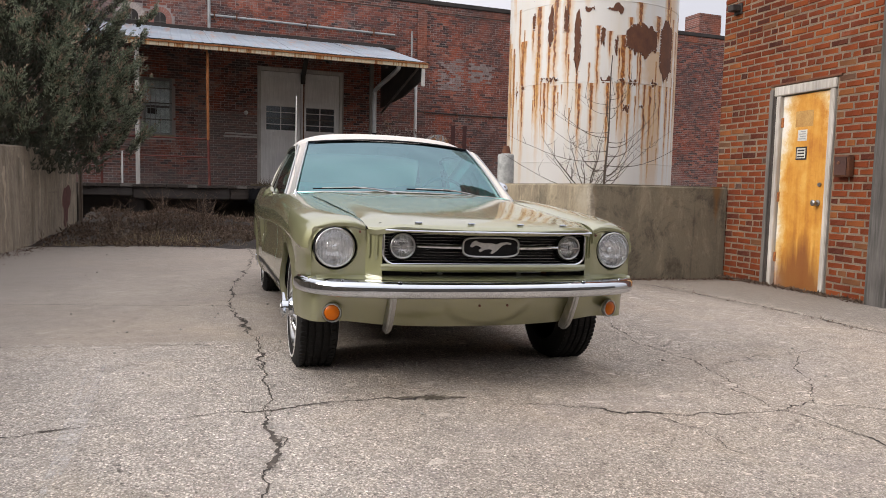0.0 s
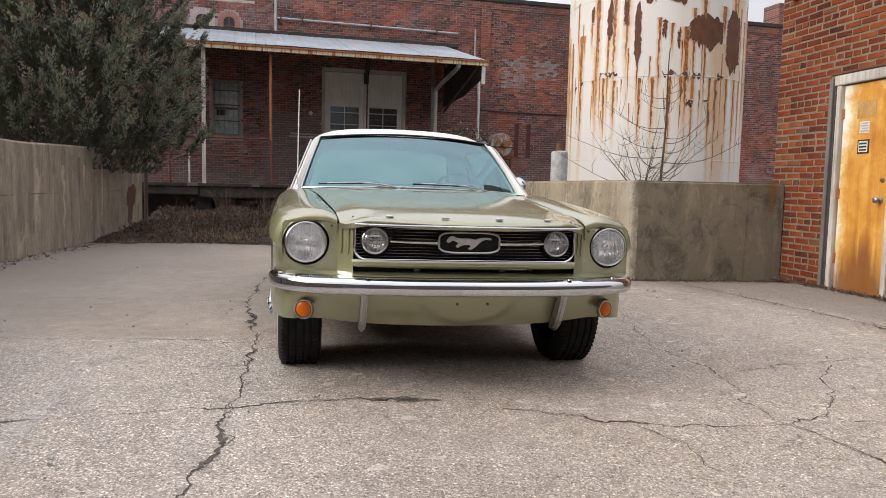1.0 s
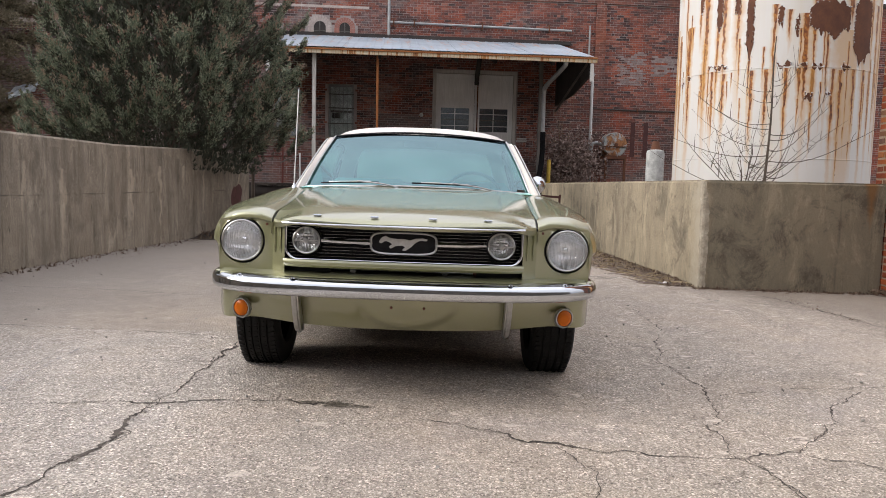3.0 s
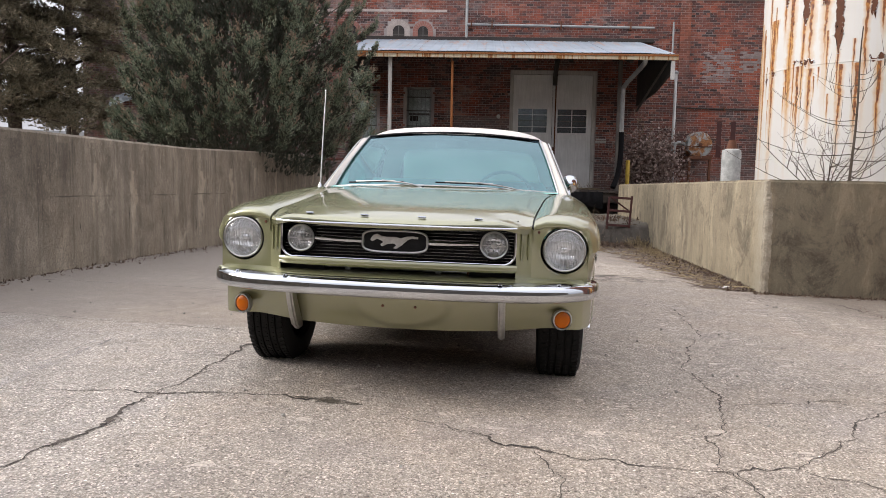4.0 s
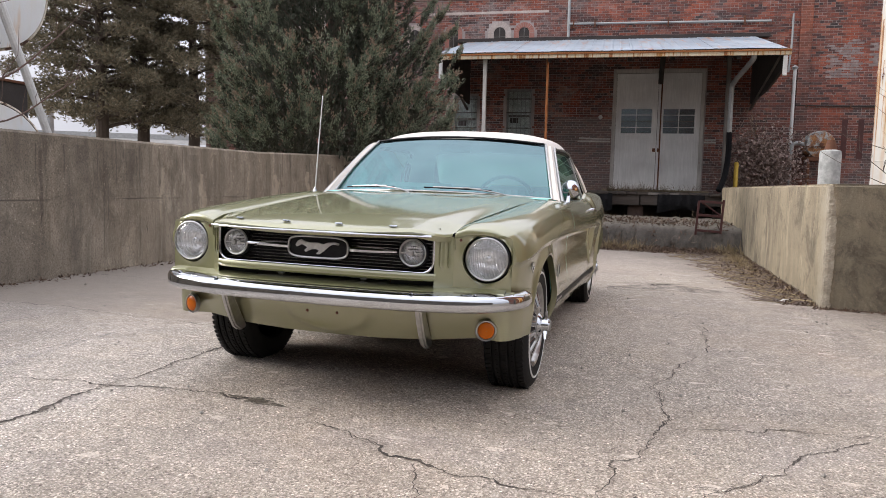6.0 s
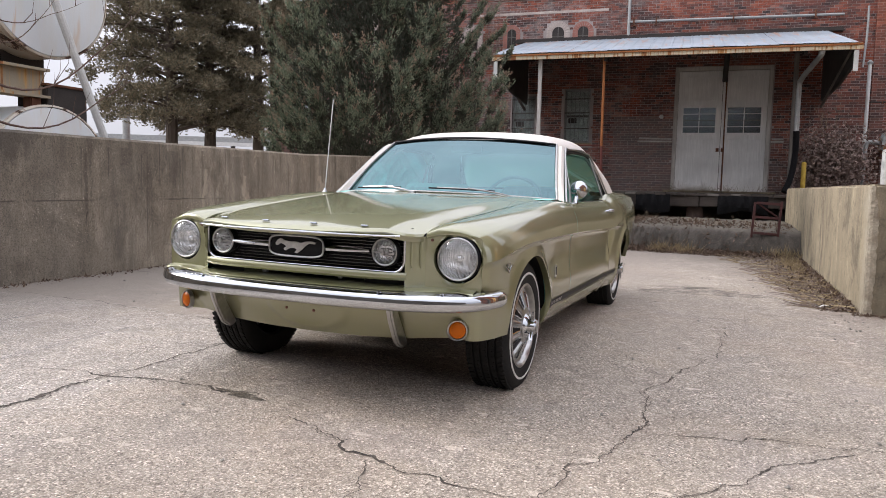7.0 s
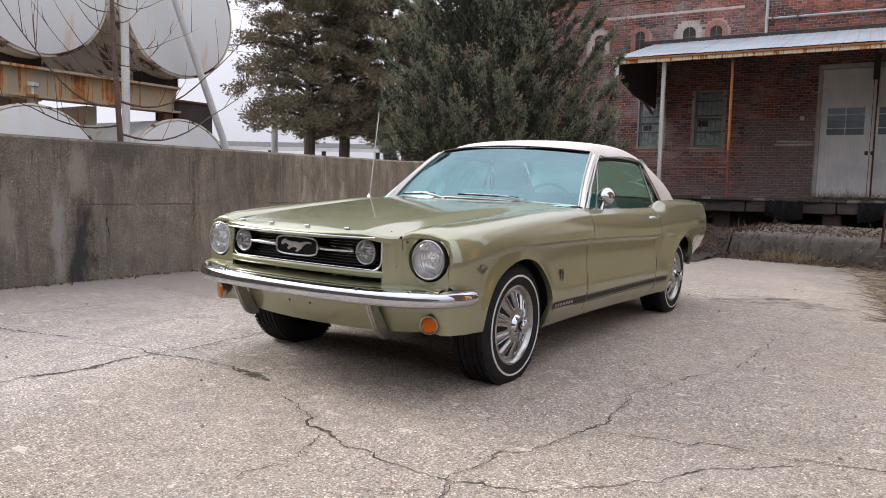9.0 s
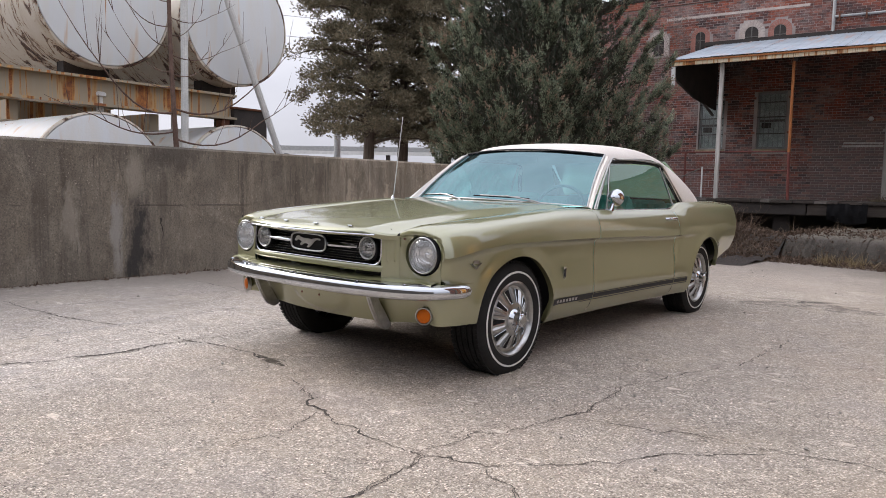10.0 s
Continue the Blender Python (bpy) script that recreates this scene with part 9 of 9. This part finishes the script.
part("cabin_mirror", Geo().box(-0.11, 0.11, 1.30, 1.32, 1.165, 1.215), M_CHROME_DULL, CAR, bevel=0.008)
part("mirror_stem", Geo().tube([(0, 1.31, 1.21), (0, 1.335, 1.255)], 0.008, 8), M_CHROME_DULL, CAR)
# ---- the office's bricks ----
def brick_stuff(name, by_island):
    m = Mat(name, 0.88)
    k = m.island() if by_island else m.each()
    col = m.ramp(k, (0.0, (0.070, 0.024, 0.016)), (0.15, (0.140, 0.034, 0.015)), (0.5, (0.200, 0.044, 0.014)), (0.82, (0.240, 0.062, 0.018)), (0.93, (0.26, 0.090, 0.027)), (0.97, (0.15, 0.075, 0.038)), (1.0, (0.10, 0.06, 0.045)))
    col = m.mix(m.ramp(m.noise(22, 5, 0.7), (0.5, 0.0), (0.72, 0.5)), col, (0.14, 0.06, 0.04))
    col = m.mix(m.ramp(m.noise(3.0, 4), (0.62, 0.0), (0.75, 0.35)), col, (0.32, 0.24, 0.18))
    col = m.mix(m.ramp(m.noise(1.3, 6, 0.7), (0.38, 0.65), (0.62, 0.0)), col, m.mix(1.0, col, (0.45, 0.42, 0.45), "MULTIPLY"))
    m.set(Specular_IOR_Level=0.15)
    m.color(col).bump(m.noise(45, 6, 0.75), 0.7, 0.007)
    return m.m


M_BRICK_EACH, M_BRICK_MANY = brick_stuff("office_brick", False), brick_stuff("office_brick_many", True)


def brick_shape(w, rnd):
    h, d, c = 0.0545, 0.05, 0.006
    j = lambda: rnd.uniform(-0.0035, 0.0035)
    back = [(d, -w / 2, -h / 2), (d, w / 2, -h / 2), (d, w / 2, h / 2), (d, -w / 2, h / 2)]
    mid = [(c, -w / 2 + j(), -h / 2 + j()), (c, w / 2 + j(), -h / 2 + j()), (c, w / 2 + j(), h / 2 + j()), (c, -w / 2 + j(), h / 2 + j())]
    front = [(j() * 0.5, y * (1 - 2 * c / w), z * (1 - 2 * c / h)) for _, y, z in mid]
    return back + mid + front, [(8, 11, 10, 9)] + [(4 + i, 4 + (i + 1) % 4, 8 + (i + 1) % 4, 8 + i) for i in range(4)] + [(i, (i + 1) % 4, 4 + (i + 1) % 4, 4 + i) for i in range(4)]


rnd = random.Random(31)
SHAPES = {}
for kind, w in (("stretcher", 0.194), ("header", 0.092), ("closer", 0.06)):
    SHAPES[kind] = [brick_shape(w, rnd) for _ in range(5)]
MESHES = {k: [Geo().add(*s).mesh("brick", M_BRICK_EACH, angle=20, fix=False) for s in v] for k, v in SHAPES.items()}
many = Geo()
count = 0
for row in range(56):
    z = -0.11 + 0.0677 * row
    head = row % 6 == 5
    kind, w = ("header", 0.096) if head else ("stretcher", 0.198)
    y = OY1 - (0.105 if row % 2 and not head else 0.0) - 0.001
    todo = []
    if row % 2 and not head:
        todo.append((OY1 - 0.049, "header", 0.096))
    while y - w > OY0:
        todo.append((y - w / 2, kind, w))
        y -= w + 0.011
    if y - 0.07 > OY0:
        todo.append((y - 0.03, "closer", 0.06))
    for yc, kd, ww in todo:
        cut = 1.0
        if yc + ww / 2 > DY0 - 0.05 and yc - ww / 2 < DY1 + 0.10 and z < DZ1 + 0.09:
            lo, hi = yc - ww / 2, yc + ww / 2
            if hi - (DY1 + 0.108) > 0.025:
                ww, kd = hi - (DY1 + 0.108), "header"
                yc, cut = hi - ww / 2, ww / 0.096
            elif (DY0 - 0.058) - lo > 0.025:
                ww, kd = (DY0 - 0.058) - lo, "header"
                yc, cut = lo + ww / 2, ww / 0.096
            else:
                continue
        i = rnd.randrange(5)
        m = pose(OX + rnd.uniform(-0.003, 0.003), yc + rnd.uniform(-0.003, 0.003), z + rnd.uniform(-0.002, 0.002), rnd.uniform(-0.7, 0.7), 0, rnd.uniform(-0.6, 0.6)) @ Matrix.Diagonal((1.0, cut, 1.0, 1.0))
        if count < 300 and z > 0.15:
            ob = new("brick", MESHES[kd][i])
            ob.parent = office
            ob.matrix_basis = m
            count += 1
        else:
            vs, fs = SHAPES[kd][i]
            many.add([m @ Vector(p) for p in vs], fs)
tagged(part("brickwork", many, M_BRICK_MANY, office, angle=20, fix=False), kind="stuff")


# ---- the warehouse's bricks ----
rnd = random.Random(77)
LIGHTS = [(-3.42, 0.34), (-2.70, 0.30), (-6.0, 0.30), (-4.80, 0.26)]


def facade_open(u0, u1, z0, z1):
    """Whether a stretch of a course lies clear of doors, windows and arched lights."""
    for a, b, c, d in [DOOR] + WINS:
        if u1 > a and u0 < b and z1 > c - 0.085 and z0 < d:
            return False
    for u, broad in LIGHTS:
        near = max(u0 - u, u - u1, 0.0)
        if near < broad and z1 > 5.0 and math.hypot(near, max(0.0, z0 - 5.42)) < broad:
            return False
    return True


def facade_brick(w, rnd):
    h, t = 0.0577, 0.006 + rnd.uniform(-0.002, 0.002)
    j = lambda: rnd.uniform(-0.0022, 0.0022)
    back = [(-w / 2, 0.0, -h / 2), (w / 2, 0.0, -h / 2), (w / 2, 0.0, h / 2), (-w / 2, 0.0, h / 2)]
    front = [(x * 0.985 + j(), -t + j() * 0.4, z * 0.96 + j()) for x, _, z in back]
    return back + front, [(4, 5, 6, 7), (0, 1, 5, 4), (1, 2, 6, 5), (2, 3, 7, 6), (3, 0, 4, 7)]


FORMS = {w: [facade_brick(w, rnd) for _ in range(6)] for w in (0.193, 0.092)}
FORM_MESHES = {w: [Geo().add(*f).mesh("brick", M_OLD_EACH, smooth=False, fix=False) for f in fs] for w, fs in FORMS.items()}
verts, faces = [], []
count = 0
for row in range(82):
    z = 0.86 + 0.0677 * row
    head = row % 7 == 6
    w, pitch = (0.092, 0.1015) if head else (0.193, 0.203)
    u = -12.98 + (pitch / 2 if row % 2 else 0.0) + w / 2
    while u + w / 2 < 19.5:
        whole = facade_open(u - w / 2, u + w / 2, z - 0.029, z + 0.029)
        for uc, wc in [(u, w)] if whole else [(u - 0.0505, 0.092), (u + 0.0505, 0.092)] if not head else []:
            if not whole and not facade_open(uc - wc / 2, uc + wc / 2, z - 0.029, z + 0.029):
                continue
            i = rnd.randrange(6)
            du, dz = rnd.uniform(-0.003, 0.003), rnd.uniform(-0.0025, 0.0025)
            if count < 300 and -1.75 < uc < -0.12 and z < 3.3:
                ob = new("brick", FORM_MESHES[wc][i])
                ob.parent = building
                ob.matrix_basis = pose(uc + du, 0, z + dz)
                count += 1
            else:
                n = len(verts)
                vs, fs = FORMS[wc][i]
                verts += [(x + uc + du, y, q + z + dz) for x, y, q in vs]
                faces += [tuple(n + k for k in f) for f in fs]
        u += pitch
me = bpy.data.meshes.new("brickwork")
me.from_pydata(verts, [], faces)
me.materials.append(M_OLD_MANY)
tagged(part("brickwork", me, None, building), kind="stuff")
